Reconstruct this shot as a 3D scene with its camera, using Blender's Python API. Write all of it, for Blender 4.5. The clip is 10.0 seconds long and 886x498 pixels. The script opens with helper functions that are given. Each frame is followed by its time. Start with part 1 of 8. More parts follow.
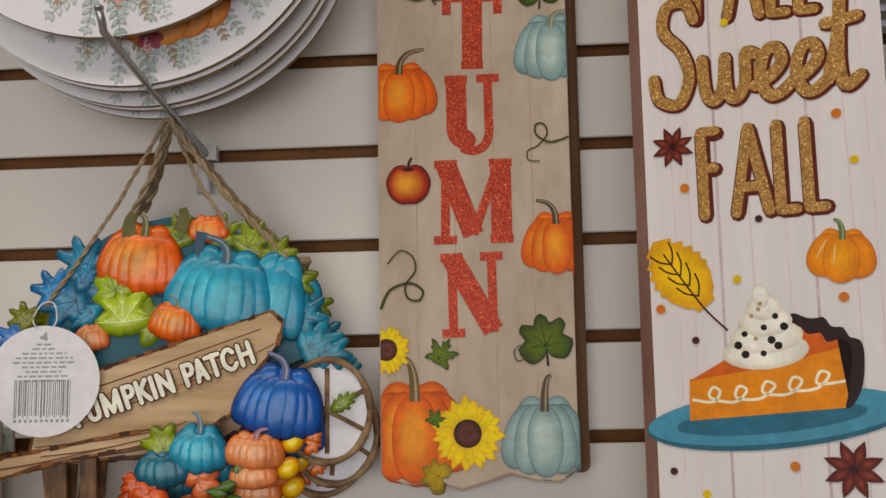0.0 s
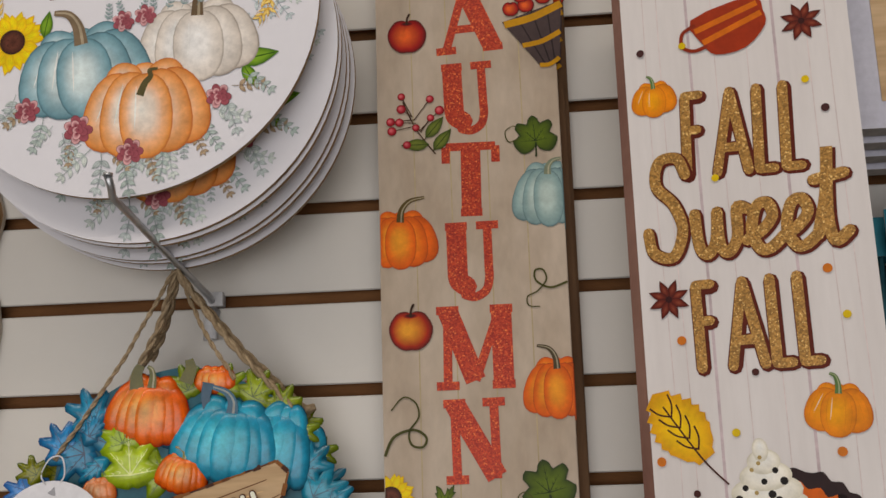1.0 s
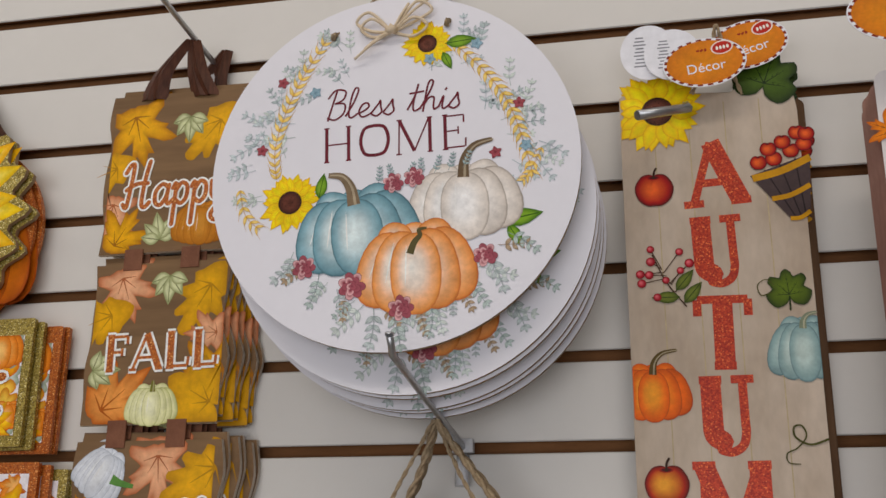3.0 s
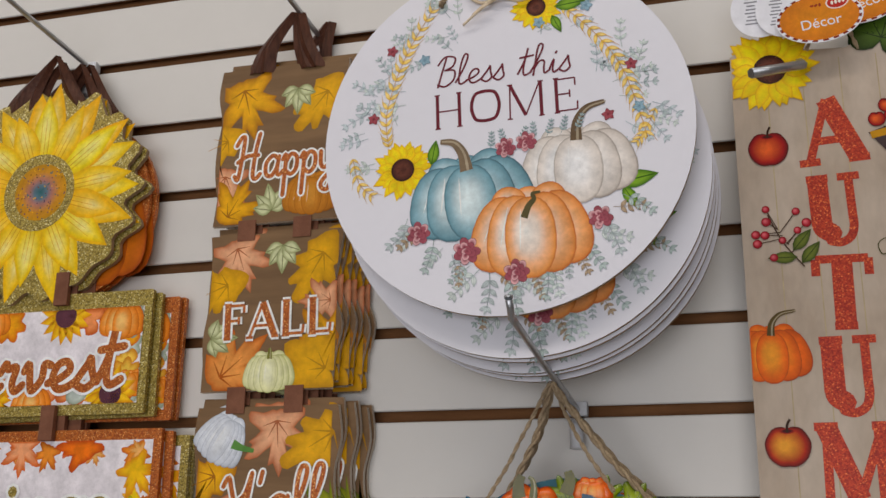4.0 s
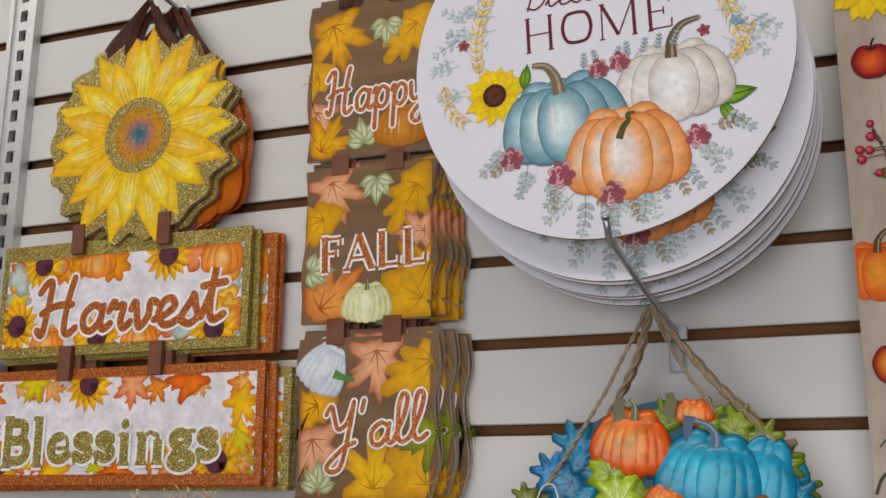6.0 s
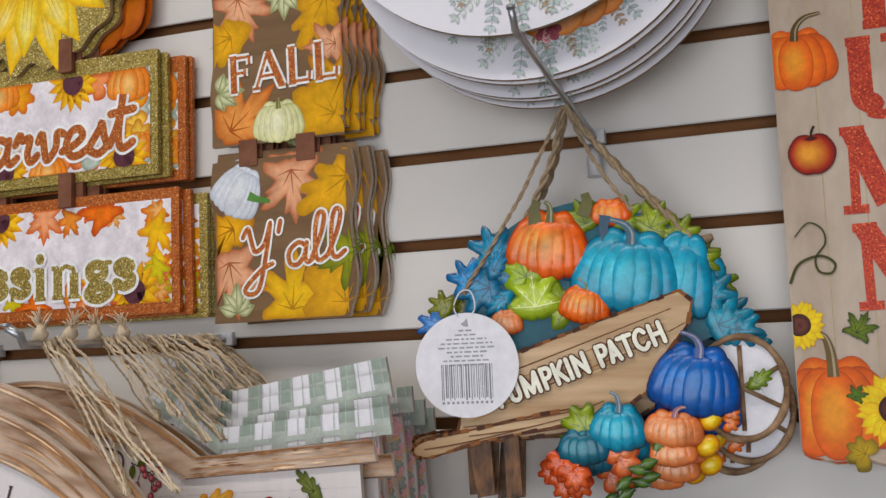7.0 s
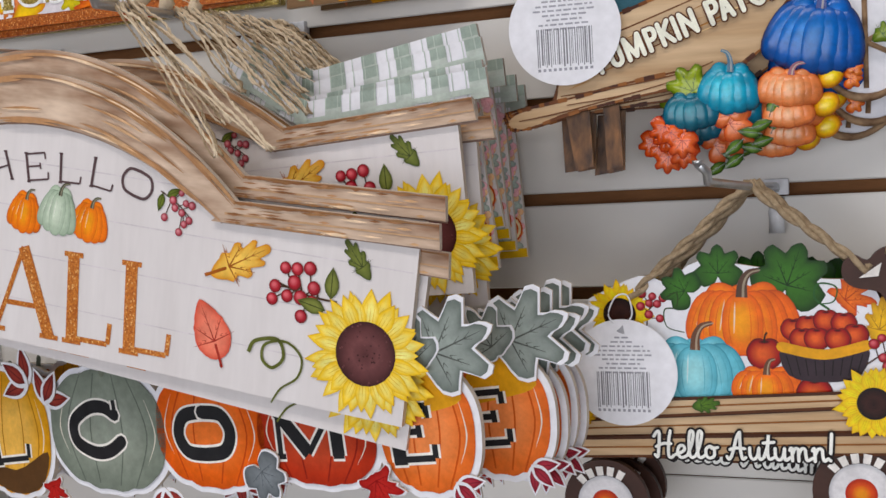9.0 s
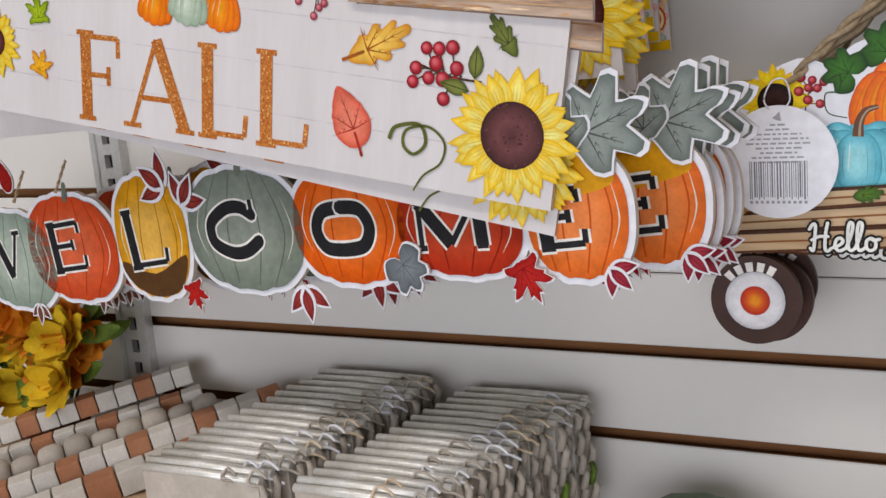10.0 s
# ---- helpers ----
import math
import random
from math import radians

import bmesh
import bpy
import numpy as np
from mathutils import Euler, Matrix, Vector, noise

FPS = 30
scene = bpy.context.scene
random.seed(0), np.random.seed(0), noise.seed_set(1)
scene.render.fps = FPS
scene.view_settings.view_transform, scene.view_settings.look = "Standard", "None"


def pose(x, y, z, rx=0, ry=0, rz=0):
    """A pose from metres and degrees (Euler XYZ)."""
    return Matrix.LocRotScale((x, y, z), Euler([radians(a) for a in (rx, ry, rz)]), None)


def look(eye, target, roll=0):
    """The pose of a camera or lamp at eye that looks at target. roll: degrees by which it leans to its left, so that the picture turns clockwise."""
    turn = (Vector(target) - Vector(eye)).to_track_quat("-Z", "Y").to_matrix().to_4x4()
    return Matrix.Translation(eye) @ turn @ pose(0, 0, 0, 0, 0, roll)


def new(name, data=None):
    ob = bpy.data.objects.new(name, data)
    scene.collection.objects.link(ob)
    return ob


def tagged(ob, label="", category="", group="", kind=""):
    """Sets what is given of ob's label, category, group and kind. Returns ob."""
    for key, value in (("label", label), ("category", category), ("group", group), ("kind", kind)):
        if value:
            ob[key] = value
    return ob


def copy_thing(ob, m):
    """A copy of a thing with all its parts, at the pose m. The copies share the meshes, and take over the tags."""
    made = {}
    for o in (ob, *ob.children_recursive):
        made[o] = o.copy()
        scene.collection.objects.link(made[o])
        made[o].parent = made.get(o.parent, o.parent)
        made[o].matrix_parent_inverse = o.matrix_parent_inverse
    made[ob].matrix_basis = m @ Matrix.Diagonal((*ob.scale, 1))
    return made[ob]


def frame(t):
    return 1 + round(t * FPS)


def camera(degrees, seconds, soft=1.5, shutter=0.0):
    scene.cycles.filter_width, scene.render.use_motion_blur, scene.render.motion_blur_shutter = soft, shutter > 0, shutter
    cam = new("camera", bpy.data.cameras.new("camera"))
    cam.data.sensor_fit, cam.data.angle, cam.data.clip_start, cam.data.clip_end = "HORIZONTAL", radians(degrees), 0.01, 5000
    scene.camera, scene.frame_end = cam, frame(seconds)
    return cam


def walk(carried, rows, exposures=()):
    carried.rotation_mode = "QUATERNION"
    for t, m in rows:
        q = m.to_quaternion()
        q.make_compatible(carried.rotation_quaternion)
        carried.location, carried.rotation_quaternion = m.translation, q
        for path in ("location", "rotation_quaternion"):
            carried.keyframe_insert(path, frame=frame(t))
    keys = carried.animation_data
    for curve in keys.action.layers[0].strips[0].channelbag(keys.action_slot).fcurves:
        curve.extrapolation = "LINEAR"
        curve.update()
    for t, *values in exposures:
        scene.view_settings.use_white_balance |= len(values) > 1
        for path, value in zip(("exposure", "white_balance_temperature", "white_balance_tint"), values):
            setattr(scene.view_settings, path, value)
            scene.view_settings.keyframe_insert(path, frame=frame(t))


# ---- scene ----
cam = camera(44.78, 10.0)
PATH = [
    (0, (0.0085, -0.8369, 1.2977), (-0.1412, 1.1370, 1.5833), -1.00),
    (0.5, (0.0213, -0.8492, 1.3259), (-0.1088, 1.1087, 1.7130), -1.61),
    (1, (0.0173, -0.8589, 1.3460), (-0.1441, 1.0877, 1.7761), -1.82),
    (1.5, (-0.0213, -0.8800, 1.3636), (-0.2548, 1.0549, 1.8128), -1.43),
    (2, (-0.0623, -0.8926, 1.3676), (-0.3973, 1.0197, 1.8482), -0.20),
    (2.5, (-0.0730, -0.9031, 1.3886), (-0.4458, 0.9772, 1.9593), 0.24),
    (2.7, (-0.0690, -0.9025, 1.3878), (-0.4539, 0.9636, 1.9959), 0.40),
    (3.8, (-0.0951, -0.9096, 1.3753), (-0.5770, 0.9416, 1.9588), 0.58),
    (4, (-0.1008, -0.9122, 1.3753), (-0.6374, 0.9310, 1.9362), 0.64),
    (4.5, (-0.1323, -0.9323, 1.3753), (-0.7651, 0.8859, 1.9174), 0.66),
    (5, (-0.1489, -0.9457, 1.3817), (-0.8331, 0.8533, 1.9251), 0.81),
    (5.2, (-0.1487, -0.9410, 1.3789), (-0.8479, 0.8505, 1.9283), 0.98),
    (6.3, (-0.0965, -0.8991, 1.3450), (-0.7837, 0.9363, 1.7438), -0.33),
    (6.5, (-0.0949, -0.8919, 1.3338), (-0.7704, 0.9580, 1.6821), -0.97),
    (7, (-0.0851, -0.8672, 1.3125), (-0.7280, 1.0124, 1.5442), -2.19),
    (7.5, (-0.0805, -0.8368, 1.2741), (-0.6334, 1.0818, 1.3899), -2.35),
    (8, (-0.0843, -0.8203, 1.2632), (-0.6302, 1.1033, 1.2211), -2.77),
    (8.5, (-0.1019, -0.8191, 1.2487), (-0.7128, 1.0824, 1.1430), -3.37),
    (9, (-0.1437, -0.8368, 1.2325), (-0.8722, 1.0184, 1.0671), -3.47),
    (9.5, (-0.1617, -0.8366, 1.2078), (-0.9946, 0.9623, 0.9426), -3.63),
    (10, (-0.1822, -0.8323, 1.1853), (-1.0745, 0.9102, 0.7763), -4.87),
]
EXPOSURES = [(0, -0.02, 7150, 12), (0.7, -0.08, 7100, 12), (2.5, -0.07, 6750, 12), (5, -0.06, 6520, 12), (7.5, 0.24, 6400, 12), (8.5, 0.30, 6350, 12), (10, 0.35, 6350, 13)]
walk(cam, [(t, look(eye, target, roll)) for t, eye, target, roll in PATH], EXPOSURES)

# ---- light ----
world = bpy.data.worlds.new("store_ambient")
world.use_nodes = True
scene.world = world
world.node_tree.nodes["Background"].inputs[0].default_value = (0.90, 0.95, 1.0, 1)
world.node_tree.nodes["Background"].inputs[1].default_value = 0.05


def area_lamp(name, place, target, sx, sy, power, colour):
    data = bpy.data.lights.new(name, "AREA")
    data.shape, data.size, data.size_y, data.energy, data.color = "RECTANGLE", sx, sy, power, colour
    ob = new(name, data)
    ob.matrix_world = look(place, target)
    return ob


# added fill far behind the camera, no window seen, and two unseen ceiling strip lights
area_lamp("shopfront_window_light", (-0.35, -4.2, 0.98), (-0.35, 0, 1.05), 4.2, 2.0, 72, (0.93, 0.955, 1.0))
area_lamp("ceiling_strip_light", (-0.2, -1.5, 2.96), (-0.2, -1.1, 0), 2.4, 0.3, 17, (1.0, 0.93, 0.85))
area_lamp("ceiling_strip_light", (-2.8, -1.5, 2.96), (-2.8, -1.1, 0), 2.4, 0.3, 15, (1.0, 0.93, 0.85))

# ---- materials ----
def material(name):
    m = bpy.data.materials.new(name)
    m.use_nodes = True
    return m, m.node_tree.nodes, m.node_tree.links, m.node_tree.nodes["Principled BSDF"]


def mixed(nodes, links, fac, a, b, mode="MIX"):
    n = nodes.new("ShaderNodeMix")
    n.data_type, n.blend_type = "RGBA", mode
    for sock, v in ((n.inputs[0], fac), (n.inputs[6], a), (n.inputs[7], b)):
        if hasattr(v, "links"):
            links.new(v, sock)
        else:
            sock.default_value = v if not isinstance(v, tuple) else (*v, 1)
    return n.outputs[2]


def noise_tex(nodes, links, scale, detail=4, stretch=None, rough=0.55):
    tc = nodes.new("ShaderNodeTexCoord")
    n = nodes.new("ShaderNodeTexNoise")
    n.inputs["Scale"].default_value, n.inputs["Detail"].default_value, n.inputs["Roughness"].default_value = scale, detail, rough
    if stretch:
        mp = nodes.new("ShaderNodeMapping")
        mp.inputs["Scale"].default_value = stretch
        links.new(tc.outputs["Object"], mp.inputs[0])
        links.new(mp.outputs[0], n.inputs[0])
    else:
        links.new(tc.outputs["Object"], n.inputs[0])
    return n.outputs[0]


def ramp(nodes, links, val, lo, hi):
    r = nodes.new("ShaderNodeMapRange")
    r.inputs[1].default_value, r.inputs[2].default_value = lo, hi
    links.new(val, r.inputs[0])
    return r.outputs[0]


def bump(nodes, links, bsdf, val, strength, dist=0.001):
    b = nodes.new("ShaderNodeBump")
    b.inputs["Strength"].default_value, b.inputs["Distance"].default_value = strength, dist
    links.new(val, b.inputs["Height"])
    links.new(b.outputs[0], bsdf.inputs["Normal"])


def surface(name, c1, c2, scale, rough=0.5, metal=0.0, stretch=None, bumps=0.15, fine=None, dist=0.001, tint=0.0, amp=1.0):
    """Two colours mixed by a coarse noise, broken up by a fine one that also gives the relief."""
    m, nodes, links, b = material(name)
    coarse = ramp(nodes, links, noise_tex(nodes, links, scale, 4, stretch), 0.3, 0.7)
    small = noise_tex(nodes, links, fine or scale * 9, 3, stretch)
    col = mixed(nodes, links, coarse, c1, c2)
    dark = mixed(nodes, links, ramp(nodes, links, small, 0.2, 0.8), (1 - 0.12 * amp,) * 3, (1 + 0.06 * amp,) * 3)
    col = mixed(nodes, links, 1.0, col, dark, "MULTIPLY")
    if tint:
        info = nodes.new("ShaderNodeObjectInfo")
        v = mixed(nodes, links, info.outputs["Random"], (1 - tint,) * 3, (1 + tint,) * 3)
        col = mixed(nodes, links, 1.0, col, v, "MULTIPLY")
    links.new(col, b.inputs["Base Color"])
    b.inputs["Roughness"].default_value, b.inputs["Metallic"].default_value = rough, metal
    b.inputs["Specular IOR Level"].default_value = 0.5 if metal else 0.22
    bump(nodes, links, b, small, bumps, dist)
    return m


def print_material(name, rough=0.42, mottled=0.17, relief=0.05, shine=0.17):
    """Printed artwork: the ink colour comes from the artwork's own colour layer, with paper grain."""
    m, nodes, links, b = material(name)
    at = nodes.new("ShaderNodeVertexColor")
    at.layer_name = "ink"
    n1 = noise_tex(nodes, links, 55, 5)
    n2 = noise_tex(nodes, links, 420, 3)
    col = mixed(nodes, links, 1.0, at.outputs[0], mixed(nodes, links, ramp(nodes, links, n1, 0.25, 0.75), (1 - mottled,) * 3, (1 + mottled,) * 3), "MULTIPLY")
    col = mixed(nodes, links, 1.0, col, mixed(nodes, links, n2, (0.95,) * 3, (1.05,) * 3), "MULTIPLY")
    n3 = noise_tex(nodes, links, 150, 6, None, 0.7)
    col = mixed(nodes, links, 1.0, col, mixed(nodes, links, ramp(nodes, links, n3, 0.35, 0.65), (1 - 0.6 * mottled,) * 3, (1 + 0.45 * mottled,) * 3), "MULTIPLY")
    links.new(col, b.inputs["Base Color"])
    b.inputs["Roughness"].default_value = rough
    b.inputs["Specular IOR Level"].default_value = shine
    bump(nodes, links, b, n2, relief, 0.0005)
    return m


def glitter_material(name, dark, mid, bright):
    m, nodes, links, b = material(name)
    tc = nodes.new("ShaderNodeTexCoord")
    v = nodes.new("ShaderNodeTexVoronoi")
    v.inputs["Scale"].default_value = 900
    links.new(tc.outputs["Object"], v.inputs["Vector"])
    sep = nodes.new("ShaderNodeSeparateColor")
    links.new(v.outputs["Color"], sep.inputs[0])
    col = mixed(nodes, links, ramp(nodes, links, sep.outputs[0], 0.1, 0.9), dark, mid)
    col = mixed(nodes, links, ramp(nodes, links, sep.outputs[1], 0.86, 1.0), col, bright)
    links.new(col, b.inputs["Base Color"])
    b.inputs["Roughness"].default_value, b.inputs["Metallic"].default_value = 0.42, 0.3
    bump(nodes, links, b, sep.outputs[2], 0.5, 0.0006)
    return m


PANEL = surface("white_laminate", (0.70, 0.675, 0.635), (0.74, 0.715, 0.68), 1.6, 0.36, bumps=0.012, fine=60, amp=0.12)
MDF = surface("raw_brown_fibreboard", (0.19, 0.080, 0.030), (0.26, 0.115, 0.045), 14, 0.85, stretch=(1, 6, 6), bumps=0.4)
STEEL = surface("painted_grey_metal", (0.62, 0.62, 0.60), (0.70, 0.70, 0.68), 20, 0.35, 0.35, bumps=0.05)
SLOT = surface("dark_slot", (0.02, 0.02, 0.02), (0.035, 0.03, 0.03), 30, 0.8)
ZINC = surface("zinc_plated_wire", (0.42, 0.43, 0.45), (0.56, 0.57, 0.58), 60, 0.32, 0.85, bumps=0.1)
BRACKET = surface("clear_white_plastic", (0.74, 0.75, 0.78), (0.80, 0.81, 0.84), 30, 0.25, bumps=0.02)
TWINE = surface("jute_twine", (0.40, 0.285, 0.17), (0.62, 0.475, 0.31), 260, 0.95, bumps=0.9, fine=1500, dist=0.002)
RAFFIA = surface("pale_raffia", (0.68, 0.54, 0.37), (0.82, 0.68, 0.50), 200, 0.8, bumps=0.5, fine=900)
RIBBON = surface("brown_satin_ribbon", (0.055, 0.018, 0.009), (0.12, 0.042, 0.022), 40, 0.45, stretch=(8, 8, 1), bumps=0.15)
STRAP = surface("brown_wood_strap", (0.17, 0.065, 0.035), (0.24, 0.10, 0.055), 60, 0.7, bumps=0.3)
BOARD_EDGE = surface("board_edge", (0.30, 0.20, 0.11), (0.42, 0.29, 0.17), 60, 0.85, bumps=0.3)
PALE_EDGE = surface("pale_pressed_board_edge", (0.62, 0.53, 0.44), (0.72, 0.64, 0.55), 80, 0.8, bumps=0.2)
GREY_EDGE = surface("grey_card_edge", (0.42, 0.38, 0.36), (0.56, 0.52, 0.50), 60, 0.8, bumps=0.2)
# board edge darkened to a brown that stands for shade in the stack
SHADED_EDGE = surface("shaded_board_edge", (0.09, 0.045, 0.022), (0.15, 0.08, 0.04), 50, 0.75, stretch=(1, 1, 0.2), bumps=0.2)
RED_EDGE = surface("reddish_board_edge", (0.22, 0.10, 0.075), (0.36, 0.20, 0.155), 50, 0.7, stretch=(1, 1, 0.2), bumps=0.2)
CREAM = surface("distressed_cream_print", (0.42, 0.325, 0.24), (0.59, 0.49, 0.395), 22, 0.45, stretch=(1, 1, 0.45), bumps=0.05, fine=130)
WHITEWOOD = surface("whitewashed_plank_print", (0.70, 0.655, 0.645), (0.77, 0.73, 0.725), 16, 0.42, stretch=(2, 1, 0.3), bumps=0.04, fine=110, amp=0.35)
PLATE = surface("white_round_board_print", (0.775, 0.765, 0.82), (0.81, 0.80, 0.855), 5, 0.4, bumps=0.015, fine=90, amp=0.15)
BROWNWOOD = surface("brown_plank_print", (0.165, 0.092, 0.042), (0.25, 0.145, 0.068), 26, 0.5, stretch=(0.25, 1, 2), bumps=0.08, fine=120)
LIGHTWOOD = surface("light_timber_print", (0.46, 0.28, 0.135), (0.78, 0.57, 0.35), 18, 0.5, stretch=(0.3, 1, 3), bumps=0.12, fine=90)
TRIMWOOD = surface("weathered_roof_trim_print", (0.24, 0.115, 0.055), (0.80, 0.62, 0.47), 24, 0.5, stretch=(0.6, 1, 2.2), bumps=0.08, fine=90)
RIMBARK = surface("twig_bark", (0.10, 0.045, 0.02), (0.42, 0.27, 0.15), 90, 0.5, bumps=0.5)
BURNT = surface("glossy_burnt_timber", (0.026, 0.010, 0.004), (0.28, 0.12, 0.035), 110, 0.36, stretch=(1.4, 1, 0.5), bumps=0.3, fine=200)
DARKBROWN = surface("dark_brown_paint", (0.045, 0.018, 0.012), (0.07, 0.028, 0.018), 30, 0.45, bumps=0.08)
WHITE_PAPER = surface("white_tag_paper", (0.83, 0.83, 0.88), (0.87, 0.87, 0.92), 12, 0.45, bumps=0.02)
PRINT = print_material("printed_artwork")
PRINT_SOFT = print_material("watercolour_artwork", 0.45, 0.19)
RELIEF = print_material("glossy_embossed_artwork", 0.24, 0.30, 0.08, 0.5)
G_RED = glitter_material("red_glitter", (0.29, 0.012, 0.003), (0.56, 0.050, 0.010), (0.85, 0.20, 0.05))
G_GOLD = glitter_material("old_gold_glitter", (0.24, 0.115, 0.02), (0.52, 0.26, 0.055), (0.88, 0.58, 0.20))
G_GREENGOLD = glitter_material("greenish_gold_glitter", (0.18, 0.125, 0.018), (0.50, 0.37, 0.075), (0.98, 0.88, 0.45))
G_COPPER = glitter_material("copper_glitter", (0.32, 0.06, 0.006), (0.60, 0.16, 0.018), (0.95, 0.50, 0.16))
G_ORANGE = glitter_material("orange_glitter", (0.46, 0.11, 0.01), (0.70, 0.235, 0.03), (0.95, 0.58, 0.20))
G_BLACK = surface("black_ink", (0.012, 0.012, 0.014), (0.022, 0.022, 0.025), 90, 0.5, bumps=0.1)
SILVER = surface("tarnished_silver_foil", (0.74, 0.71, 0.62), (0.97, 0.96, 0.92), 40, 0.28, 0.3, stretch=(1, 0.2, 1), bumps=0.3)
TERRACOTTA = surface("painted_terracotta_block", (0.36, 0.15, 0.075), (0.45, 0.21, 0.11), 40, 0.8)
CHALK = surface("chalk_white_block", (0.60, 0.56, 0.50), (0.70, 0.66, 0.60), 40, 0.8, tint=0.12)
BEADWOOD = surface("washed_wood_bead", (0.42, 0.37, 0.31), (0.55, 0.49, 0.42), 30, 0.7, tint=0.12)
PALEWOOD = surface("pale_wood", (0.48, 0.32, 0.19), (0.60, 0.43, 0.28), 25, 0.65, stretch=(0.3, 1, 1))
# floor and plaster of the unseen room, kept dark to cut bounced fill light
FLOORTILE = surface("grey_vinyl_floor", (0.24, 0.225, 0.205), (0.30, 0.285, 0.265), 2.5, 0.4)
PLASTER = surface("painted_plaster", (0.34, 0.32, 0.30), (0.40, 0.38, 0.36), 1.5, 0.8)
TILEWHITE = surface("ceiling_board", (0.70, 0.70, 0.68), (0.76, 0.76, 0.74), 3, 0.9, bumps=0.3)
PETAL_Y = surface("yellow_silk_petal", (0.72, 0.42, 0.012), (0.86, 0.62, 0.03), 60, 0.6, tint=0.15)
PETAL_O = surface("orange_silk_petal", (0.70, 0.20, 0.015), (0.85, 0.36, 0.03), 60, 0.6, tint=0.15)
PETAL_R = surface("coral_silk_petal", (0.62, 0.10, 0.05), (0.75, 0.20, 0.09), 60, 0.6, tint=0.15)
SILK_LEAF = surface("green_silk_leaf", (0.07, 0.13, 0.02), (0.20, 0.30, 0.05), 60, 0.6, tint=0.2)
BRISTLE = surface("teal_feather", (0.012, 0.07, 0.10), (0.03, 0.16, 0.20), 50, 0.6, tint=0.25)
BLACKPLASTIC = surface("black_plastic", (0.012, 0.012, 0.014), (0.03, 0.03, 0.03), 30, 0.4)

# ---- shape helpers ----
def link_mesh(name, bm, mat, parent=None, label=""):
    me = bpy.data.meshes.new(name)
    bm.to_mesh(me)
    bm.free()
    for m in mat if isinstance(mat, (list, tuple)) else [mat]:
        me.materials.append(m)
    ob = new(name, me)
    if parent is not None:
        ob.parent = parent
    if label:
        ob["label"] = label
    return ob


part = link_mesh


def box_into(bm, x0, x1, y0, y1, z0, z1, index=0):
    vs = [bm.verts.new((x, y, z)) for x in (x0, x1) for y in (y0, y1) for z in (z0, z1)]
    fs = []
    for q in ((0, 1, 3, 2), (4, 6, 7, 5), (0, 4, 5, 1), (2, 3, 7, 6), (0, 2, 6, 4), (1, 5, 7, 3)):
        f = bm.faces.new([vs[i] for i in q])
        f.material_index = index
        fs.append(f)
    return fs


def box(x0, x1, y0, y1, z0, z1, bevel=0.0):
    bm = bmesh.new()
    box_into(bm, x0, x1, y0, y1, z0, z1)
    if bevel:
        bmesh.ops.bevel(bm, geom=bm.edges[:], offset=bevel, segments=2, affect="EDGES", profile=0.6)
    bmesh.ops.recalc_face_normals(bm, faces=bm.faces[:])
    return bm


def thing(name, place, label, category, group="", rx=0, ry=0, rz=0):
    e = new(name)
    e.empty_display_size = 0.02
    e.matrix_basis = pose(*place, rx, ry, rz)
    return tagged(e, label, category, group)


def smooth(pts, n=5, closed=True):
    """A Catmull-Rom line through the points."""
    out, m = [], len(pts)
    P = [Vector(p) for p in pts]
    for i in range(m if closed else m - 1):
        g = (lambda k: P[k % m]) if closed else (lambda k: P[min(max(k, 0), m - 1)])
        a, b, c, d = g(i - 1), g(i), g(i + 1), g(i + 2)
        for s in range(n):
            t = s / n
            out.append(0.5 * (2 * b + (c - a) * t + (2 * a - 5 * b + 4 * c - d) * t * t + (3 * b - a - 3 * c + d) * t**3))
    if not closed:
        out.append(P[-1])
    return out


def board(outline, thick, mats, front=0.0, bevel=0.0):
    """A flat board of that outline (u, v), its face at y = front and its back behind it. mats: face, edge."""
    bm = bmesh.new()
    f0 = bm.faces.new([bm.verts.new((p[0], front, p[1])) for p in outline])
    f0.normal_update()
    if f0.normal.y > 0:
        f0.normal_flip()
    r = bmesh.ops.extrude_face_region(bm, geom=[f0], use_keep_orig=True)
    new_v = [g for g in r["geom"] if isinstance(g, bmesh.types.BMVert)]
    bmesh.ops.translate(bm, verts=new_v, vec=(0, thick, 0))
    bmesh.ops.recalc_face_normals(bm, faces=bm.faces[:])
    bm.normal_update()
    for f in bm.faces:
        f.material_index = 0 if f.normal.y < -0.9 else 1
    bmesh.ops.triangulate(bm, faces=[f for f in bm.faces if len(f.verts) > 4])
    return bm


def rounded_rect(x0, x1, z0, z1, r=0.004, n=4):
    out = []
    for cx, cz, a in ((x1 - r, z1 - r, 0), (x0 + r, z1 - r, 90), (x0 + r, z0 + r, 180), (x1 - r, z0 + r, 270)):
        out += [(cx + r * math.cos(radians(a + 90 * k / n)), cz + r * math.sin(radians(a + 90 * k / n))) for k in range(n + 1)]
    return out


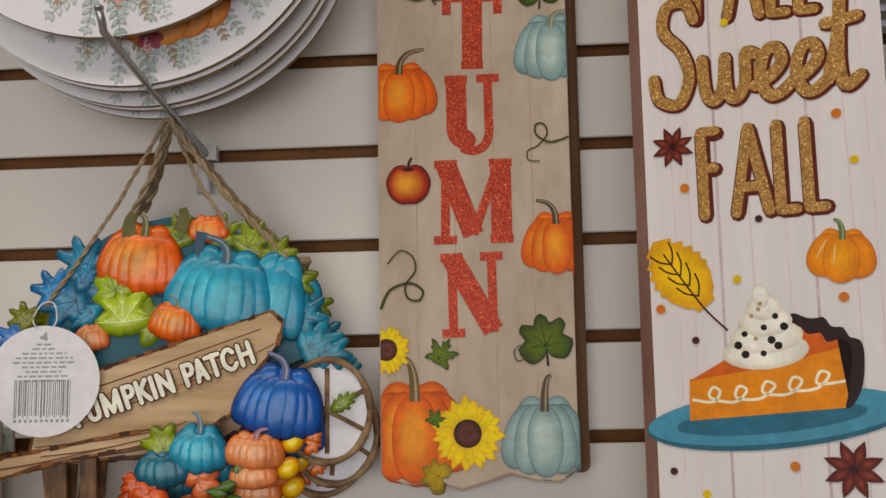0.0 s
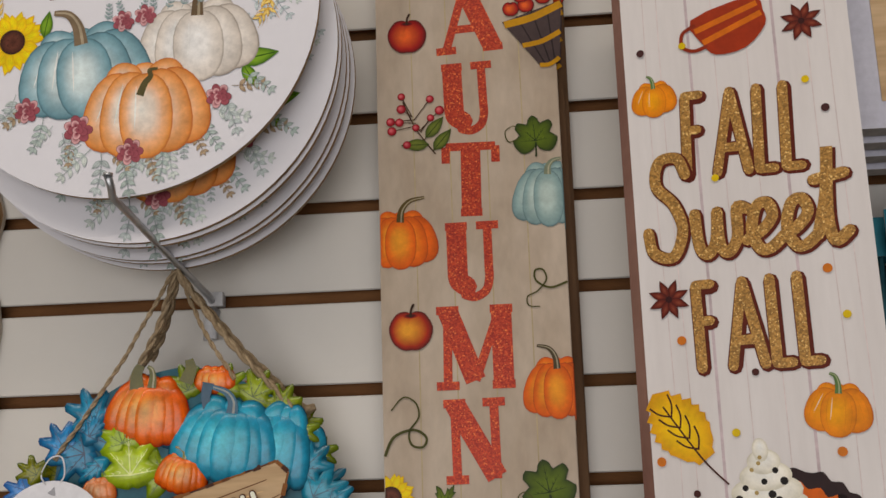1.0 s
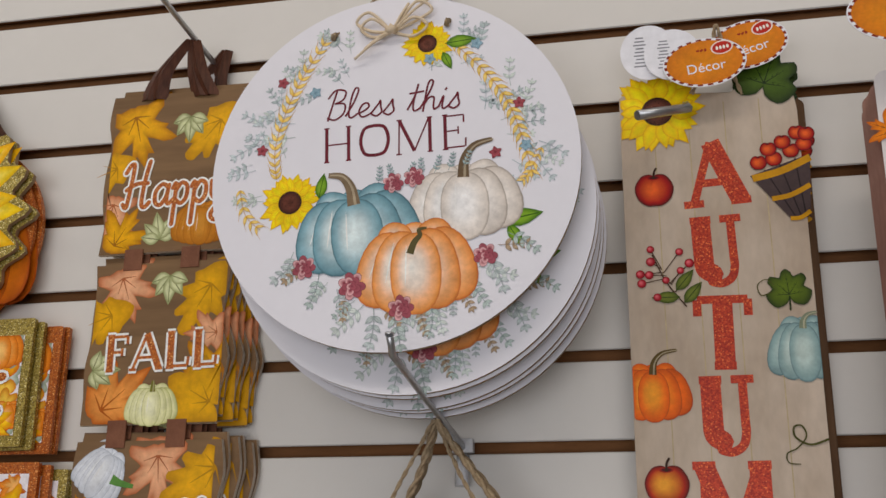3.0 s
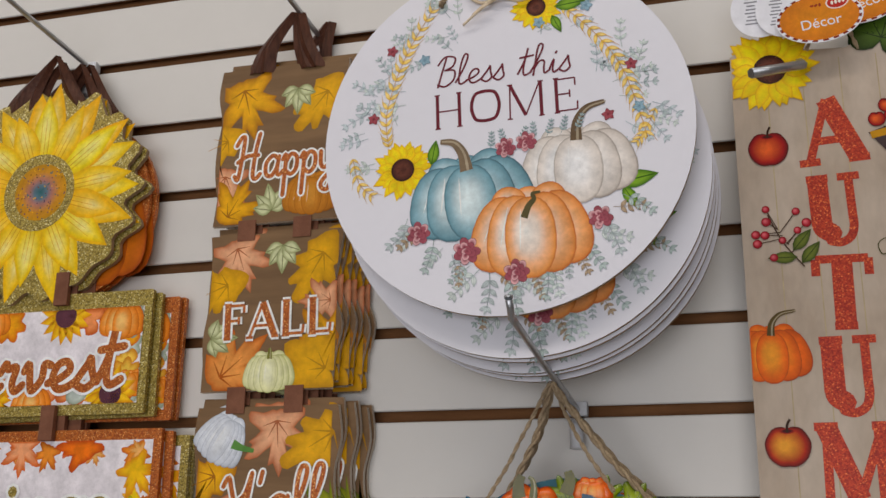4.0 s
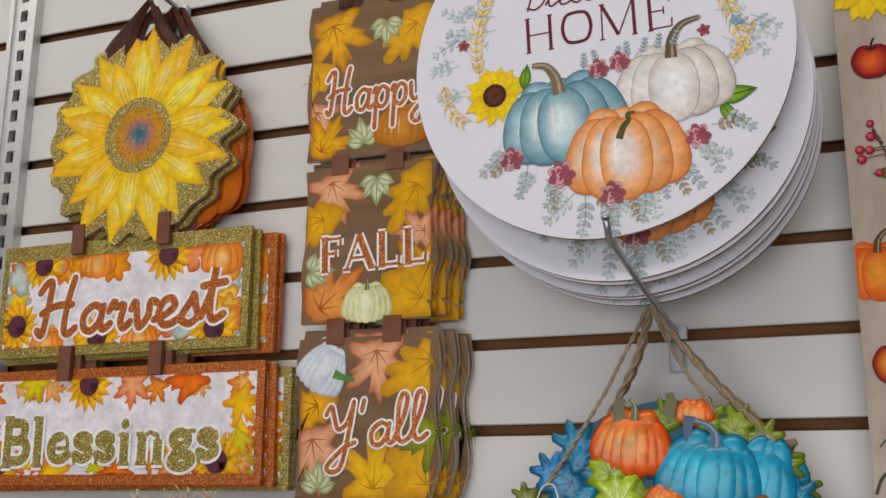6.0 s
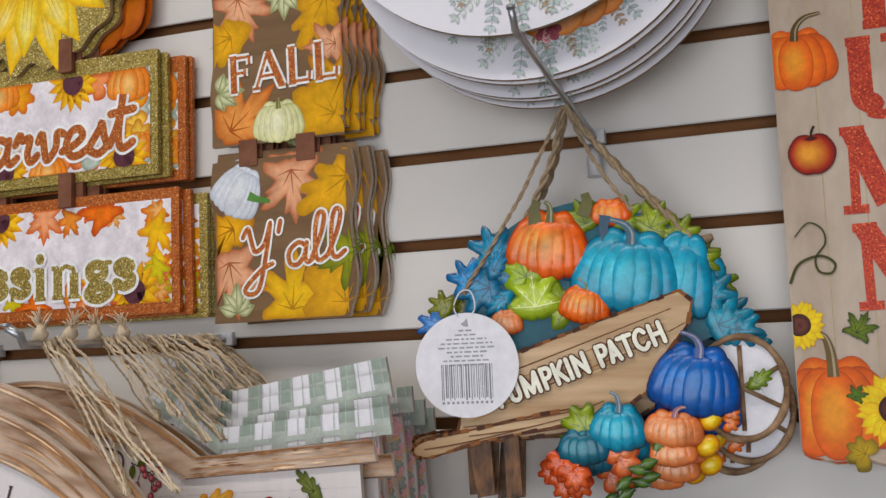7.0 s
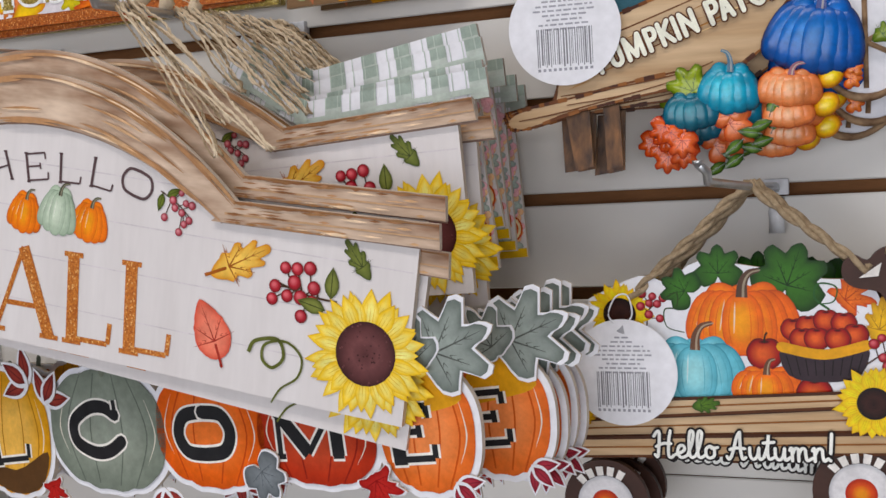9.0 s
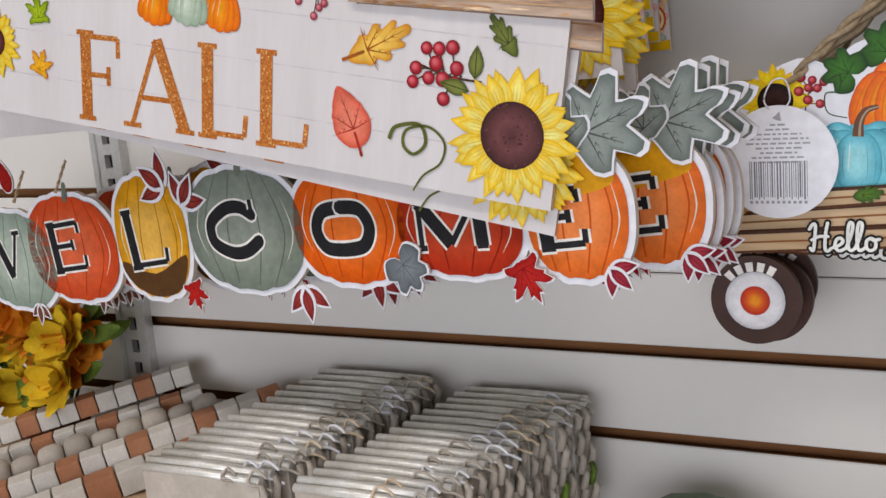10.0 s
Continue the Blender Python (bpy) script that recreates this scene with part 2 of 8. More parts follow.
def tube(pts, r, sides=8, taper=None, ends=True):
    """A round rod along points in space."""
    bm = bmesh.new()
    P = [Vector(p) for p in pts]
    rings, up = [], Vector((0.13, 0.31, 0.94))
    for i, p in enumerate(P):
        d = (P[min(i + 1, len(P) - 1)] - P[max(i - 1, 0)]).normalized()
        a = d.cross(up).normalized()
        b = d.cross(a).normalized()
        rr = r if taper is None else r * taper(i / (len(P) - 1))
        rings.append([bm.verts.new(p + rr * (math.cos(2 * math.pi * k / sides) * a + math.sin(2 * math.pi * k / sides) * b)) for k in range(sides)])
    for q, s in zip(rings, rings[1:]):
        for k in range(sides):
            bm.faces.new((q[k], q[(k + 1) % sides], s[(k + 1) % sides], s[k])).smooth = True
    if ends:
        bm.faces.new(rings[0])
        bm.faces.new(rings[-1][::-1])
    bmesh.ops.recalc_face_normals(bm, faces=bm.faces[:])
    return bm


def rope(pts, r, twist=90.0, wobble=0.0, seed=0):
    """A two-ply twine along a smoothed line."""
    rnd = random.Random(seed)
    P = smooth(pts, 7, False)
    P = [p + Vector((rnd.uniform(-1, 1), rnd.uniform(-1, 1), rnd.uniform(-1, 1))) * wobble for p in P]
    P = smooth(P, 3, False)
    bm = bmesh.new()
    for ply in (0, math.pi):
        run, L = [], 0.0
        for i, p in enumerate(P):
            d = (P[min(i + 1, len(P) - 1)] - P[max(i - 1, 0)]).normalized()
            a = d.cross(Vector((0.2, 0.9, 0.3))).normalized()
            b = d.cross(a)
            L += (p - P[max(i - 1, 0)]).length
            run.append(p + 0.55 * r * (math.cos(L / r * 0.55 + ply) * a + math.sin(L / r * 0.55 + ply) * b))
        t = tube(run, r * 0.62, 6)
        me = bpy.data.meshes.new("ply")
        t.to_mesh(me)
        t.free()
        bm.from_mesh(me)
        bpy.data.meshes.remove(me)
    return bm

# ---- printed artwork ----
def ink_colour(h, gain=1.08):
    c = [int(h[i : i + 2], 16) / 255 for i in (0, 2, 4)]
    c = [gain * 1.06 * ((v + 0.055) / 1.055) ** 2.4 if v > 0.04045 else v / 12.92 for v in c]
    c = [v**1.09 for v in c]
    grey = 0.3 * c[0] + 0.6 * c[1] + 0.1 * c[2]
    return tuple(min(0.9, max(0.004, grey + (v - grey) * 1.08)) for v in c)


def blend(a, b, t):
    return tuple(p + (q - p) * t for p, q in zip(a, b))


LAYERS = {}
EPS = 0.0000010


class Ink:
    """One printed or embossed motif on a board's face, laid in thin coats of ink."""

    def __init__(self, parent, name, mat=None, label="", lift=0.0):
        self.bm, self.parent, self.name, self.mat, self.label = bmesh.new(), parent, name, mat or PRINT, label
        self.ink = self.bm.verts.layers.float_color.new("ink")
        LAYERS[parent.name] = LAYERS.get(parent.name, 0.0001) + 0.000008
        self.d = LAYERS[parent.name] + lift

    def vert(self, p, col, up=0.0):
        v = self.bm.verts.new((p[0], -self.d - up, p[1]))
        v[self.ink] = (*col, 1)
        return v

    def poly(self, pts, col):
        f = self.bm.faces.new([self.vert(p, col) for p in pts])
        bmesh.ops.triangulate(self.bm, faces=[f])
        self.d += EPS

    def rings(self, pts, centre, bands):
        """bands: (scale, colour, height) from the edge to the middle."""
        c = Vector(centre)
        rows = [[self.vert(c + (Vector(p) - c) * s, col, up) for p in pts] for s, col, up in bands[:-1]]
        mid = self.vert(c, bands[-1][1], bands[-1][2])
        n = len(pts)
        for a, b in zip(rows, rows[1:]):
            for k in range(n):
                self.bm.faces.new((a[k], a[(k + 1) % n], b[(k + 1) % n], b[k])).smooth = True
        for k in range(n):
            self.bm.faces.new((rows[-1][k], rows[-1][(k + 1) % n], mid)).smooth = True
        self.d += EPS
        return rows[0]

    def stroke(self, pts, width, col, taper=None, curved=True, cap=True, up=0.0, climb=0.0):
        P = smooth(pts, 6, False) if curved and len(pts) > 2 else [Vector(p) for p in pts]
        L, R, n = [], [], len(P)
        for i, p in enumerate(P):
            d = P[min(i + 1, n - 1)] - P[max(i - 1, 0)]
            d = d.normalized() if d.length > 1e-9 else Vector((1, 0))
            w = width / 2 * (taper(i / (n - 1)) if taper else 1)
            q = Vector((-d.y, d.x)) * w
            e = d * w * 0.8 if cap and not taper and width <= 0.002 else d * 0
            p = p - e if i == 0 else p + e if i == n - 1 else p
            L.append(self.vert(p + q, col, up + climb * i))
            R.append(self.vert(p - q, col, up + climb * i))
        for i in range(n - 1):
            self.bm.faces.new((L[i], L[i + 1], R[i + 1], R[i]))
        if cap and not taper and width > 0.002:
            for i in (0, n - 1):
                c = (L[i].co + R[i].co) / 2
                self.d += climb * n - EPS * 0.4
                self.poly([(c.x + width * 0.49 * math.cos(k * 0.7854), c.z + width * 0.49 * math.sin(k * 0.7854)) for k in range(8)], col)
        self.d += EPS

    def done(self):
        bmesh.ops.recalc_face_normals(self.bm, faces=self.bm.faces[:])
        for f in self.bm.faces:
            f.normal_update()
            if f.normal.y > 0:
                f.normal_flip()
        LAYERS[self.parent.name] = max(LAYERS[self.parent.name], min(self.d, LAYERS[self.parent.name] + 0.00005))
        return link_mesh(self.name, self.bm, self.mat, self.parent, self.label)


def turn(p, a, at=(0, 0)):
    c, s = math.cos(radians(a)), math.sin(radians(a))
    return (at[0] + p[0] * c - p[1] * s, at[1] + p[0] * s + p[1] * c)


def oval(at, rx, ry, rot=0, n=18, power=1.0):
    out = []
    for k in range(n):
        a = 2 * math.pi * k / n
        c, s = math.cos(a), math.sin(a)
        out.append(turn((rx * math.copysign(abs(c) ** power, c), ry * math.copysign(abs(s) ** power, s)), rot, at))
    return out


def lens(at, length, width, rot, n=5):
    """A pointed petal or leaf from its foot at `at`."""
    a = [(length * k / n, width / 2 * math.sin(math.pi * (k / n) ** 0.8)) for k in range(n + 1)]
    return [turn(p, rot, at) for p in a] + [turn((x, -y), rot, at) for x, y in a[-2:0:-1]]


def polar(at, r, rot, spec, n=2, sy=1.0):
    """An outline from (angle, reach) pairs, mirrored about its own axis."""
    full = spec + [(360 - a, q) for a, q in spec[::-1] if 0 < a < 180]
    pts = [(r * q * math.cos(radians(a)), sy * r * q * math.sin(radians(a))) for a, q in full]
    pts = [turn(p, rot, at) for p in pts]
    return [tuple(p) for p in smooth(pts, n)] if n > 1 else pts


MAPLE = [(0, 1.0), (9, 0.72), (17, 0.78), (22, 0.42), (38, 0.72), (52, 0.92), (60, 0.62), (68, 0.66), (80, 0.36), (104, 0.60), (122, 0.66), (135, 0.40), (165, 0.34), (180, 0.30)]
VINE = [(0, 1.0), (14, 0.86), (24, 0.70), (40, 0.98), (58, 0.92), (72, 0.66), (92, 0.92), (118, 0.88), (140, 0.80), (165, 0.48), (180, 0.22)]
LOBED = [(0, 1.0), (10, 0.82), (19, 0.60), (36, 0.92), (52, 0.84), (64, 0.48), (88, 0.72), (112, 0.66), (140, 0.46), (165, 0.42), (180, 0.36)]
BEECH = [(0, 1.0), (12, 0.84), (28, 0.68), (32, 0.63), (50, 0.57), (54, 0.53), (80, 0.50), (110, 0.50), (150, 0.54), (180, 0.56)]
OAK = [(0, 1.0), (8, 0.93), (13, 0.68), (20, 0.80), (29, 0.76), (37, 0.46), (50, 0.57), (66, 0.54), (84, 0.32), (108, 0.44), (130, 0.40), (158, 0.50), (180, 0.60)]


def leaf(parent, at, r, rot, kind, dark, light, vein=None, mat=None, up=0.0, name="leaf_print", sy=1.0, ink=None, stem=0.0, clip=None):
    k = ink or Ink(parent, name, mat)
    dark, light = ink_colour(dark), ink_colour(light)
    pts = polar(at, r, rot, kind, 2, sy)
    if clip:
        pts = [(min(max(x, clip[0]), clip[1]), min(max(z, clip[2]), clip[3])) for x, z in pts]
    k.rings(pts, turn((0.06 * r, 0), rot, at), [(1, dark, 0), (0.75, blend(dark, light, 0.6), up), (0.35, light, up * 1.2), (0, light, up)])
    v = ink_colour(vein) if vein else blend(dark, (0, 0, 0), 0.10)
    for a in (0, 45, -45, 95, -95):
        q = r * (0.85 if a == 0 else 0.6) * (0.5 if clip else 1)
        k.stroke([turn((-0.1 * r, 0), rot, at), turn((q * math.cos(radians(a)), q * sy * math.sin(radians(a))), rot, at)], r * 0.036, v, lambda t: 1 - 0.8 * t, False, up=up * 1.3)
        if not clip:
            for u, side in ((0.35, 26), (0.35, -26), (0.6, 24), (0.6, -24)):
                p = turn((q * u * math.cos(radians(a)), q * u * sy * math.sin(radians(a))), rot, at)
                k.stroke([p, turn((q * 0.2, 0), rot + a + side, p)], r * 0.018, v, lambda t: 1 - 0.8 * t, False, up=up * 1.25)
                k.d -= EPS * 0.9
    if stem:
        k.stroke([turn((-0.2 * r, 0), rot, at), turn((-0.6 * r - stem * 0.4, 0.05 * r), rot, at), turn((-0.4 * r - stem, 0.2 * stem), rot, at)], r * 0.07, v)
    return None if ink else k.done()


def blade(k, at, length, width, rot, dark, light, up=0.0):
    """One simple pointed leaf in two tones."""
    d, l = ink_colour(dark) if isinstance(dark, str) else dark, ink_colour(light) if isinstance(light, str) else light
    k.rings(lens(at, length, width, rot), turn((length * 0.45, 0), rot, at), [(1, d, 0), (0.5, l, up), (0, l, up)])
    k.stroke([at, turn((length * 0.9, 0), rot, at)], width * 0.07, blend(d, (0, 0, 0), 0.3), None, False, False, up=up * 1.1)


def pumpkin(parent, at, w, h, dark, base, light, stem="6b5a35", rot=0, lobes=5, up=0.0, mat=None, name="pumpkin_print", label="", stem_len=0.3, stem_bend=0.18, clip=None, ink=None):
    clip = (*clip, -9, 9)[:4] if clip else None
    k = ink or Ink(parent, name, mat, label)
    D, B, L = ink_colour(dark), ink_colour(base), ink_colour(light)
    # swollen lobes, the outer ones first, the middle one last; two short ones behind the stem
    order = sorted(range(lobes), key=lambda i: -abs(2 * i / (lobes - 1) - 1))
    rows = [(0.0, 0.58, 0.24, 0.30, 0)] + [(q * 0.34, 0.52, 0.30, 0.40, 24 * q) for q in (-1, 1)] + [(2 * i / (lobes - 1) - 1, 0, 0, 0, 0) for i in order]
    d0, last = k.d, None
    for step, (q, high, hw, hh, tilt) in enumerate(rows):
        if hw:
            c, hw, hh = (w / 2 * q, h / 2 * high), w / 2 * hw, h / 2 * hh
        else:
            tilt = 20 * q
            hw = w / 2 * (0.36 if lobes > 5 else 0.42 if lobes > 3 else 0.52)
            hh = h / 2 * (0.83 + 0.05 * abs(q) - 0.10 * q * q)
            c = ((w / 2 - hw * 1.1) * math.copysign(abs(q) ** 0.9, q), -h / 2 * (0.16 - 0.13 * abs(q)))
        # lit: highlight left of the middle, duller outer lobes, put into the ink colour
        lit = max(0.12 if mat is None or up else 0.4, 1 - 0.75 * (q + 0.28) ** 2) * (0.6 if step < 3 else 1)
        pts = [turn(turn(p, tilt, c), rot, at) for p in oval((0, 0), hw, hh, 0, 22, 0.88)]
        mid = turn(turn((-hw * 0.18, hh * 0.16), tilt, c), rot, at)
        if clip:
            pts = [(min(max(x, clip[0]), clip[1]), min(max(z, clip[2]), clip[3])) for x, z in pts]
            mid = (min(max(mid[0], clip[0]), clip[1]), min(max(mid[1], clip[2]), clip[3]))
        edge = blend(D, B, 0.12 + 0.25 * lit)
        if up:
            # raised lobes too: shaded seams and bright crowns are coloured in
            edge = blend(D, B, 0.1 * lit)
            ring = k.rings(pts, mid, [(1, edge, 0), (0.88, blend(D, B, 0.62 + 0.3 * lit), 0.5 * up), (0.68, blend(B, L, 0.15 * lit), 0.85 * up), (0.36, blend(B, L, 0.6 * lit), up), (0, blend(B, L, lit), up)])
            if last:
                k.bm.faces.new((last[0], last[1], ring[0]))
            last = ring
        else:
            k.rings(pts, mid, [(1, edge, 0), (0.93, blend(D, B, 0.55 + 0.35 * lit), 0.45 * up), (0.70, blend(B, L, 0.22 * lit), 0.82 * up), (0.42, blend(B, L, 0.75 * lit), up), (0, blend(B, L, lit), up)])
        if not clip and step > 2 and not up and mat is None:
            for g, tone in ((-0.66, 0.72), (0.4, 0.8), (0.74, 0.66)):
                line = [turn(turn((hw * g * math.sqrt(1 - v * v * 0.8), hh * v), tilt, c), rot, at) for v in (0.72, 0.2, -0.3, -0.75)]
                k.stroke(line, w * 0.008, blend(D, B, tone), lambda t: math.sin(math.pi * min(max(t, 0.04), 0.96)), True, False, up=up * 0.95)
        if not clip and step > 2 and not up:
            if lit > 0.6:
                line = [turn(turn((-hw * (0.40 - 0.1 * v), hh * v), tilt, c), rot, at) for v in (0.70, 0.4, 0.0, -0.3)]
                k.stroke(line, w * 0.013, blend(L, (0.9, 0.88, 0.84), 0.6), lambda t: math.sin(math.pi * min(max(t, 0.04), 0.96)), True, False, up=up * 1.0)
        k.d += up * 0.07
    k.d = d0 + EPS * 40
    k.d += up * 1.25
    if stem_len:
        s0 = turn((0, h * 0.27), rot, at)
        pts = [s0, turn((w * stem_bend * 0.08, h * (0.34 + stem_len * 0.5)), rot, at), turn((w * stem_bend * 0.45, h * (0.38 + stem_len * 0.9)), rot, at), turn((w * stem_bend * 1.1, h * (0.40 + stem_len)), rot, at)]
        k.stroke(pts, w * 0.07, ink_colour(stem), lambda t: 1.5 - 0.95 * t)
        k.stroke([turn((w * 0.012, 0), rot, p) for p in pts], w * 0.02, blend(ink_colour(stem), (0.8, 0.7, 0.5), 0.35), lambda t: 1.15 - 0.55 * t)
    k.d -= up * 1.05
    return None if ink else k.done()


def sunflower(parent, at, r, n=15, disc=0.36, petal=("b9790b", "f0bf1d", "f7d84a"), core=("2a1510", "4d2a20", "6a3d30"), mat=None, up=0.0, name="sunflower_print", label="", rot=0, ink=None, sy=1.0, clip=None, seed=1):
    clip = (*clip, -9, 9)[:4] if clip else None
    k = ink or Ink(parent, name, mat, label)
    rnd = random.Random(seed)
    D, B, L = (ink_colour(c) for c in petal)
    for row in (0, 1):
        for i in range(n):
            a = rot + 360 * (i + 0.5 * row) / n + rnd.uniform(-5, 5)
            ln = r * (1 - disc * 0.75) * rnd.uniform(0.80, 1.02) * (1 if row == 0 else 0.86)
            foot = turn((r * disc * 0.75, 0), a, at)
            pts = lens(foot, ln, r * (0.33 if disc < 0.42 else 0.26) * rnd.uniform(0.85, 1.1), a)
            mid = turn((ln * 0.5, 0), a, foot)
            if clip:
                pts = [(min(max(p[0], clip[0]), clip[1]), min(max(p[1], clip[2]), clip[3])) for p in pts]
                mid = (min(max(mid[0], clip[0]), clip[1]), min(max(mid[1], clip[2]), clip[3]))
            t = rnd.uniform(0, 0.5)
            k.rings(pts, mid, [(1, blend(D, B, 0.35 + t), 0), (0.8, blend(B, L, t * 0.6), up), (0.4, blend(B, L, 0.35 + t), up), (0, blend(B, L, 0.5 + t), up)])
            if not clip:
                for side in (-0.045, 0.0, 0.045):
                    k.stroke([turn((0, r * side), a, foot), turn((ln * (0.62 + 2 * abs(side)), r * side * 1.3), a, foot)], r * 0.016, blend(D, B, 0.3 + 5 * abs(side)), lambda t: 1 - 0.8 * t, False, up=up * 1.05)
                    k.d -= EPS * 0.6
    C = [ink_colour(c) for c in core]
    k.d += up * 0.4
    pts = oval(at, r * disc, r * disc, 0, 24)
    if clip:
        pts = [(min(max(p[0], clip[0]), clip[1]), min(max(p[1], clip[2]), clip[3])) for p in pts]
    k.rings(pts, (min(max(at[0], clip[0]), clip[1]), min(max(at[1], clip[2]), clip[3])) if clip else at, [(1, C[0], 0), (0.8, C[1], up * 0.8), (0.45, C[2], up), (0, C[1], up * 0.8)])
    for i in range(70):
        q, a = r * disc * 0.95 * math.sqrt(rnd.random()), rnd.uniform(0, 360)
        p = turn((q, 0), a, at)
        if not clip or (clip[0] < p[0] < clip[1] and clip[2] < p[1] < clip[3]):
            k.poly(oval(p, r * 0.016, r * 0.016, 0, 5), blend(C[0], C[2], rnd.random()))
            k.d -= EPS * 0.97
    return None if ink else k.done()


def apple(parent, at, r, ink=None, dark="4e0a08", base="981c14", light="d4663a", name="apple_print", stem=True):
    k = ink or Ink(parent, name)
    D, B, L = ink_colour(dark), ink_colour(base), ink_colour(light)
    pts = polar(at, r, 90, [(0, 0.84), (15, 0.95), (40, 1.04), (80, 1.03), (120, 0.98), (155, 0.95), (180, 0.88)], 3)
    k.rings(pts, (at[0] - 0.2 * r, at[1] + 0.05 * r), [(1, D, 0), (0.8, B, 0), (0.45, blend(B, L, 0.55), 0), (0.2, L, 0), (0, L, 0)])
    k.rings(oval((at[0], at[1] + r * 0.72), r * 0.36, r * 0.13, 0, 10), (at[0], at[1] + r * 0.72), [(1, B, 0), (0.5, D, 0), (0, D, 0)])
    if stem:
        k.stroke([(at[0], at[1] + r * 0.68), (at[0] + r * 0.03, at[1] + r * 1.0), (at[0] + r * 0.14, at[1] + r * 1.22)], r * 0.11, ink_colour("3a2416"))
    return None if ink else k.done()


def berries(parent, foot, tip, r, seed=0, cols=("6a1018", "a42a36", "cc6a70"), stalk="4a3526", name="berry_sprig_print", n=9, leaves=0, ink=None):
    k = ink or Ink(parent, name)
    rnd = random.Random(seed)
    f, t = Vector(foot), Vector(tip)
    d = t - f
    side = Vector((-d.y, d.x)).normalized()
    C = [ink_colour(c) for c in cols]
    heads = []
    for _ in range(400):
        u, w = rnd.uniform(0.35, 1.1), rnd.uniform(-0.45, 0.45)
        p = f + d * u + side * d.length * w
        if len(heads) < n and all((p - q).length > 1.75 * r for q, _ in heads):
            heads.append((p, min(u, 0.9)))
    k.stroke([foot, tuple(f + d * 0.5 + side * d.length * 0.05), tip], r * 0.3, ink_colour(stalk))
    for p, s in heads:
        k.stroke([tuple(f + d * (s * 0.8)), tuple(p)], r * 0.22, ink_colour(stalk), None, False)
    for i in range(leaves):
        blade(k, tuple(f + d * 0.12 * (i + 0.5)), d.length * 0.45, d.length * 0.2, math.degrees(math.atan2(d.y, d.x)) + (60 if i % 2 else -70), "3d4a1c", "6a7434")
    for p, s in heads:
        rr = r * rnd.uniform(0.85, 1.1)
        k.rings(oval(tuple(p), rr, rr, 0, 12), (p.x - rr * 0.3, p.y + rr * 0.3), [(1, C[0], 0), (0.65, C[1], 0), (0.2, C[2], 0), (0, C[2], 0)])
    return None if ink else k.done()


def rose(k, at, r, cols=("6a2c38", "a05a64", "d8aeb0")):
    C = [ink_colour(c) for c in cols]
    rnd = random.Random(int(abs(at[0] * 9e4 + at[1] * 7e3)))
    for ring, (q, m) in enumerate(((0.62, 7), (0.38, 5), (0.12, 3))):
        for i in range(m):
            a = 360 * i / m + 40 * ring + rnd.uniform(-9, 9)
            p = turn((r * q, 0), a, at)
            k.rings(oval(p, r * (0.42 - 0.07 * ring), r * (0.34 - 0.06 * ring), a, 10), turn((-r * 0.1, 0), a, p), [(1, C[0], 0), (0.86, C[2] if i % 2 else C[1], 0), (0.3, blend(C[0], C[1], 0.7), 0), (0, C[0], 0)])


def sprig(k, at, length, rot, cols=("55665c", "93a39a"), n=5, wide=0.36, bend=18):
    """A stalk with paired small leaves."""
    p, a = at, rot
    S = ink_colour(cols[0])
    run = [p]
    for i in range(n):
        p = turn((length / n, 0), a, p)
        a += bend / n
        run.append(p)
        for sgn in (-1, 1):
            ln = length * 0.34 * (1 - 0.35 * i / n)
            blade(k, p, ln, ln * wide * 1.3, a + sgn * 48, cols[0], cols[1])
    blade(k, p, length * 0.26, length * 0.1, a, cols[0], cols[1])
    k.stroke(run, length * 0.022, S)


def wheat(k, at, length, rot, bend, cols=("a9781f", "dcae4e"), n=9):
    p, a = at, rot
    run = [p]
    for i in range(n):
        p = turn((length / n, 0), a, p)
        a += bend / n
        run.append(p)
        for sgn in (-1, 1):
            blade(k, p, length * 0.17, length * 0.075, a + sgn * 28, cols[0], cols[1])
    k.stroke(run, length * 0.012, ink_colour(cols[0]))


def wheat_run(k, pts, size, cols=("b98a3c", "e8c878")):
    """An ear of wheat along a curved line."""
    run = smooth(pts, 5, False)
    k.stroke([tuple(p) for p in run], size * 0.05, ink_colour(cols[0]), None, False)
    length = sum((b - a).length for a, b in zip(run, run[1:]))
    n = int(length / (size * 0.74))
    for i in range(n):
        u = i / n * (len(run) - 1)
        j = int(u)
        p, d = run[j].lerp(run[j + 1], u - j), run[j + 1] - run[j]
        a = math.degrees(math.atan2(d.y, d.x))
        q = size * (0.75 + 0.25 * math.sin(3.1 * i / n))
        for sgn in (-1, 1):
            tip = turn((q * 0.8, 0), a + sgn * 40, tuple(p))
            k.stroke([tip, turn((q * 0.8, 0), a + sgn * 20, tip)], size * 0.05, ink_colour(cols[0]), lambda t: 1 - 0.7 * t, False)
            k.rings(lens(tuple(p), q, q * 0.36, a + sgn * 40, 4), turn((q * 0.55, 0), a + sgn * 40, tuple(p)), [(1, blend(ink_colour(cols[0]), ink_colour(cols[1]), 0.35), 0), (0.55, ink_colour(cols[1]), 0), (0, blend(ink_colour(cols[1]), (0.9, 0.85, 0.7), 0.3), 0)])


def curl(parent, pts, width, col="4a4a22", name="tendril_print"):
    k = Ink(parent, name)
    k.stroke(pts, width, ink_colour(col), lambda t: 1.1 - 0.6 * t)
    return k.done()


def dots(parent, places, r, cols, name="dot_print"):
    for i, p in enumerate(places):
        k = Ink(parent, name)
        k.poly(oval(p, r, r, 0, 12), ink_colour(cols[i % len(cols)]))
        k.done()


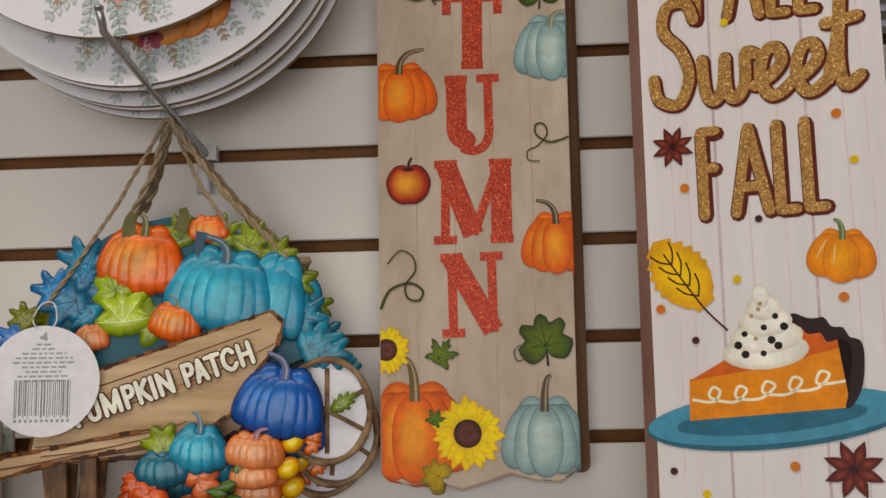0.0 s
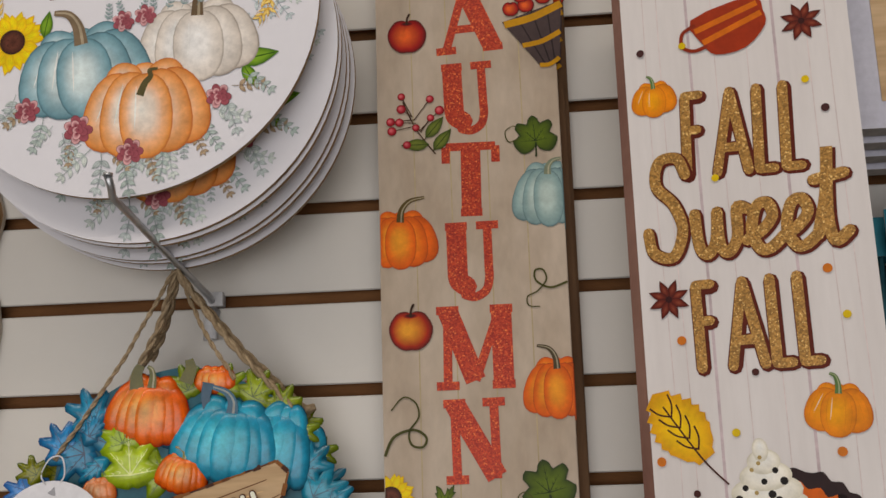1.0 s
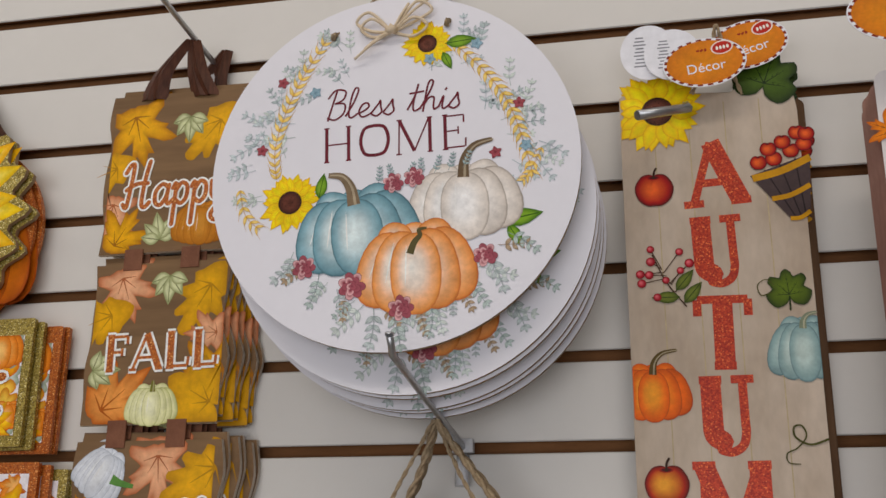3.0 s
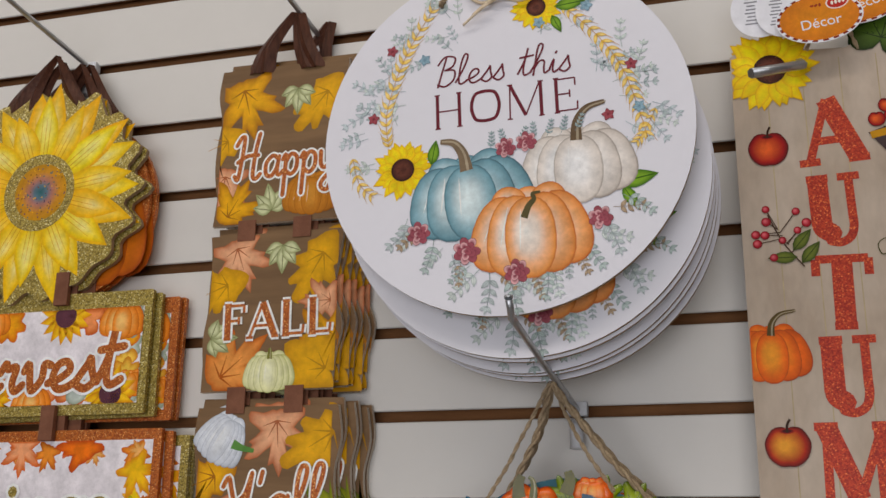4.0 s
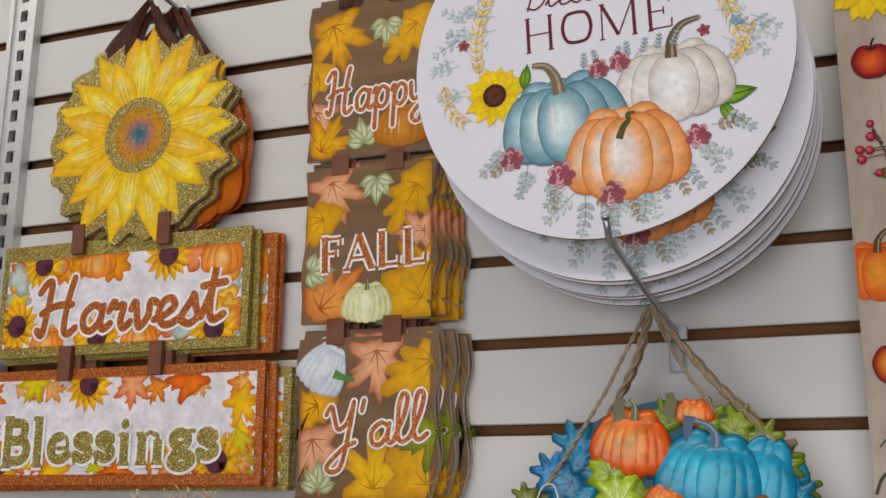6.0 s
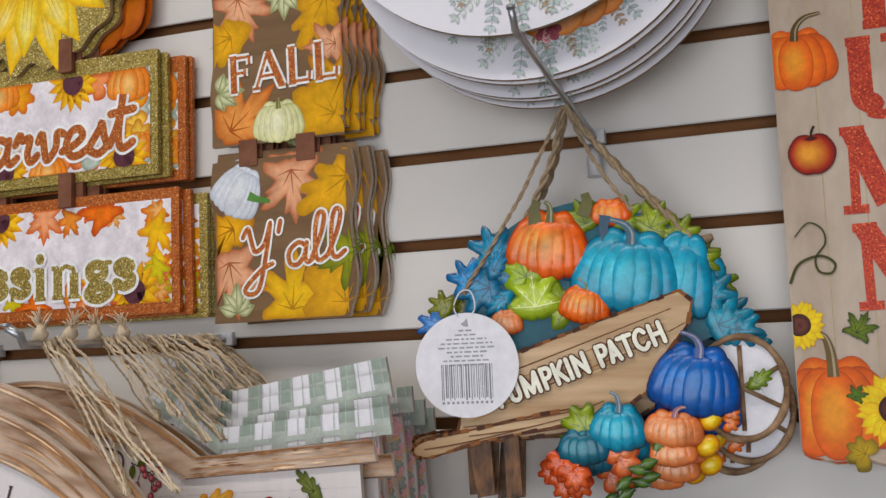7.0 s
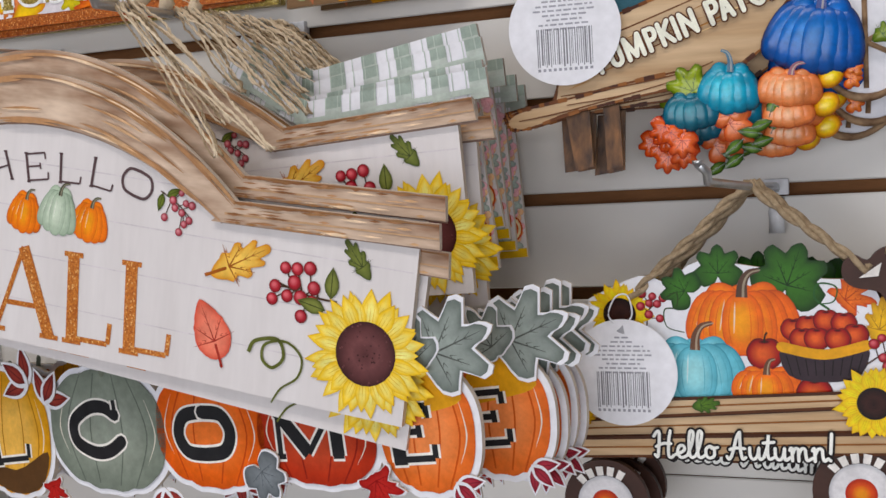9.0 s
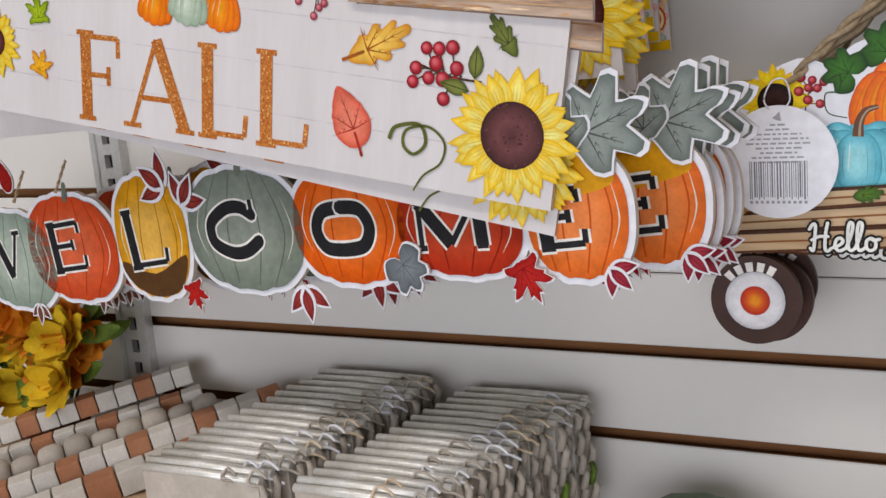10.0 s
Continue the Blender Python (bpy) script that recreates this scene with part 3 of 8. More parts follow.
# ---- lettering: each glyph is a set of pen strokes in a unit-high box ----
GLYPHS = {}


def glyph(ch, width, strokes):
    GLYPHS[ch] = (width, [(s[0], [tuple(float(v) for v in p.split(",")) for p in s[1:].split()]) for s in strokes.split("|")])


glyph("A", 0.92, "t.1,0 .45,1|T.45,1 .82,0|t.22,.33 .68,.33|f.1,0|f.82,0")
glyph("B", 0.75, "T.2,0 .2,1|S.2,.98 .55,.95 .6,.75 .5,.55 .2,.53|S.2,.53 .6,.5 .68,.25 .55,.03 .2,.02|f.2,0|f.2,1")
glyph("C", 0.84, "S.7,.78 .56,.96 .36,.97 .15,.76 .1,.5 .15,.24 .36,.03 .56,.04 .74,.22|t.71,.97 .71,.72")
glyph("E", 0.78, "T.2,0 .2,1|t.2,.96 .66,.96|t.2,.52 .52,.52|t.2,.04 .68,.04|t.66,.96 .66,.74|t.52,.63 .52,.41|t.69,.04 .7,.28|f.2,0|f.2,1")
glyph("F", 0.74, "T.2,0 .2,1|t.2,.96 .66,.96|t.2,.52 .52,.52|t.66,.96 .66,.74|t.52,.63 .52,.41|f.2,0|f.2,1")
glyph("H", 0.97, "T.2,0 .2,1|T.76,0 .76,1|t.2,.5 .76,.5|f.2,0|f.2,1|f.76,0|f.76,1")
glyph("I", 0.36, "T.18,0 .18,1|f.18,0|f.18,1")
glyph("K", 0.82, "T.2,0 .2,1|t.7,1 .22,.42|T.34,.56 .72,0|f.2,0|f.2,1")
glyph("L", 0.74, "T.2,0 .2,1|t.2,.04 .66,.04|t.67,.04 .69,.28|f.2,0|f.2,1")
glyph("M", 1.12, "t.16,0 .18,1|T.18,1 .55,.06|t.55,.06 .92,1|T.94,1 .94,0|f.16,0|f.94,0|f.18,1|f.94,1")
glyph("N", 0.98, "t.18,0 .18,1|T.18,1 .78,.02|t.78,0 .78,1|f.18,0|f.18,1|f.78,1")
glyph("O", 0.9, "S.45,.98 .2,.9 .1,.5 .2,.1 .45,.02|S.45,.02 .7,.1 .8,.5 .7,.9 .45,.98")
glyph("P", 0.72, "T.2,0 .2,1|S.2,.97 .55,.95 .64,.73 .52,.5 .2,.47|f.2,0|f.2,1")
glyph("T", 0.84, "T.42,0 .42,1|t.06,.96 .78,.96|t.06,.96 .06,.72|t.78,.96 .78,.72|f.42,0")
glyph("U", 0.88, "T.2,1 .2,.3|S.2,.35 .22,.16 .34,.05|s.3,.05 .46,.02 .62,.1 .68,.26 .68,.42|t.68,.35 .68,1|f.2,1|f.68,1")
glyph("W", 1.24, "T.1,1 .38,.02|t.38,.02 .62,.95|T.6,.95 .86,.02|t.86,.02 1.12,1|f.1,1|f1.12,1|f.6,.97")
glyph(" ", 0.36, "x0,0 0,0")
glyph("'", 0.2, "S.12,1 .08,.78")
glyph("!", 0.3, "S.16,1 .1,.3|S.08,.06 .09,.04")
glyph("a", 0.52, "S.42,.38 .26,.47 .09,.32 .1,.09 .24,.02 .38,.18 .43,.44|S.43,.44 .4,.14 .46,.03 .58,.12")
glyph("e", 0.44, "S0,.12 .2,.2 .34,.33 .28,.46 .14,.42 .07,.2 .16,.03 .3,.03 .48,.14")
glyph("h", 0.54, "S0,.1 .2,.6 .27,.93 .18,1 .12,.8 .1,0|S.1,.2 .22,.43 .36,.42 .38,.2 .42,.03 .56,.12")
glyph("i", 0.28, "S0,.1 .1,.44 .1,.12 .16,.02 .3,.12|S.13,.64 .15,.68")
glyph("l", 0.31, "S0,.1 .18,.55 .25,.93 .15,1 .08,.7 .08,.16 .17,.02 .33,.12")
glyph("m", 0.78, "S.02,.38 .09,.46 .1,0|S.1,.22 .2,.44 .31,.42 .32,.2 .32,0|S.32,.22 .43,.44 .55,.42 .57,.2 .62,.03 .8,.12")
glyph("n", 0.54, "S.02,.38 .09,.46 .1,0|S.1,.22 .22,.44 .35,.42 .37,.2 .42,.03 .56,.12")
glyph("o", 0.46, "S.22,.46 .08,.36 .07,.12 .2,.02 .36,.12 .36,.36 .22,.46 .3,.38 .5,.42")
glyph("p", 0.5, "S.02,.36 .1,.46 .1,.1 .09,-.42|S.1,.28 .24,.46 .4,.38 .4,.14 .27,.02 .12,.1")
glyph("r", 0.4, "S.02,.34 .1,.5 .14,.4 .28,.42 .24,.16 .3,.02 .42,.12")
glyph("s", 0.36, "S0,.1 .18,.4 .22,.5 .26,.3 .31,.12 .18,0 .04,.06")
glyph("t", 0.36, "S0,.1 .14,.5 .2,.92 .14,.3 .2,.04 .38,.12|S.0,.62 .38,.66")
glyph("u", 0.54, "S.05,.44 .06,.15 .17,.02 .31,.14 .38,.44|S.38,.44 .37,.13 .43,.02 .56,.12")
glyph("v", 0.44, "S.02,.34 .09,.46 .15,.1 .2,.02 .33,.2 .35,.44 .46,.42")
glyph("w", 0.68, "S.03,.42 .06,.12 .16,.02 .28,.14 .32,.42|S.32,.42 .33,.12 .43,.02 .56,.16 .58,.44 .7,.42")
glyph("y", 0.5, "S.05,.44 .07,.18 .17,.08 .32,.2 .4,.44|S.4,.44 .39,-.1 .3,-.38 .14,-.36 .14,-.2 .52,.12")
glyph("#l", 0.40, "T.2,0 .2,1|t.06,.97 .2,.97|f.2,0")
glyph("#e", 0.62, "S.36,.6 .2,.54 .13,.31 .2,.08 .38,.03 .55,.14|s.36,.6 .5,.54 .53,.34|t.14,.34 .53,.34")
glyph("#s", 0.52, "S.42,.48 .3,.59 .15,.54 .15,.42 .3,.32 .42,.22 .4,.09 .26,.03 .1,.12|t.44,.61 .44,.42|t.09,0 .09,.2")
glyph("#i", 0.40, "T.2,0 .2,.6|t.06,.58 .2,.58|f.2,0|S.2,.84 .2,.87")
glyph("#n", 0.76, "T.2,0 .2,.6|t.06,.58 .2,.58|s.22,.46 .36,.6 .5,.55|T.56,.46 .56,0|s.44,.58 .54,.54 .56,.42|f.2,0|f.56,0")
glyph("#g", 0.62, "S.3,.6 .16,.53 .16,.35 .3,.26 .44,.35 .44,.53 .3,.6|s.44,.52 .5,.6 .6,.6|s.22,.26 .14,.16 .28,.07|S.28,.07 .5,.05 .54,-.1 .34,-.22 .13,-.15 .15,-.01 .3,.06")
glyph("$S", 0.62, "S.56,.82 .46,.99 .22,.97 .16,.74 .38,.54 .48,.28 .34,.03 .08,.08 .02,.28")
glyph("$H", 0.82, "S.03,.78 .16,.96 .24,.9 .2,.4 .14,.02 .04,.1|S.66,1 .58,.6 .55,.1 .64,.0 .76,.1|S.1,.4 .36,.52 .66,.52")
glyph("$B", 0.66, "S.14,.0 .2,.5 .26,.94|S.04,.74 .22,.99 .52,.93 .5,.66 .28,.54|S.28,.54 .56,.5 .58,.2 .36,0 .12,.08")
glyph("$Y", 0.66, "S.03,.8 .13,.97 .2,.7 .28,.46 .46,.58 .58,1|S.58,1 .5,.4 .36,-.3 .18,-.42 .08,-.28 .4,.05 .62,.14")
glyph("$A", 0.78, "S.0,.1 .08,0 .2,.2 .38,.8 .5,1|S.5,1 .5,.4 .56,.03 .68,.08|S.12,.36 .36,.42 .66,.4")


for ch in "ABCEFHIKLMNOPTUW":
    # plain pen capitals: the same letters with no terminals
    GLYPHS["^" + ch] = (GLYPHS[ch][0] * 0.86, [(k, [(x * 0.86, y) for x, y in p]) for k, p in GLYPHS[ch][1] if k != "f" and not (k == "t" and abs(p[0][0] - p[-1][0]) < 0.06 and abs(p[0][1] - p[-1][1]) < 0.3)])

GLYPHS["^L"] = (0.36, [("T", [(0.07, 0), (0.07, 1)]), ("t", [(0.07, 0.0), (0.27, 0.0)])])
GLYPHS["^F"] = (0.44, [("T", [(0.09, 0), (0.09, 1)]), ("t", [(0.09, 1.0), (0.29, 1.0)]), ("t", [(0.09, 0.56), (0.25, 0.56)])])
GLYPHS["^A"] = (0.58, [("t", [(0.07, 0), (0.28, 1)]), ("T", [(0.28, 1), (0.50, 0)]), ("t", [(0.16, 0.30), (0.42, 0.30)])])


def spell(parent, name, text, a, b, height, thick, thin=None, serif=0.0, mat=None, colour="000000", slant=0.0, bold=0.0, arc=0.0, label="", lift=0.0):
    """Writes text along the line from a to b, one part for each letter. $ marks a script capital, ^ a pen capital, # a serif small letter. bold widens every stroke, for outlines."""
    thin = thin or thick
    col, chars, i = ink_colour(colour), [], 0
    while i < len(text):
        n = 2 if text[i] in "$^#" else 1
        chars.append(text[i : i + n])
        i += n
    total = sum(GLYPHS[c][0] for c in chars)
    A, B = Vector(a), Vector(b)
    X = (B - A) / total
    Y = Vector((-(B - A).y, (B - A).x)).normalized() * height
    x, wide = 0.0, X.length
    lift_here = LAYERS.get(parent.name, 0.0001) + 0.00003
    for order, c in enumerate(chars):
        w, strokes = GLYPHS[c]
        if strokes[0][0] != "x":
            k = Ink(parent, name, mat, label)
            k.d = lift_here + lift + 0.000015 * order
            mid = (x + w / 2) / total * 2 - 1
            up = arc * (1 - mid * mid) * height
            lean = -arc * mid * 1.15
            for kind, pts in strokes:
                P = []
                inset = 0.46 * (thick if kind in "TS" else thin) / height if (kind == "S" and serif) or c[0] == "^" else 0.0
                for px, py in pts:
                    q, py = px - w / 2, inset + py * (1 - 2 * inset)
                    if arc:
                        q, py = q * math.cos(lean) - py * height / wide * math.sin(lean), py * math.cos(lean) + q * wide / height * math.sin(lean)
                    v = A + X * (x + w / 2 + q + slant * py * height / wide) + Y * py + Y.normalized() * up
                    P.append((v.x, v.y))
                if kind == "f":
                    if serif:
                        ux = X.normalized() * serif * height
                        p = Vector(P[0])
                        k.stroke([tuple(p - ux), tuple(p + ux)], (thin + bold) * 0.95, col, None, False, False)
                else:
                    k.stroke(P, (thick if kind in "TS" else thin) + bold, col, None, kind in "sS", True if kind in "sS" or not serif else False, climb=0.0000008)
            k.done()
        x += w
    LAYERS[parent.name] = lift_here + lift + 0.00003 + 0.000015 * len(chars)


def typed(parent, name, text, at, size, mat, rot=0.0, label=""):
    """Plain type in the built-in font, as a flat mesh."""
    cu = bpy.data.curves.new("type", "FONT")
    cu.body, cu.size, cu.align_x, cu.align_y = text, size, "CENTER", "CENTER"
    tmp = new("type", cu)
    me = bpy.data.meshes.new_from_object(tmp.evaluated_get(bpy.context.evaluated_depsgraph_get()))
    bpy.data.objects.remove(tmp)
    LAYERS[parent.name] = LAYERS.get(parent.name, 0.0002) + 0.0002
    d = LAYERS[parent.name]
    for v in me.vertices:
        p = turn((v.co.x, v.co.y), rot, at)
        v.co = (p[0], -d, p[1])
    me.materials.append(mat)
    ob = new(name, me)
    ob.parent = parent
    if label:
        ob["label"] = label
    return ob

# ---- the slat wall, the room ----
PITCH, SLOT_H = 0.0762, 0.0098
wall = tagged(new("wall_north"), "white slatted display wall with brown grooves", "wall", kind="structure")
part("wall_backing", box(-2.6, 1.6, 0.013, 0.12, 0.0, 2.98), MDF, wall)
UPRIGHT_X = -0.976


def slat_mesh(x0, x1, z0, z1):
    """A laminate slat: pale face and rolled lips, raw brown board along its grooves."""
    bm = bmesh.new()
    prof = [(0.013, z0 + 0.006), (0.0045, z0 + 0.006), (0.0045, z0 + 0.0002), (0.0012, z0), (0.0, z0 + 0.001), (0.0, z1 - 0.001), (0.0012, z1), (0.0045, z1 - 0.0002), (0.0045, z1 - 0.006), (0.013, z1 - 0.006)]
    a = [bm.verts.new((x0, y, z)) for y, z in prof]
    b = [bm.verts.new((x1, y, z)) for y, z in prof]
    for i in range(len(prof) - 1):
        f = bm.faces.new((a[i], b[i], b[i + 1], a[i + 1]))
        f.material_index = 0 if 3 <= i <= 5 else 1
    bm.faces.new(a)
    bm.faces.new(b[::-1])
    bmesh.ops.recalc_face_normals(bm, faces=bm.faces[:])
    return bm


def slats(x0, x1):
    tops = [1.5 + k * PITCH for k in range(-6, 20)]
    low = [0.9065 - k * PITCH for k in range(11, -1, -1)]
    lines = low + tops
    for a, b in zip(lines, lines[1:]):
        if b - a > 0.1:
            # two panels meet here: a narrow end slat on each side of a tight seam
            seam = 0.9735
            for p, q in ((a + SLOT_H / 2, seam - 0.0004), (seam + 0.0004, b - SLOT_H / 2)):
                part("slat", slat_mesh(x0, x1, p, q), [PANEL, MDF], wall)
        else:
            part("slat", slat_mesh(x0, x1, a + SLOT_H / 2, b - SLOT_H / 2), [PANEL, MDF], wall)


slats(-2.6, UPRIGHT_X)
slats(UPRIGHT_X, 1.6)

upright = tagged(new("wall_upright"), "slotted pale metal upright between two wall panels", "shelf upright", kind="structure")


def upright_rail():
    bm = bmesh.new()
    x = UPRIGHT_X
    for a, b, d in ((x - 0.019, x - 0.013, 0.012), (x + 0.013, x + 0.019, 0.012), (x - 0.013, x - 0.005, 0.009), (x + 0.005, x + 0.013, 0.009)):
        box_into(bm, a, b, -d, 0.0, 0.02, 2.9)
    bmesh.ops.recalc_face_normals(bm, faces=bm.faces[:])
    return bm


part("rail", upright_rail(), STEEL, upright)
rung = part("rung", box(UPRIGHT_X - 0.005, UPRIGHT_X + 0.005, -0.009, 0.0, 0.03, 0.0405), STEEL, upright)
for i in range(1, 116):
    # the metal between two slots
    step = new("rung", rung.data)
    step.parent, step.location = upright, (0, 0, 0.0245 * i)
# near-black strip in place of the shaded hollow behind the slots
part("slot_channel", box(UPRIGHT_X - 0.005, UPRIGHT_X + 0.005, -0.0015, -0.0005, 0.02, 2.9), SLOT, upright, "dark strip for the shade inside the upright slots")
part("screw", tube([(UPRIGHT_X - 0.002, -0.0088, 1.965), (UPRIGHT_X - 0.002, -0.0125, 1.965)], 0.0055, 12), ZINC, upright, "round zinc screw head")

# unseen shell added to close the room; its tones set how much light bounces
tagged(part("floor", box(-6, 5, -7, 0.12, -0.1, 0.0), FLOORTILE), "plain grey vinyl shop floor", "floor", kind="structure")
tagged(part("ceiling", box(-6, 5, -7, 0.12, 2.98, 3.08), TILEWHITE), "plain white shop ceiling", "ceiling", kind="structure")
tagged(part("wall_south", box(-6, 5, -7.1, -7.0, 0, 2.98), PLASTER), "plain painted wall behind the camera", "wall", kind="structure")
tagged(part("wall_east", box(5, 5.1, -7, 0.12, 0, 2.98), PLASTER), "plain painted side wall", "wall", kind="structure")
tagged(part("wall_west", box(-6.1, -6, -7, 0.12, 0, 2.98), PLASTER), "plain painted side wall", "wall", kind="structure")
tagged(part("wall_north_west", box(-6, -2.6, 0.0, 0.12, 0, 2.98), PLASTER), "plain painted end of the display wall", "wall", kind="structure")
tagged(part("wall_north_east", box(1.6, 5, 0.0, 0.12, 0, 2.98), PLASTER), "plain painted end of the display wall", "wall", kind="structure")

# ---- hooks ----
def hook(root, tip, upturn, label, r=0.0028, long_plate=True):
    """A straight zinc display hook in a groove: plastic back plate, wire arm and its upturned end."""
    t = thing("display_hook", (root[0], 0.0, root[1]), label, "hook", "wall hooks")
    d = Vector(tip) - Vector((root[0], 0.0, root[1]))
    part("back_plate", box(-0.009, 0.009, -0.006, 0.004, -0.004, 0.008, 0.0012), BRACKET, t, "white plastic back plate")
    part("socket", tube([(0, -0.001, -0.008), (0, -0.008, -0.016), (0, -0.009, -0.032)], 0.0058, 12), BRACKET, t, "white plastic socket")
    run = [Vector((0, -0.004, 0.0)), Vector((0, -0.012, 0.003)), d * 0.5, d * 0.93, d, d + Vector((0, -0.003, 0.006)), d + Vector(upturn)]
    part("arm", tube([tuple(p) for p in run], r, 10), ZINC, t, "zinc wire arm")
    part("tip", tube([tuple(run[-1]), tuple(run[-1] + Vector((0, 0, 0.0022)))], r * 1.18, 10), ZINC, t)
    return t


hook((-0.2455, 1.500), (-0.264, -0.174, 1.545), (0.0, -0.009, 0.012), "zinc display hook with twine loops over it")
hook((-0.203, 1.1955), (-0.228, -0.19, 1.210), (-0.004, -0.010, 0.011), "zinc display hook with a jute rope hung on it")

# ---- tall AUTUMN sign ----
AU = (-0.0275, -0.035, 1.5235)


def autumn_sign(place):
    s = thing("autumn_sign", place, "tall cream wooden sign with red glitter AUTUMN lettering", "sign", "autumn signs")
    e = 0.0735
    bottom = [(e - 0.002, -0.262), (e - 0.001, -0.272), (0.058, -0.282), (0.040, -0.281), (0.022, -0.276), (0.004, -0.282), (-0.014, -0.287), (-0.030, -0.282), (-0.05, -0.284), (-0.066, -0.280), (-e, -0.268)]
    top = [(-e, 0.262), (-e, 0.272), (-0.06, 0.281), (-0.04, 0.280), (-0.01, 0.272), (0.02, 0.270), (0.04, 0.281), (0.062, 0.279), (0.071, 0.268), (e, 0.250)]
    part("board", board(bottom[::1] + top, 0.006, None), [CREAM, BOARD_EDGE], s)
    for x in (-0.045, -0.016, 0.014, 0.043):
        k = Ink(s, "plank_line_print", PRINT)
        k.stroke([(x, -0.26), (x + 0.0008, 0.0), (x, 0.262)], 0.0009, ink_colour("b0a184"), None, True, False)
        k.done()
    T, N = 0.0158, 0.0068
    for ch, a, b, h in (
        ("A", (-0.0210, 0.1698), (0.0277, 0.1720), 0.0543),
        ("U", (-0.0204, 0.0992), (0.0235, 0.1004), 0.0562),
        ("T", (-0.0230, 0.0335), (0.0235, 0.0328), 0.0566),
        ("U", (-0.0227, -0.0360), (0.0223, -0.0358), 0.0580),
        ("M", (-0.0316, -0.1031), (0.0299, -0.1031), 0.0584),
        ("N", (-0.0268, -0.1737), (0.0221, -0.1731), 0.0570),
    ):
        spell(s, "letter", ch, a, b, h, T, N, 0.15, G_RED, label="red glitter letter")
    OR = ("8e3a0c", "d9691a", "f0a04a")
    TE = ("3f5660", "86a0a0", "b9c8c2")
    pumpkin(s, (-0.0569, 0.0141), 0.0599, 0.0501, *OR, stem="5a4a28", clip=(-e + 0.0006, e), stem_len=0.26, stem_bend=0.3)
    pumpkin(s, (0.0607, -0.1066), 0.0527, 0.0497, *OR, stem="4f4430", clip=(-e, e - 0.0006), stem_len=0.24, stem_bend=-0.25)
    pumpkin(s, (0.0613, 0.0457), 0.0568, 0.0560, *TE, stem="7c8470", clip=(-e, e - 0.0006), stem_len=0.1)
    pumpkin(s, (-0.0477, -0.2446), 0.0831, 0.0783, *OR, stem="6d5a38", clip=(-e + 0.0006, e), stem_len=0.28, stem_bend=-0.1)
    pumpkin(s, (0.0479, -0.2493), 0.0634, 0.0620, *TE, stem="5b4c3c", clip=(-e, e - 0.0006), stem_len=0.3, stem_bend=0.08)
    sunflower(s, (-0.0089, -0.2476), 0.0291, 15, 0.36, label="printed yellow sunflower")
    sunflower(s, (-0.0686, -0.1850), 0.0208, 13, 0.4, clip=(-e + 0.0006, e), seed=4)
    sunflower(s, (-0.0414, 0.2569), 0.0418, 15, 0.32, clip=(-e + 0.0006, e), seed=6)
    G1, G2 = "2c3f12", "5d6f26"
    leaf(s, (-0.0288, -0.1913), 0.0165, 60, MAPLE, G1, "6f7f2e")
    leaf(s, (0.0499, -0.1825), 0.0225, 100, VINE, "29380f", G2, stem=0.006)
    leaf(s, (0.0531, 0.0909), 0.0195, 95, VINE, "29380f", G2, stem=0.006)
    leaf(s, (0.0497, 0.2780), 0.030, 70, VINE, "22330e", "4b6224")
    leaf(s, (-0.0315, -0.2779), 0.013, 150, VINE, "7a6a16", "b79a33")
    leaf(s, (-0.0337, -0.2378), 0.010, 60, MAPLE, G1, "5f7f2e")
    apple(s, (-0.0477, 0.1847), 0.0159)
    apple(s, (-0.0504, -0.0597), 0.0169, base="a5341f", light="e9a24c")
    berries(s, (-0.0272, 0.0829), (-0.0523, 0.1276), 0.0036, 3, leaves=3, n=10)
    curl(s, [(0.0723, -0.0262), (0.0589, -0.0301), (0.0483, -0.0244), (0.0477, -0.0164), (0.0537, -0.0158), (0.0561, -0.0238), (0.0490, -0.0324), (0.0411, -0.0365), (0.0418, -0.0435), (0.0503, -0.0447)], 0.0016)
    curl(s, [(-0.0725, -0.1544), (-0.0655, -0.1404), (-0.0505, -0.1353), (-0.0407, -0.1411), (-0.0434, -0.1483), (-0.0519, -0.1464), (-0.0535, -0.1365), (-0.0461, -0.1259), (-0.0481, -0.1151), (-0.0575, -0.1105), (-0.0671, -0.1202)], 0.0021)
    curl(s, [(0.0393, -0.1894), (0.0299, -0.1954), (0.0268, -0.1878), (0.0319, -0.1838), (0.0372, -0.1881), (0.0309, -0.1921)], 0.0010)
    curl(s, [(0.0400, 0.0916), (0.0319, 0.0891), (0.0295, 0.0977), (0.0364, 0.1021), (0.0426, 0.0971)], 0.0010)
    b = Ink(s, "apple_basket_print", PRINT)
    Q = [(0.0309, 0.1918), (0.0801, 0.2083), (0.0760, 0.1556), (0.0615, 0.1507)]
    b.poly([Q[0], Q[3], Q[2], Q[1]], ink_colour("4a3d3d"))
    for u in (0.25, 0.5, 0.75):
        b.stroke([tuple(Vector(Q[0]).lerp(Vector(Q[1]), u)), tuple(Vector(Q[3]).lerp(Vector(Q[2]), u))], 0.0012, ink_colour("2c2324"), None, False)
    for u, w in ((0.06, 0.0062), (0.52, 0.0042), (0.95, 0.0036)):
        p, q = Vector(Q[0]).lerp(Vector(Q[3]), u), Vector(Q[1]).lerp(Vector(Q[2]), u)
        b.stroke([tuple(p), tuple((p + q) / 2 + Vector((0, -0.0025))), tuple(q)], w, ink_colour("b98a22"), None, True, False)
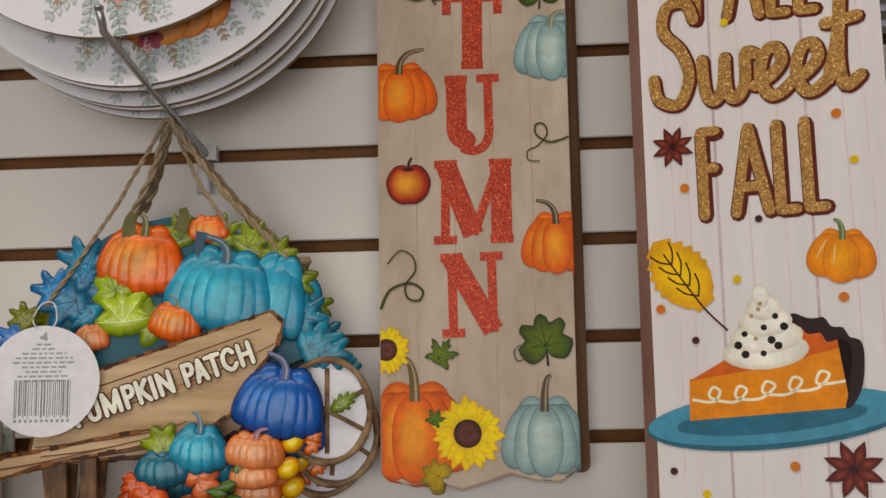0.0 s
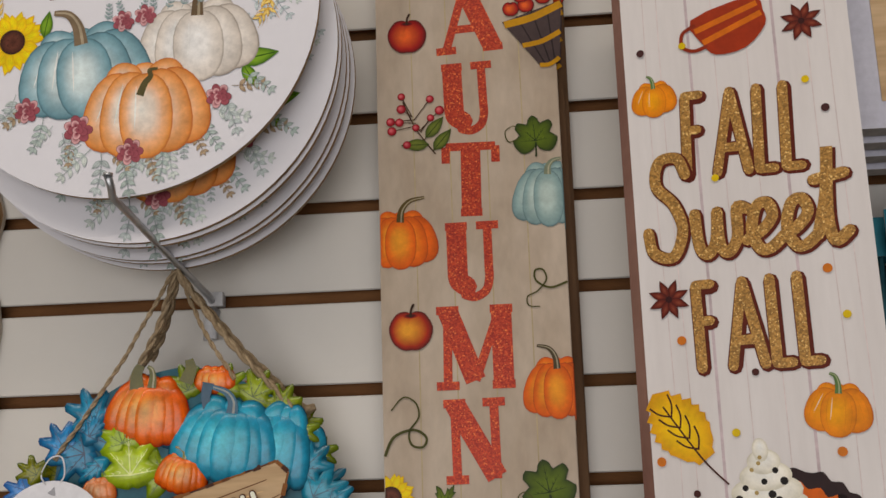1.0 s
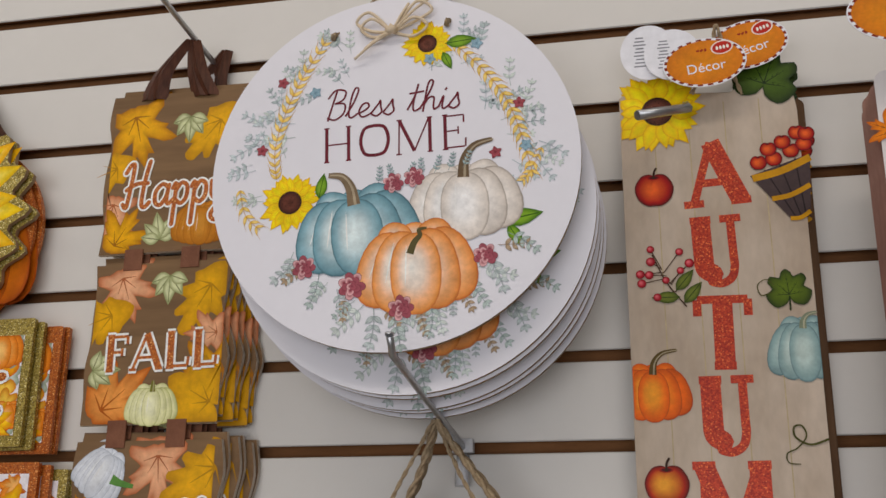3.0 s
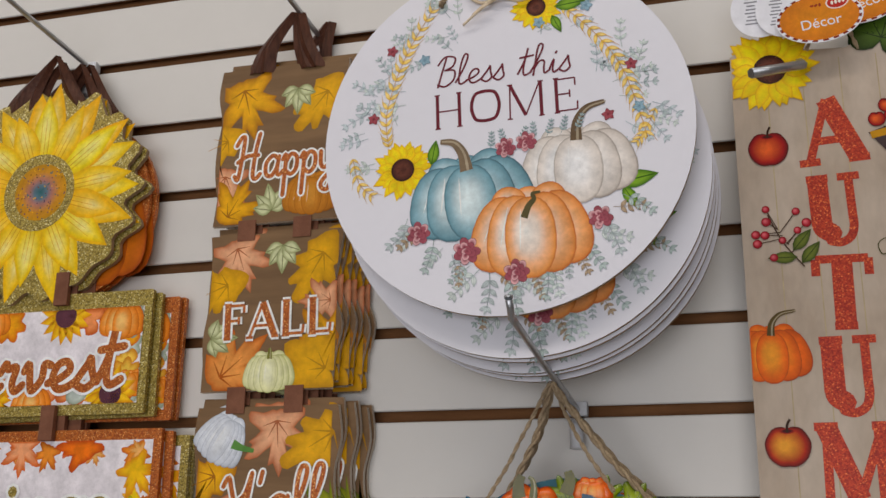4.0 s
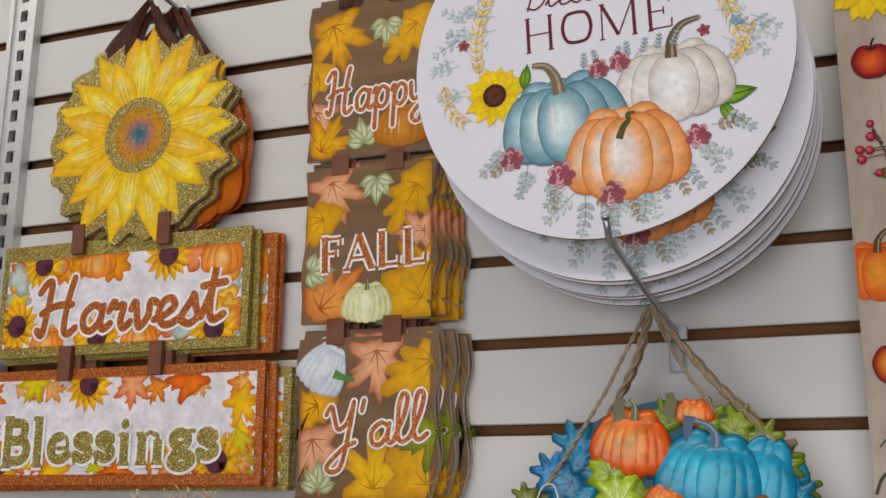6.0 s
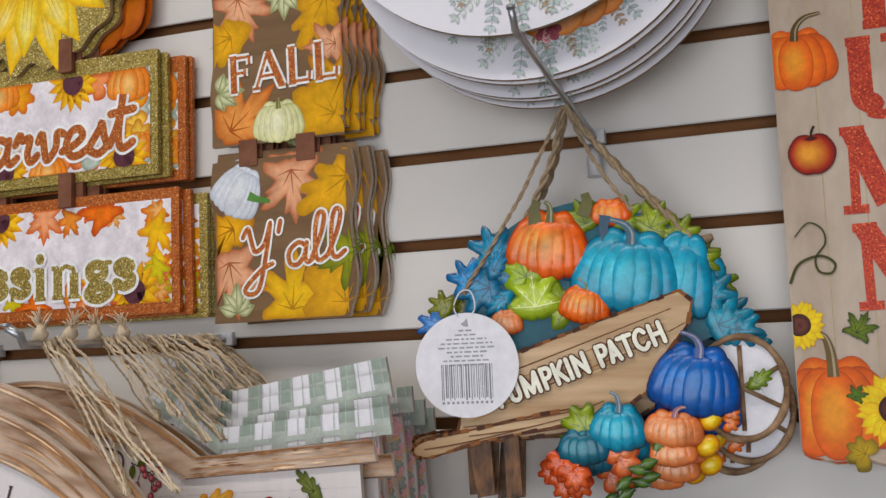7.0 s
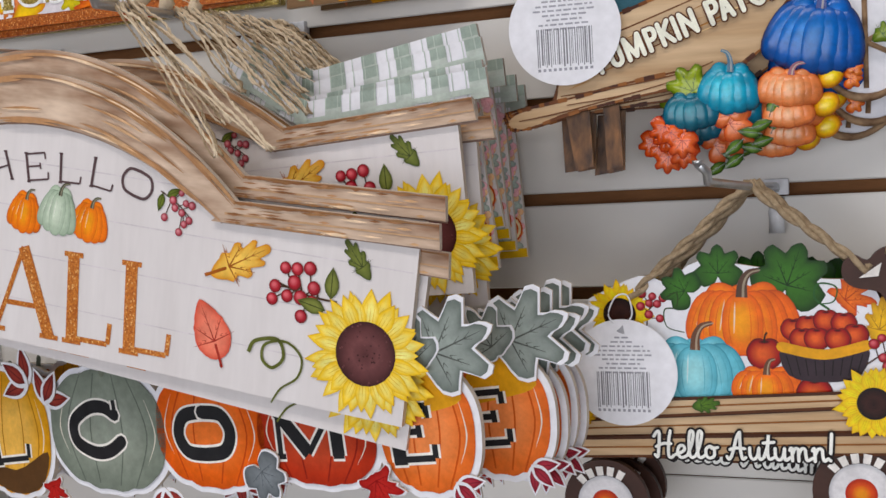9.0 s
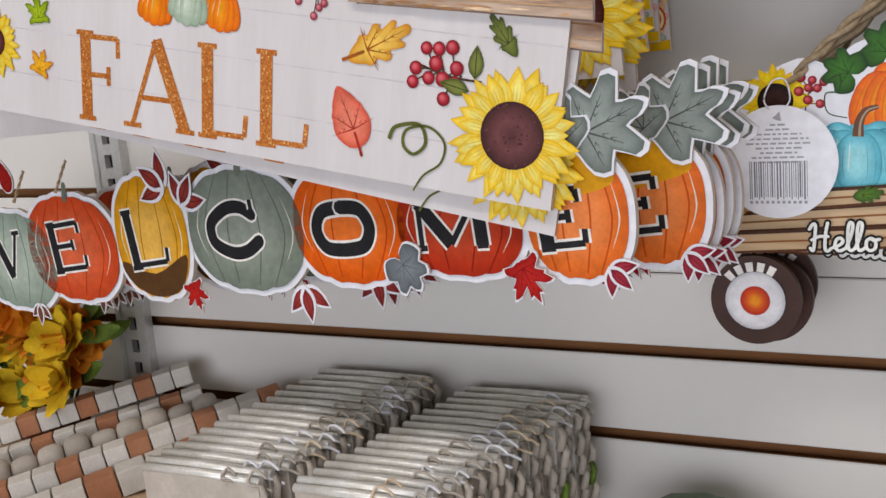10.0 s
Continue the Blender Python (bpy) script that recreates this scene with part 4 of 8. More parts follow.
    for p in [(0.0385, 0.2029), (0.0510, 0.2055), (0.0651, 0.2120), (0.0760, 0.2172), (0.0472, 0.2144), (0.0590, 0.2201), (0.0710, 0.2278), (0.0785, 0.2262)]:
        apple(s, p, 0.0068, b, stem=False)
    b.done()
    return s


autumn = autumn_sign(AU)
copy_thing(autumn, pose(AU[0] + 0.0008, AU[1] + 0.0085, AU[2] - 0.003, 0, 0, 0))
# rear boards: dark brown all over, the shade behind the front sign as colour
for dx, dy, roll in ((0.0060, 0.0165, -0.3), (0.0085, 0.0245, 0.2)):
    f = thing("autumn_sign", (AU[0] + dx, AU[1] + dy, AU[2] - 0.002), "sign board behind another, coloured dark brown for its shade", "sign", "autumn signs", ry=roll)
    part("board", board(rounded_rect(-0.0735, 0.0735, -0.276, 0.272, 0.006), 0.006, None), [SHADED_EDGE, SHADED_EDGE], f)

# hang tags and cord at its top
def scalloped(rx, ry, n=28, deep=0.06):
    return [(rx * (1 + deep * math.cos(a * n)) * math.cos(a), ry * (1 + deep * math.cos(a * n)) * math.sin(a)) for a in (2 * math.pi * k / 140 for k in range(140))]


def hang_tag(place, rot, words=True, rx=0.0345, ry=0.0225, yaw=0):
    t = thing("hang_tag", place, "orange oval hang tag with a striped border", "tag", "orange hang tags", ry=-rot, rz=yaw)
    part("card", board(oval((0, 0), rx, ry, 0, 40), 0.0006, None), [WHITE_PAPER, WHITE_PAPER], t)
    k = Ink(t, "border_print", PRINT)
    for i in range(24):
        a = 360 * i / 24
        p, q = (rx * 0.97 * math.cos(radians(a)), ry * 0.97 * math.sin(radians(a))), (rx * 0.97 * math.cos(radians(a + 8)), ry * 0.97 * math.sin(radians(a + 8)))
        k.poly([p, q, (q[0] * 0.93, q[1] * 0.93), (p[0] * 0.93, p[1] * 0.93)], ink_colour("7d2c12"))
    k.done()
    k = Ink(t, "orange_field_print", PRINT)
    k.rings(oval((0, 0), rx * 0.91, ry * 0.90, 0, 36), (0, 0), [(1, ink_colour("c87a10"), 0), (0.5, ink_colour("d08514"), 0), (0, ink_colour("d48a18"), 0)])
    k.done()
    k = Ink(t, "red_badge_print", PRINT)
    k.poly(oval((rx * 0.46, ry * 0.52), rx * 0.27, ry * 0.28, 8, 20), ink_colour("e8d8d0"))
    k.poly(oval((rx * 0.46, ry * 0.52), rx * 0.235, ry * 0.24, 8, 20), ink_colour("b5352c"))
    for i in range(4):
        c = (rx * (0.34 + 0.085 * i), ry * (0.50 + 0.012 * i))
        k.poly(oval(c, rx * 0.032, ry * 0.085, 0, 8), ink_colour("f0e2da"))
    for i in range(3):
        k.poly(oval((-rx * 0.12 + rx * 0.09 * i, ry * 0.5), rx * 0.05, ry * 0.05, 40 * i, 6), ink_colour("9a3a12"))
    k.done()
    if words:
        typed(t, "word_print", "Décor", (rx * 0.02, -ry * 0.22), 0.0125, WHITE_PAPER, 3, "white printed word")
    return t


def info_tag(place, rx, ry, name="info_tag", rot=0, group="white hang tags"):
    t = thing(name, place, "blank white oval hang tag with small grey print", "tag", group, ry=-rot)
    part("card", board(oval((0, 0), rx, ry, 0, 36), 0.0006, None), [WHITE_PAPER, WHITE_PAPER], t)
    k = Ink(t, "small_print", PRINT)
    for i in range(9):
        w = rx * (0.35 + 0.1 * ((i * 7) % 3))
        y = ry * (0.55 - 0.13 * i)
        k.stroke([(-rx * 0.3 - w * 0.4, y), (-rx * 0.3 + w * 0.4, y)], ry * 0.05, ink_colour("8a8a90"), None, False, False)
    k.done()
    return t


TAGP = (-0.0278, 1.8102)
hang_tag((TAGP[0], -0.062, TAGP[1]), 4)
TAGQ = (0.0098, 1.8323)
hang_tag((TAGQ[0], -0.045, TAGQ[1]), 12)
TAGW = (-0.0796, 1.8294)
info_tag((TAGW[0] + 0.006, -0.052, TAGW[1]), 0.024, 0.026)
info_tag((TAGW[0] + 0.026, -0.056, TAGW[1] - 0.006), 0.024, 0.024)
peg = thing("display_hook", (AU[0] - 0.01, 0.0, 1.8048), "flat grey metal display hook through the hang tags", "hook", "wall hooks")
HK = [(-0.0854, 1.7561), (-0.0435, 1.7728)]
part("arm", tube([(-0.01, 0.0, 0.0), (HK[1][0] - AU[0] + 0.01, -0.055, HK[1][1] - 1.8048), (HK[0][0] - AU[0] + 0.01, -0.085, HK[0][1] - 1.8048)], 0.0042, 6), ZINC, peg)
cord = thing("twine_loop", (AU[0], -0.03, 1.80), "short loop of pale twine holding the hang tags", "twine")
part("strand", rope([(-0.012, -0.02, -0.012), (0.006, -0.022, 0.022), (0.012, -0.02, 0.05), (0.02, -0.012, 0.02), (0.03, -0.006, -0.01)], 0.0017, seed=5), TWINE, cord)

# ---- tall FALL SWEET FALL sign ----
FS = (0.1645, -0.1425, 1.475)


def sweet_sign(place):
    s = thing("fall_sign", place, "tall white planked sign with gold glitter FALL Sweet FALL lettering", "sign", "white fall signs", rz=-17)
    e = 0.0765
    part("board", board(rounded_rect(-e, e, -0.285, 0.285, 0.008), 0.006, None), [WHITEWOOD, RED_EDGE], s)
    for x in (-0.030, 0.028):
        k = Ink(s, "plank_line_print", PRINT)
        k.stroke([(x, -0.284), (x, 0.284)], 0.0019, ink_colour("bfb0b4"), None, False, False)
        k.done()
    for x in (-0.060, -0.05, -0.012, 0.010, 0.05, 0.063):
        k = Ink(s, "grain_print", PRINT)
        k.stroke([(x, -0.27), (x + 0.002, -0.1), (x - 0.001, 0.1), (x, 0.26)], 0.0006, ink_colour("cfc3c2"), None, True, False)
        k.done()
    rows = (
        ("^F^A^L^L", (-0.0425, 0.0721), (0.0415, 0.0689), 0.0635, 0.0080),
        ("^F^A^L^L", (-0.0430, -0.0614), (0.0407, -0.0609), 0.0623, 0.0082),
    )
    for text, a, b, h, w in rows:
        spell(s, "letter_shadow", text, (a[0] + 0.0010, a[1] - 0.0012), (b[0] + 0.0010, b[1] - 0.0012), h, w, w, 0, PRINT, "5d2412", bold=0.0019)
        spell(s, "letter", text, a, b, h, w * 0.84, w * 0.78, 0, G_GOLD, label="gold glitter letter")
    a, b, h = (-0.0690, 0.0170), (0.0610, 0.0160), 0.0720
    for name, dx, bold, mat in (("letter_shadow", 0.001, 0.0020, PRINT), ("letter", 0, 0, G_GOLD)):
        spell(s, name, "$Sweet", (a[0] + dx, a[1] - dx), (b[0] + dx, b[1] - dx), h, 0.0076, 0.0076, 0, mat, "5d2412", bold=bold, label="" if dx else "gold glitter letter")
    for p in ((-0.0570, 0.1338), (0.0433, -0.0895)):
        pumpkin(s, p, 0.033 if p[0] < 0 else 0.042, 0.028 if p[0] < 0 else 0.036, "a8560e", "dd8a22", "eda23c", stem="5f7a4a", lobes=3, stem_len=0.22, stem_bend=-0.12, rot=0 if p[0] < 0 else -6)
    k = Ink(s, "leaf_print")
    at, rot, ln = (-0.0283, -0.1334), 0, 0.0750
    tip = (-0.0733, -0.0733)
    rot = math.degrees(math.atan2(tip[1] - at[1], tip[0] - at[0]))
    spine = turn((ln * 0.27, 0), rot, at)
    edge = []
    for sgn in (1, -1):
        side = []
        for i in range(8):
            u = i / 8
            w = ln * 0.26 * math.sin(math.pi * (u * 0.86 + 0.1)) ** 0.8
            side += [(ln * (0.27 + 0.70 * u), sgn * w * 0.86), (ln * (0.27 + 0.70 * (u + 0.07)), sgn * w)]
        edge += side if sgn > 0 else side[::-1]
        if sgn > 0:
            edge.append((ln, 0))
    k.rings([turn(p, rot, at) for p in edge], turn((ln * 0.6, 0), rot, at), [(1, ink_colour("d39b10"), 0), (0.6, ink_colour("e9b81e"), 0), (0, ink_colour("eec32e"), 0)])
    k.stroke([at, turn((ln * 0.3, ln * 0.03), rot, at), turn((ln * 0.85, 0), rot, at)], 0.0012, ink_colour("4a2014"))
    for i in range(4):
        for sgn in (-1, 1):
            p = turn((ln * (0.38 + 0.12 * i), 0), rot, at)
            k.stroke([p, turn((ln * 0.08, sgn * ln * 0.07), rot, p), turn((ln * 0.17, sgn * ln * 0.1), rot, p)], 0.0012, ink_colour("4a2014"))
    k.done()

    def anise(at, r):
        k = Ink(s, "star_anise_print")
        for i in range(8):
            a = 22 + 45 * i
            k.rings(lens(at, r, r * 0.42, a), turn((r * 0.5, 0), a, at), [(1, ink_colour("4a1a12"), 0), (0.5, ink_colour("6d2c20"), 0), (0, ink_colour("8a4a38"), 0)])
        k.poly(oval(at, r * 0.16, r * 0.16, 0, 10), ink_colour("3a1410"))
        k.done()

    for p, r in (((-0.0573, -0.0102), 0.0145), ((0.0419, -0.2210), 0.0185), ((0.0465, 0.1728), 0.0145)):
        anise(p, r)
    # slice of pie on its plate
    k = Ink(s, "pie_plate_print")
    k.poly(oval((-0.0033, -0.1901), 0.0855 * 0.93, 0.0185, 5, 36), ink_colour("2f6478"))
    k.poly(oval((-0.0033, -0.1887), 0.0855 * 0.92, 0.0165, 5, 36), ink_colour("4a8ca4"))
    k.poly(oval((-0.0057, -0.1900), 0.058, 0.009, 5, 30), ink_colour("2f6a80"))
    k.done()
    k = Ink(s, "pie_print")
    k.poly([(-0.0547, -0.1906), (-0.0537, -0.1643), (0.0448, -0.1442), (0.0405, -0.1837)], ink_colour("d98a1e"))
    k.poly([(-0.0538, -0.1653), (-0.0140, -0.1431), (0.0108, -0.1298), (0.0371, -0.1362), (0.0454, -0.1453), (-0.0080, -0.1583)], ink_colour("c9661a"))
    k.stroke([(-0.0518, -0.1773), (-0.0398, -0.1789), (-0.0349, -0.1726), (-0.0393, -0.1696), (-0.0411, -0.1761), (-0.0265, -0.1792), (-0.0184, -0.1722), (-0.0231, -0.1693), (-0.0249, -0.1764), (-0.0108, -0.1773), (-0.0011, -0.1698), (-0.0064, -0.1668), (-0.0082, -0.1738), (0.0064, -0.1748), (0.0152, -0.1673), (0.0100, -0.1644), (0.0082, -0.1721), (0.0233, -0.1717), (0.0314, -0.1636), (0.0263, -0.1613), (0.0245, -0.1689), (0.0416, -0.1673)], 0.0018, ink_colour("f2e2c8"))
    k.done()
    k = Ink(s, "pie_crust_print")
    k.poly([tuple(p) for p in smooth([(0.0069, -0.1268), (0.0128, -0.1246), (0.0191, -0.1273), (0.0244, -0.1283), (0.0304, -0.1279), (0.0347, -0.1337), (0.0412, -0.1346), (0.0444, -0.1404), (0.0504, -0.1427), (0.0525, -0.1507), (0.0505, -0.1695), (0.0446, -0.1817), (0.0396, -0.1837), (0.0422, -0.1728), (0.0455, -0.1487), (0.0401, -0.1416), (0.0317, -0.1434), (0.0278, -0.1376), (0.0204, -0.1380), (0.0157, -0.1329), (0.0099, -0.1333)], 3)], ink_colour("2e1b1c"))
    k.done()
    k = Ink(s, "cream_print")
    for px, py, rx, ry in ((0, 0.0, 0.0265, 0.0115), (0.001, 0.009, 0.0225, 0.0105), (0.001, 0.0185, 0.0165, 0.0095), (0.0005, 0.0275, 0.0105, 0.008), (-0.001, 0.035, 0.005, 0.0075)):
        c = (-0.0057, -0.1477)
        k.rings(oval((c[0] + px, c[1] + py), rx, ry, 4, 20), (c[0] + px, c[1] + py + 0.003), [(1, ink_colour("cfcabb"), 0), (0.7, ink_colour("e6e2d8"), 0), (0, ink_colour("efece4"), 0)])
    for i, p in enumerate([(-0.0221, -0.1435), (-0.0058, -0.1327), (-0.0130, -0.1252), (0.0065, -0.1325), (-0.0178, -0.1365), (-0.0074, -0.1175), (-0.0179, -0.1494), (0.0015, -0.1258), (-0.0111, -0.1396), (-0.0015, -0.1407), (-0.0068, -0.1491), (-0.0086, -0.1211), (0.0024, -0.1444)]):
        k.poly(oval(p, 0.0026 - 0.0006 * (i % 3), 0.0026 - 0.0006 * (i % 3), 0, 9), ink_colour("1c1512" if i % 3 != 2 else "b09a6a"))
    k.done()
    # striped mug, maple leaf above it
    k = Ink(s, "mug_print")
    Q = [(-0.0288, 0.1861), (0.0167, 0.1982), (0.0237, 0.1756), (-0.0145, 0.1586)]
    k.poly([tuple(p) for p in smooth([(-0.0271, 0.1875), (0.0158, 0.1975), (0.0224, 0.1860), (0.0229, 0.1746), (0.0087, 0.1606), (-0.0114, 0.1589), (-0.0196, 0.1680)], 3)], ink_colour("9a3a20"))
    for u in (0.28, 0.62):
        k.stroke([tuple(Vector(Q[0]).lerp(Vector(Q[3]), u)), tuple(Vector(Q[1]).lerp(Vector(Q[2]), u))], 0.0042, ink_colour("c9702c"), None, False, False)
    k.stroke([(-0.0251, 0.1828), (-0.0334, 0.1784), (-0.0342, 0.1687), (-0.0266, 0.1643), (-0.0178, 0.1660)], 0.0026, ink_colour("8a3420"))
    k.stroke([(-0.0056, 0.2073), (-0.0104, 0.2170), (-0.0018, 0.2261), (-0.0057, 0.2380)], 0.0022, ink_colour("d9b878"))
    k.done()
    leaf(s, (-0.0509, 0.2293), 0.022, 100, MAPLE, "b8641a", "e08a34", "7a3a12", stem=0.008)
    leaf(s, (-0.0680, 0.2356), 0.020, 150, MAPLE, "b8641a", "e08a34", "7a3a12")
    dots(s, [(0.0461, 0.0010), (-0.0508, -0.0388), (-0.0701, -0.1181), (0.0431, -0.1158), (0.0080, -0.2192)], 0.0031, ("c97a3a",))
    dots(s, [(0.0548, -0.0299), (-0.0205, -0.1012), (-0.0463, -0.2367)], 0.0027, ("d0b436",))
    dots(s, [(-0.0485, -0.1393), (-0.0663, -0.2224), (-0.0049, -0.0629)], 0.0024, ("4a2420",))
    dots(s, [(0.0557, 0.1091), (-0.0642, 0.1692)], 0.0028, ("4a2c2c",))
    dots(s, [(0.0450, 0.1309), (-0.0196, 0.0705), (-0.0344, 0.1695)], 0.0026, ("d0b436",))
    return s


sweet = sweet_sign(FS)
for i in range(1, 9):
    # boards deeper in the stack show only their reddish edges
    f = thing("fall_sign", (FS[0] - 0.0015 + 0.0018 * (i % 2), FS[1] + 0.0070 * i, FS[2] - 0.002 * (i % 3)), "reddish-brown sign board seen edge-on in its stack", "sign", "white fall signs", rz=-17, ry=0.15 * (i % 3 - 1))
    part("board", board(rounded_rect(-0.0765, 0.0765, -0.285, 0.285, 0.008), 0.0066, None), [RED_EDGE, RED_EDGE], f)
TAGS = (0.0924, 1.7825)
hang_tag((TAGS[0] + 0.012, -0.16, TAGS[1] + 0.004), -8, False)
peg = thing("display_hook", (0.20, 0.0, 1.8048), "grey metal display hook for the white signs", "hook", "wall hooks")
part("arm", tube([(0, 0, 0), (-0.005, -0.10, -0.01), (-0.008, -0.19, -0.01), (-0.008, -0.2, 0.004)], 0.003, 8), ZINC, peg)

# ---- round BLESS THIS HOME boards ----
PL = (-0.279, -0.135, 1.7065)


def bless_board(place):
    s = thing("round_sign", place, "round white board sign with pumpkins and Bless this HOME lettering", "sign", "round signs")
    part("board", board(oval((0, 0), 0.151, 0.151, 0, 80), 0.0045, None), [PLATE, BOARD_EDGE], s)
    spell(s, "letter", "HOME", (-0.0599, 0.0067), (0.0638, 0.0113), 0.0296, 0.0028, 0.0013, 0.075, PRINT, "6b2632")
    spell(s, "letter", "$Bless this", (-0.0578, 0.0437), (0.0564, 0.0459), 0.0267, 0.0016, 0.0014, 0, PRINT, "6b2632", slant=0.16)
    # wreath: wheat ears, grey-green sprigs, little flowers
    k = Ink(s, "wreath_print", PRINT_SOFT)
    GL = (("9aa8ac", "ced6d8"), ("a6b2ae", "d4dbd6"), ("8e9c9e", "c0caca"))
    rnd = random.Random(8)
    low = k.d
    for i in range(60):
        k.d = low + 0.00001 * (i % 4)
        r = 0.120 + rnd.uniform(-0.026, 0.012)
        a = rnd.uniform(-14, 74) if i % 2 else rnd.uniform(108, 196)
        sprig(k, turn((r - 0.012, 0), a, (0, 0.004)), rnd.uniform(0.015, 0.023), a + rnd.uniform(-70, 70), GL[i % 3], 3, 0.32, rnd.uniform(-20, 20))
    k.d = low + 0.00005
    wheat_run(k, [(-0.0953, -0.0045), (-0.0979, 0.0229), (-0.0892, 0.0575), (-0.0760, 0.0872), (-0.0577, 0.1179)], 0.0100)
    wheat_run(k, [(-0.1263, -0.0121), (-0.1199, -0.0344), (-0.1070, -0.0472)], 0.0085)
    wheat_run(k, [(0.0510, 0.1033), (0.0743, 0.0781), (0.0938, 0.0491), (0.1055, 0.0166), (0.1138, -0.0170)], 0.0100)
    wheat_run(k, [(0.1208, 0.0059), (0.1117, -0.0122), (0.1050, -0.0210)], 0.007)
    for i, p in enumerate([(-0.0940, 0.0811), (-0.1090, 0.0213), (0.1036, 0.0457), (0.0845, 0.0049), (-0.0653, 0.0697), (0.1085, 0.0093), (0.0309, 0.0914), (0.0697, 0.1014)]):
        for j in range(5):
            blade(k, p, 0.0056, 0.0040, 72 * j + 10 * i, *(("7c2f3a", "a85a62"), ("6f8fa0", "9ab4c0"))[i >= 4])
    k.done()["kind"] = "stuff"
    sunflower(s, (-0.0826, -0.0257), 0.0275, 14, 0.36, label="", mat=PRINT_SOFT, seed=2)
    sunflower(s, (0.0288, 0.1055), 0.0225, 14, 0.36, mat=PRINT_SOFT, seed=3)
    for p, r, ln in (((-0.0585, -0.0240), 80, 0.022), ((0.0439, 0.1040), 5, 0.026), ((0.0417, 0.0965), -65, 0.018), ((0.0894, -0.0522), 10, 0.032), ((0.0938, -0.0547), -60, 0.022)):
        k = Ink(s, "leaf_print", PRINT_SOFT)
        blade(k, p, ln, ln * 0.45, r, "3f6a1c", "7fa23c")
        k.done()
    k = Ink(s, "foliage_print", PRINT_SOFT)
    low = k.d
    for i in range(24):
        k.d = low + 0.00001 * (i % 4)
        u = i / 23
        p = (-0.0774, -0.0677) if i < 1 else (lambda a, b, c: tuple((1 - u) ** 2 * Vector(a) + 2 * u * (1 - u) * Vector(b) + u * u * Vector(c)))((-0.0778, -0.0607), (0.0079, -0.1757), (0.0937, -0.0615))
        ang = -140 + 110 * u + rnd.uniform(-45, 45)
        sprig(k, p, rnd.uniform(0.016, 0.028), ang, (("a2adab", "d2d8d4"), ("949f9f", "c2caca"), ("8a7660", "b8a48c"), ("8a9896", "bcc8c4"))[i % 4], 4, 0.36, rnd.uniform(-30, 30))
    for i in range(7):
        sprig(k, tuple(Vector((-0.0098, -0.0153)).lerp(Vector((0.0585, -0.0059)), i / 6)), 0.013, 70 + rnd.uniform(-50, 50), ("71858a", "a9b7b6"), 4, 0.34)
    k.done()["kind"] = "stuff"
    pumpkin(s, (0.0600, -0.0325), 0.0920, 0.0680, "7a6c60", "dcd4cc", "f4f0ea", stem="6a5844", mat=PRINT_SOFT, lobes=5, stem_len=0.30, stem_bend=0.24, label="pale watercolour pumpkin", rot=3)
    pumpkin(s, (-0.0261, -0.0520), 0.1032, 0.0772, "24424c", "7aa2ae", "dcebee", stem="7d6c58", mat=PRINT_SOFT, lobes=5, stem_len=0.25, stem_bend=-0.16, label="blue-grey watercolour pumpkin", rot=8)
    pumpkin(s, (0.0218, -0.0837), 0.0966, 0.0795, "a84a14", "eea062", "fff0e2", stem="5c5a3a", mat=PRINT_SOFT, lobes=5, stem_len=0.0, label="orange watercolour pumpkin", rot=3)
    k = Ink(s, "stem_print", PRINT_SOFT)
    k.stroke([(0.0171, -0.0744), (0.0205, -0.0654), (0.0249, -0.0597), (0.0240, -0.0551), (0.0302, -0.0541)], 0.0040, ink_colour("5d5638"), lambda t: 1.5 - t)
    k.done()
    for p, r in (((-0.0683, -0.0808), 0.0098), ((-0.0286, -0.0978), 0.0112), ((0.0109, -0.1171), 0.0102), ((0.0762, -0.0785), 0.0095), ((0.0195, -0.0112), 0.0085), ((0.0027, -0.0148), 0.0085)):
        k = Ink(s, "rose_print", PRINT_SOFT)
        rose(k, p, r)
        k.done()
    return s


bless = bless_board(PL)
for i, (x, y, z) in enumerate(((-0.270, -0.112, 1.678), (-0.2685, -0.106, 1.6760), (-0.269, -0.083, 1.671), (-0.2675, -0.076, 1.6700), (-0.266, -0.060, 1.668))):
    copy_thing(bless, pose(x, y, z, 0, (-2, 1, 3, -3, 2)[i], 0))

bow = thing("raffia_bow", (PL[0], PL[1] - 0.003, PL[2]), "pale raffia bow tied at the top of the round sign", "bow")
B = (-0.0001, 0.1173)
for i, (dx, dz, w) in enumerate(((-0.030, 0.010, 1), (0.034, 0.016, 1), (-0.026, 0.004, 1), (0.030, 0.002, 1))):
    part("loop", tube([tuple(p) for p in smooth([(B[0], 0, B[1]), (B[0] + dx * 0.6, -0.006, B[1] + dz + 0.007), (B[0] + dx, -0.004, B[1] + dz), (B[0] + dx * 0.6, -0.002, B[1] + dz - 0.008), (B[0], -0.001, B[1])], 6, False)], 0.0013, 6), RAFFIA, bow)
for i, q in enumerate([(-0.0313, 0.0944), (-0.0229, 0.1029), (0.0138, 0.1411), (0.0316, 0.1444)]):
    part("tail", tube([tuple(p) for p in smooth([(B[0], -0.002, B[1]), ((B[0] + q[0]) / 2 + 0.002, -0.006, (B[1] + q[1]) / 2 + 0.001), (q[0], -0.003, q[1])], 6, False)], 0.0012, 6), RAFFIA, bow)
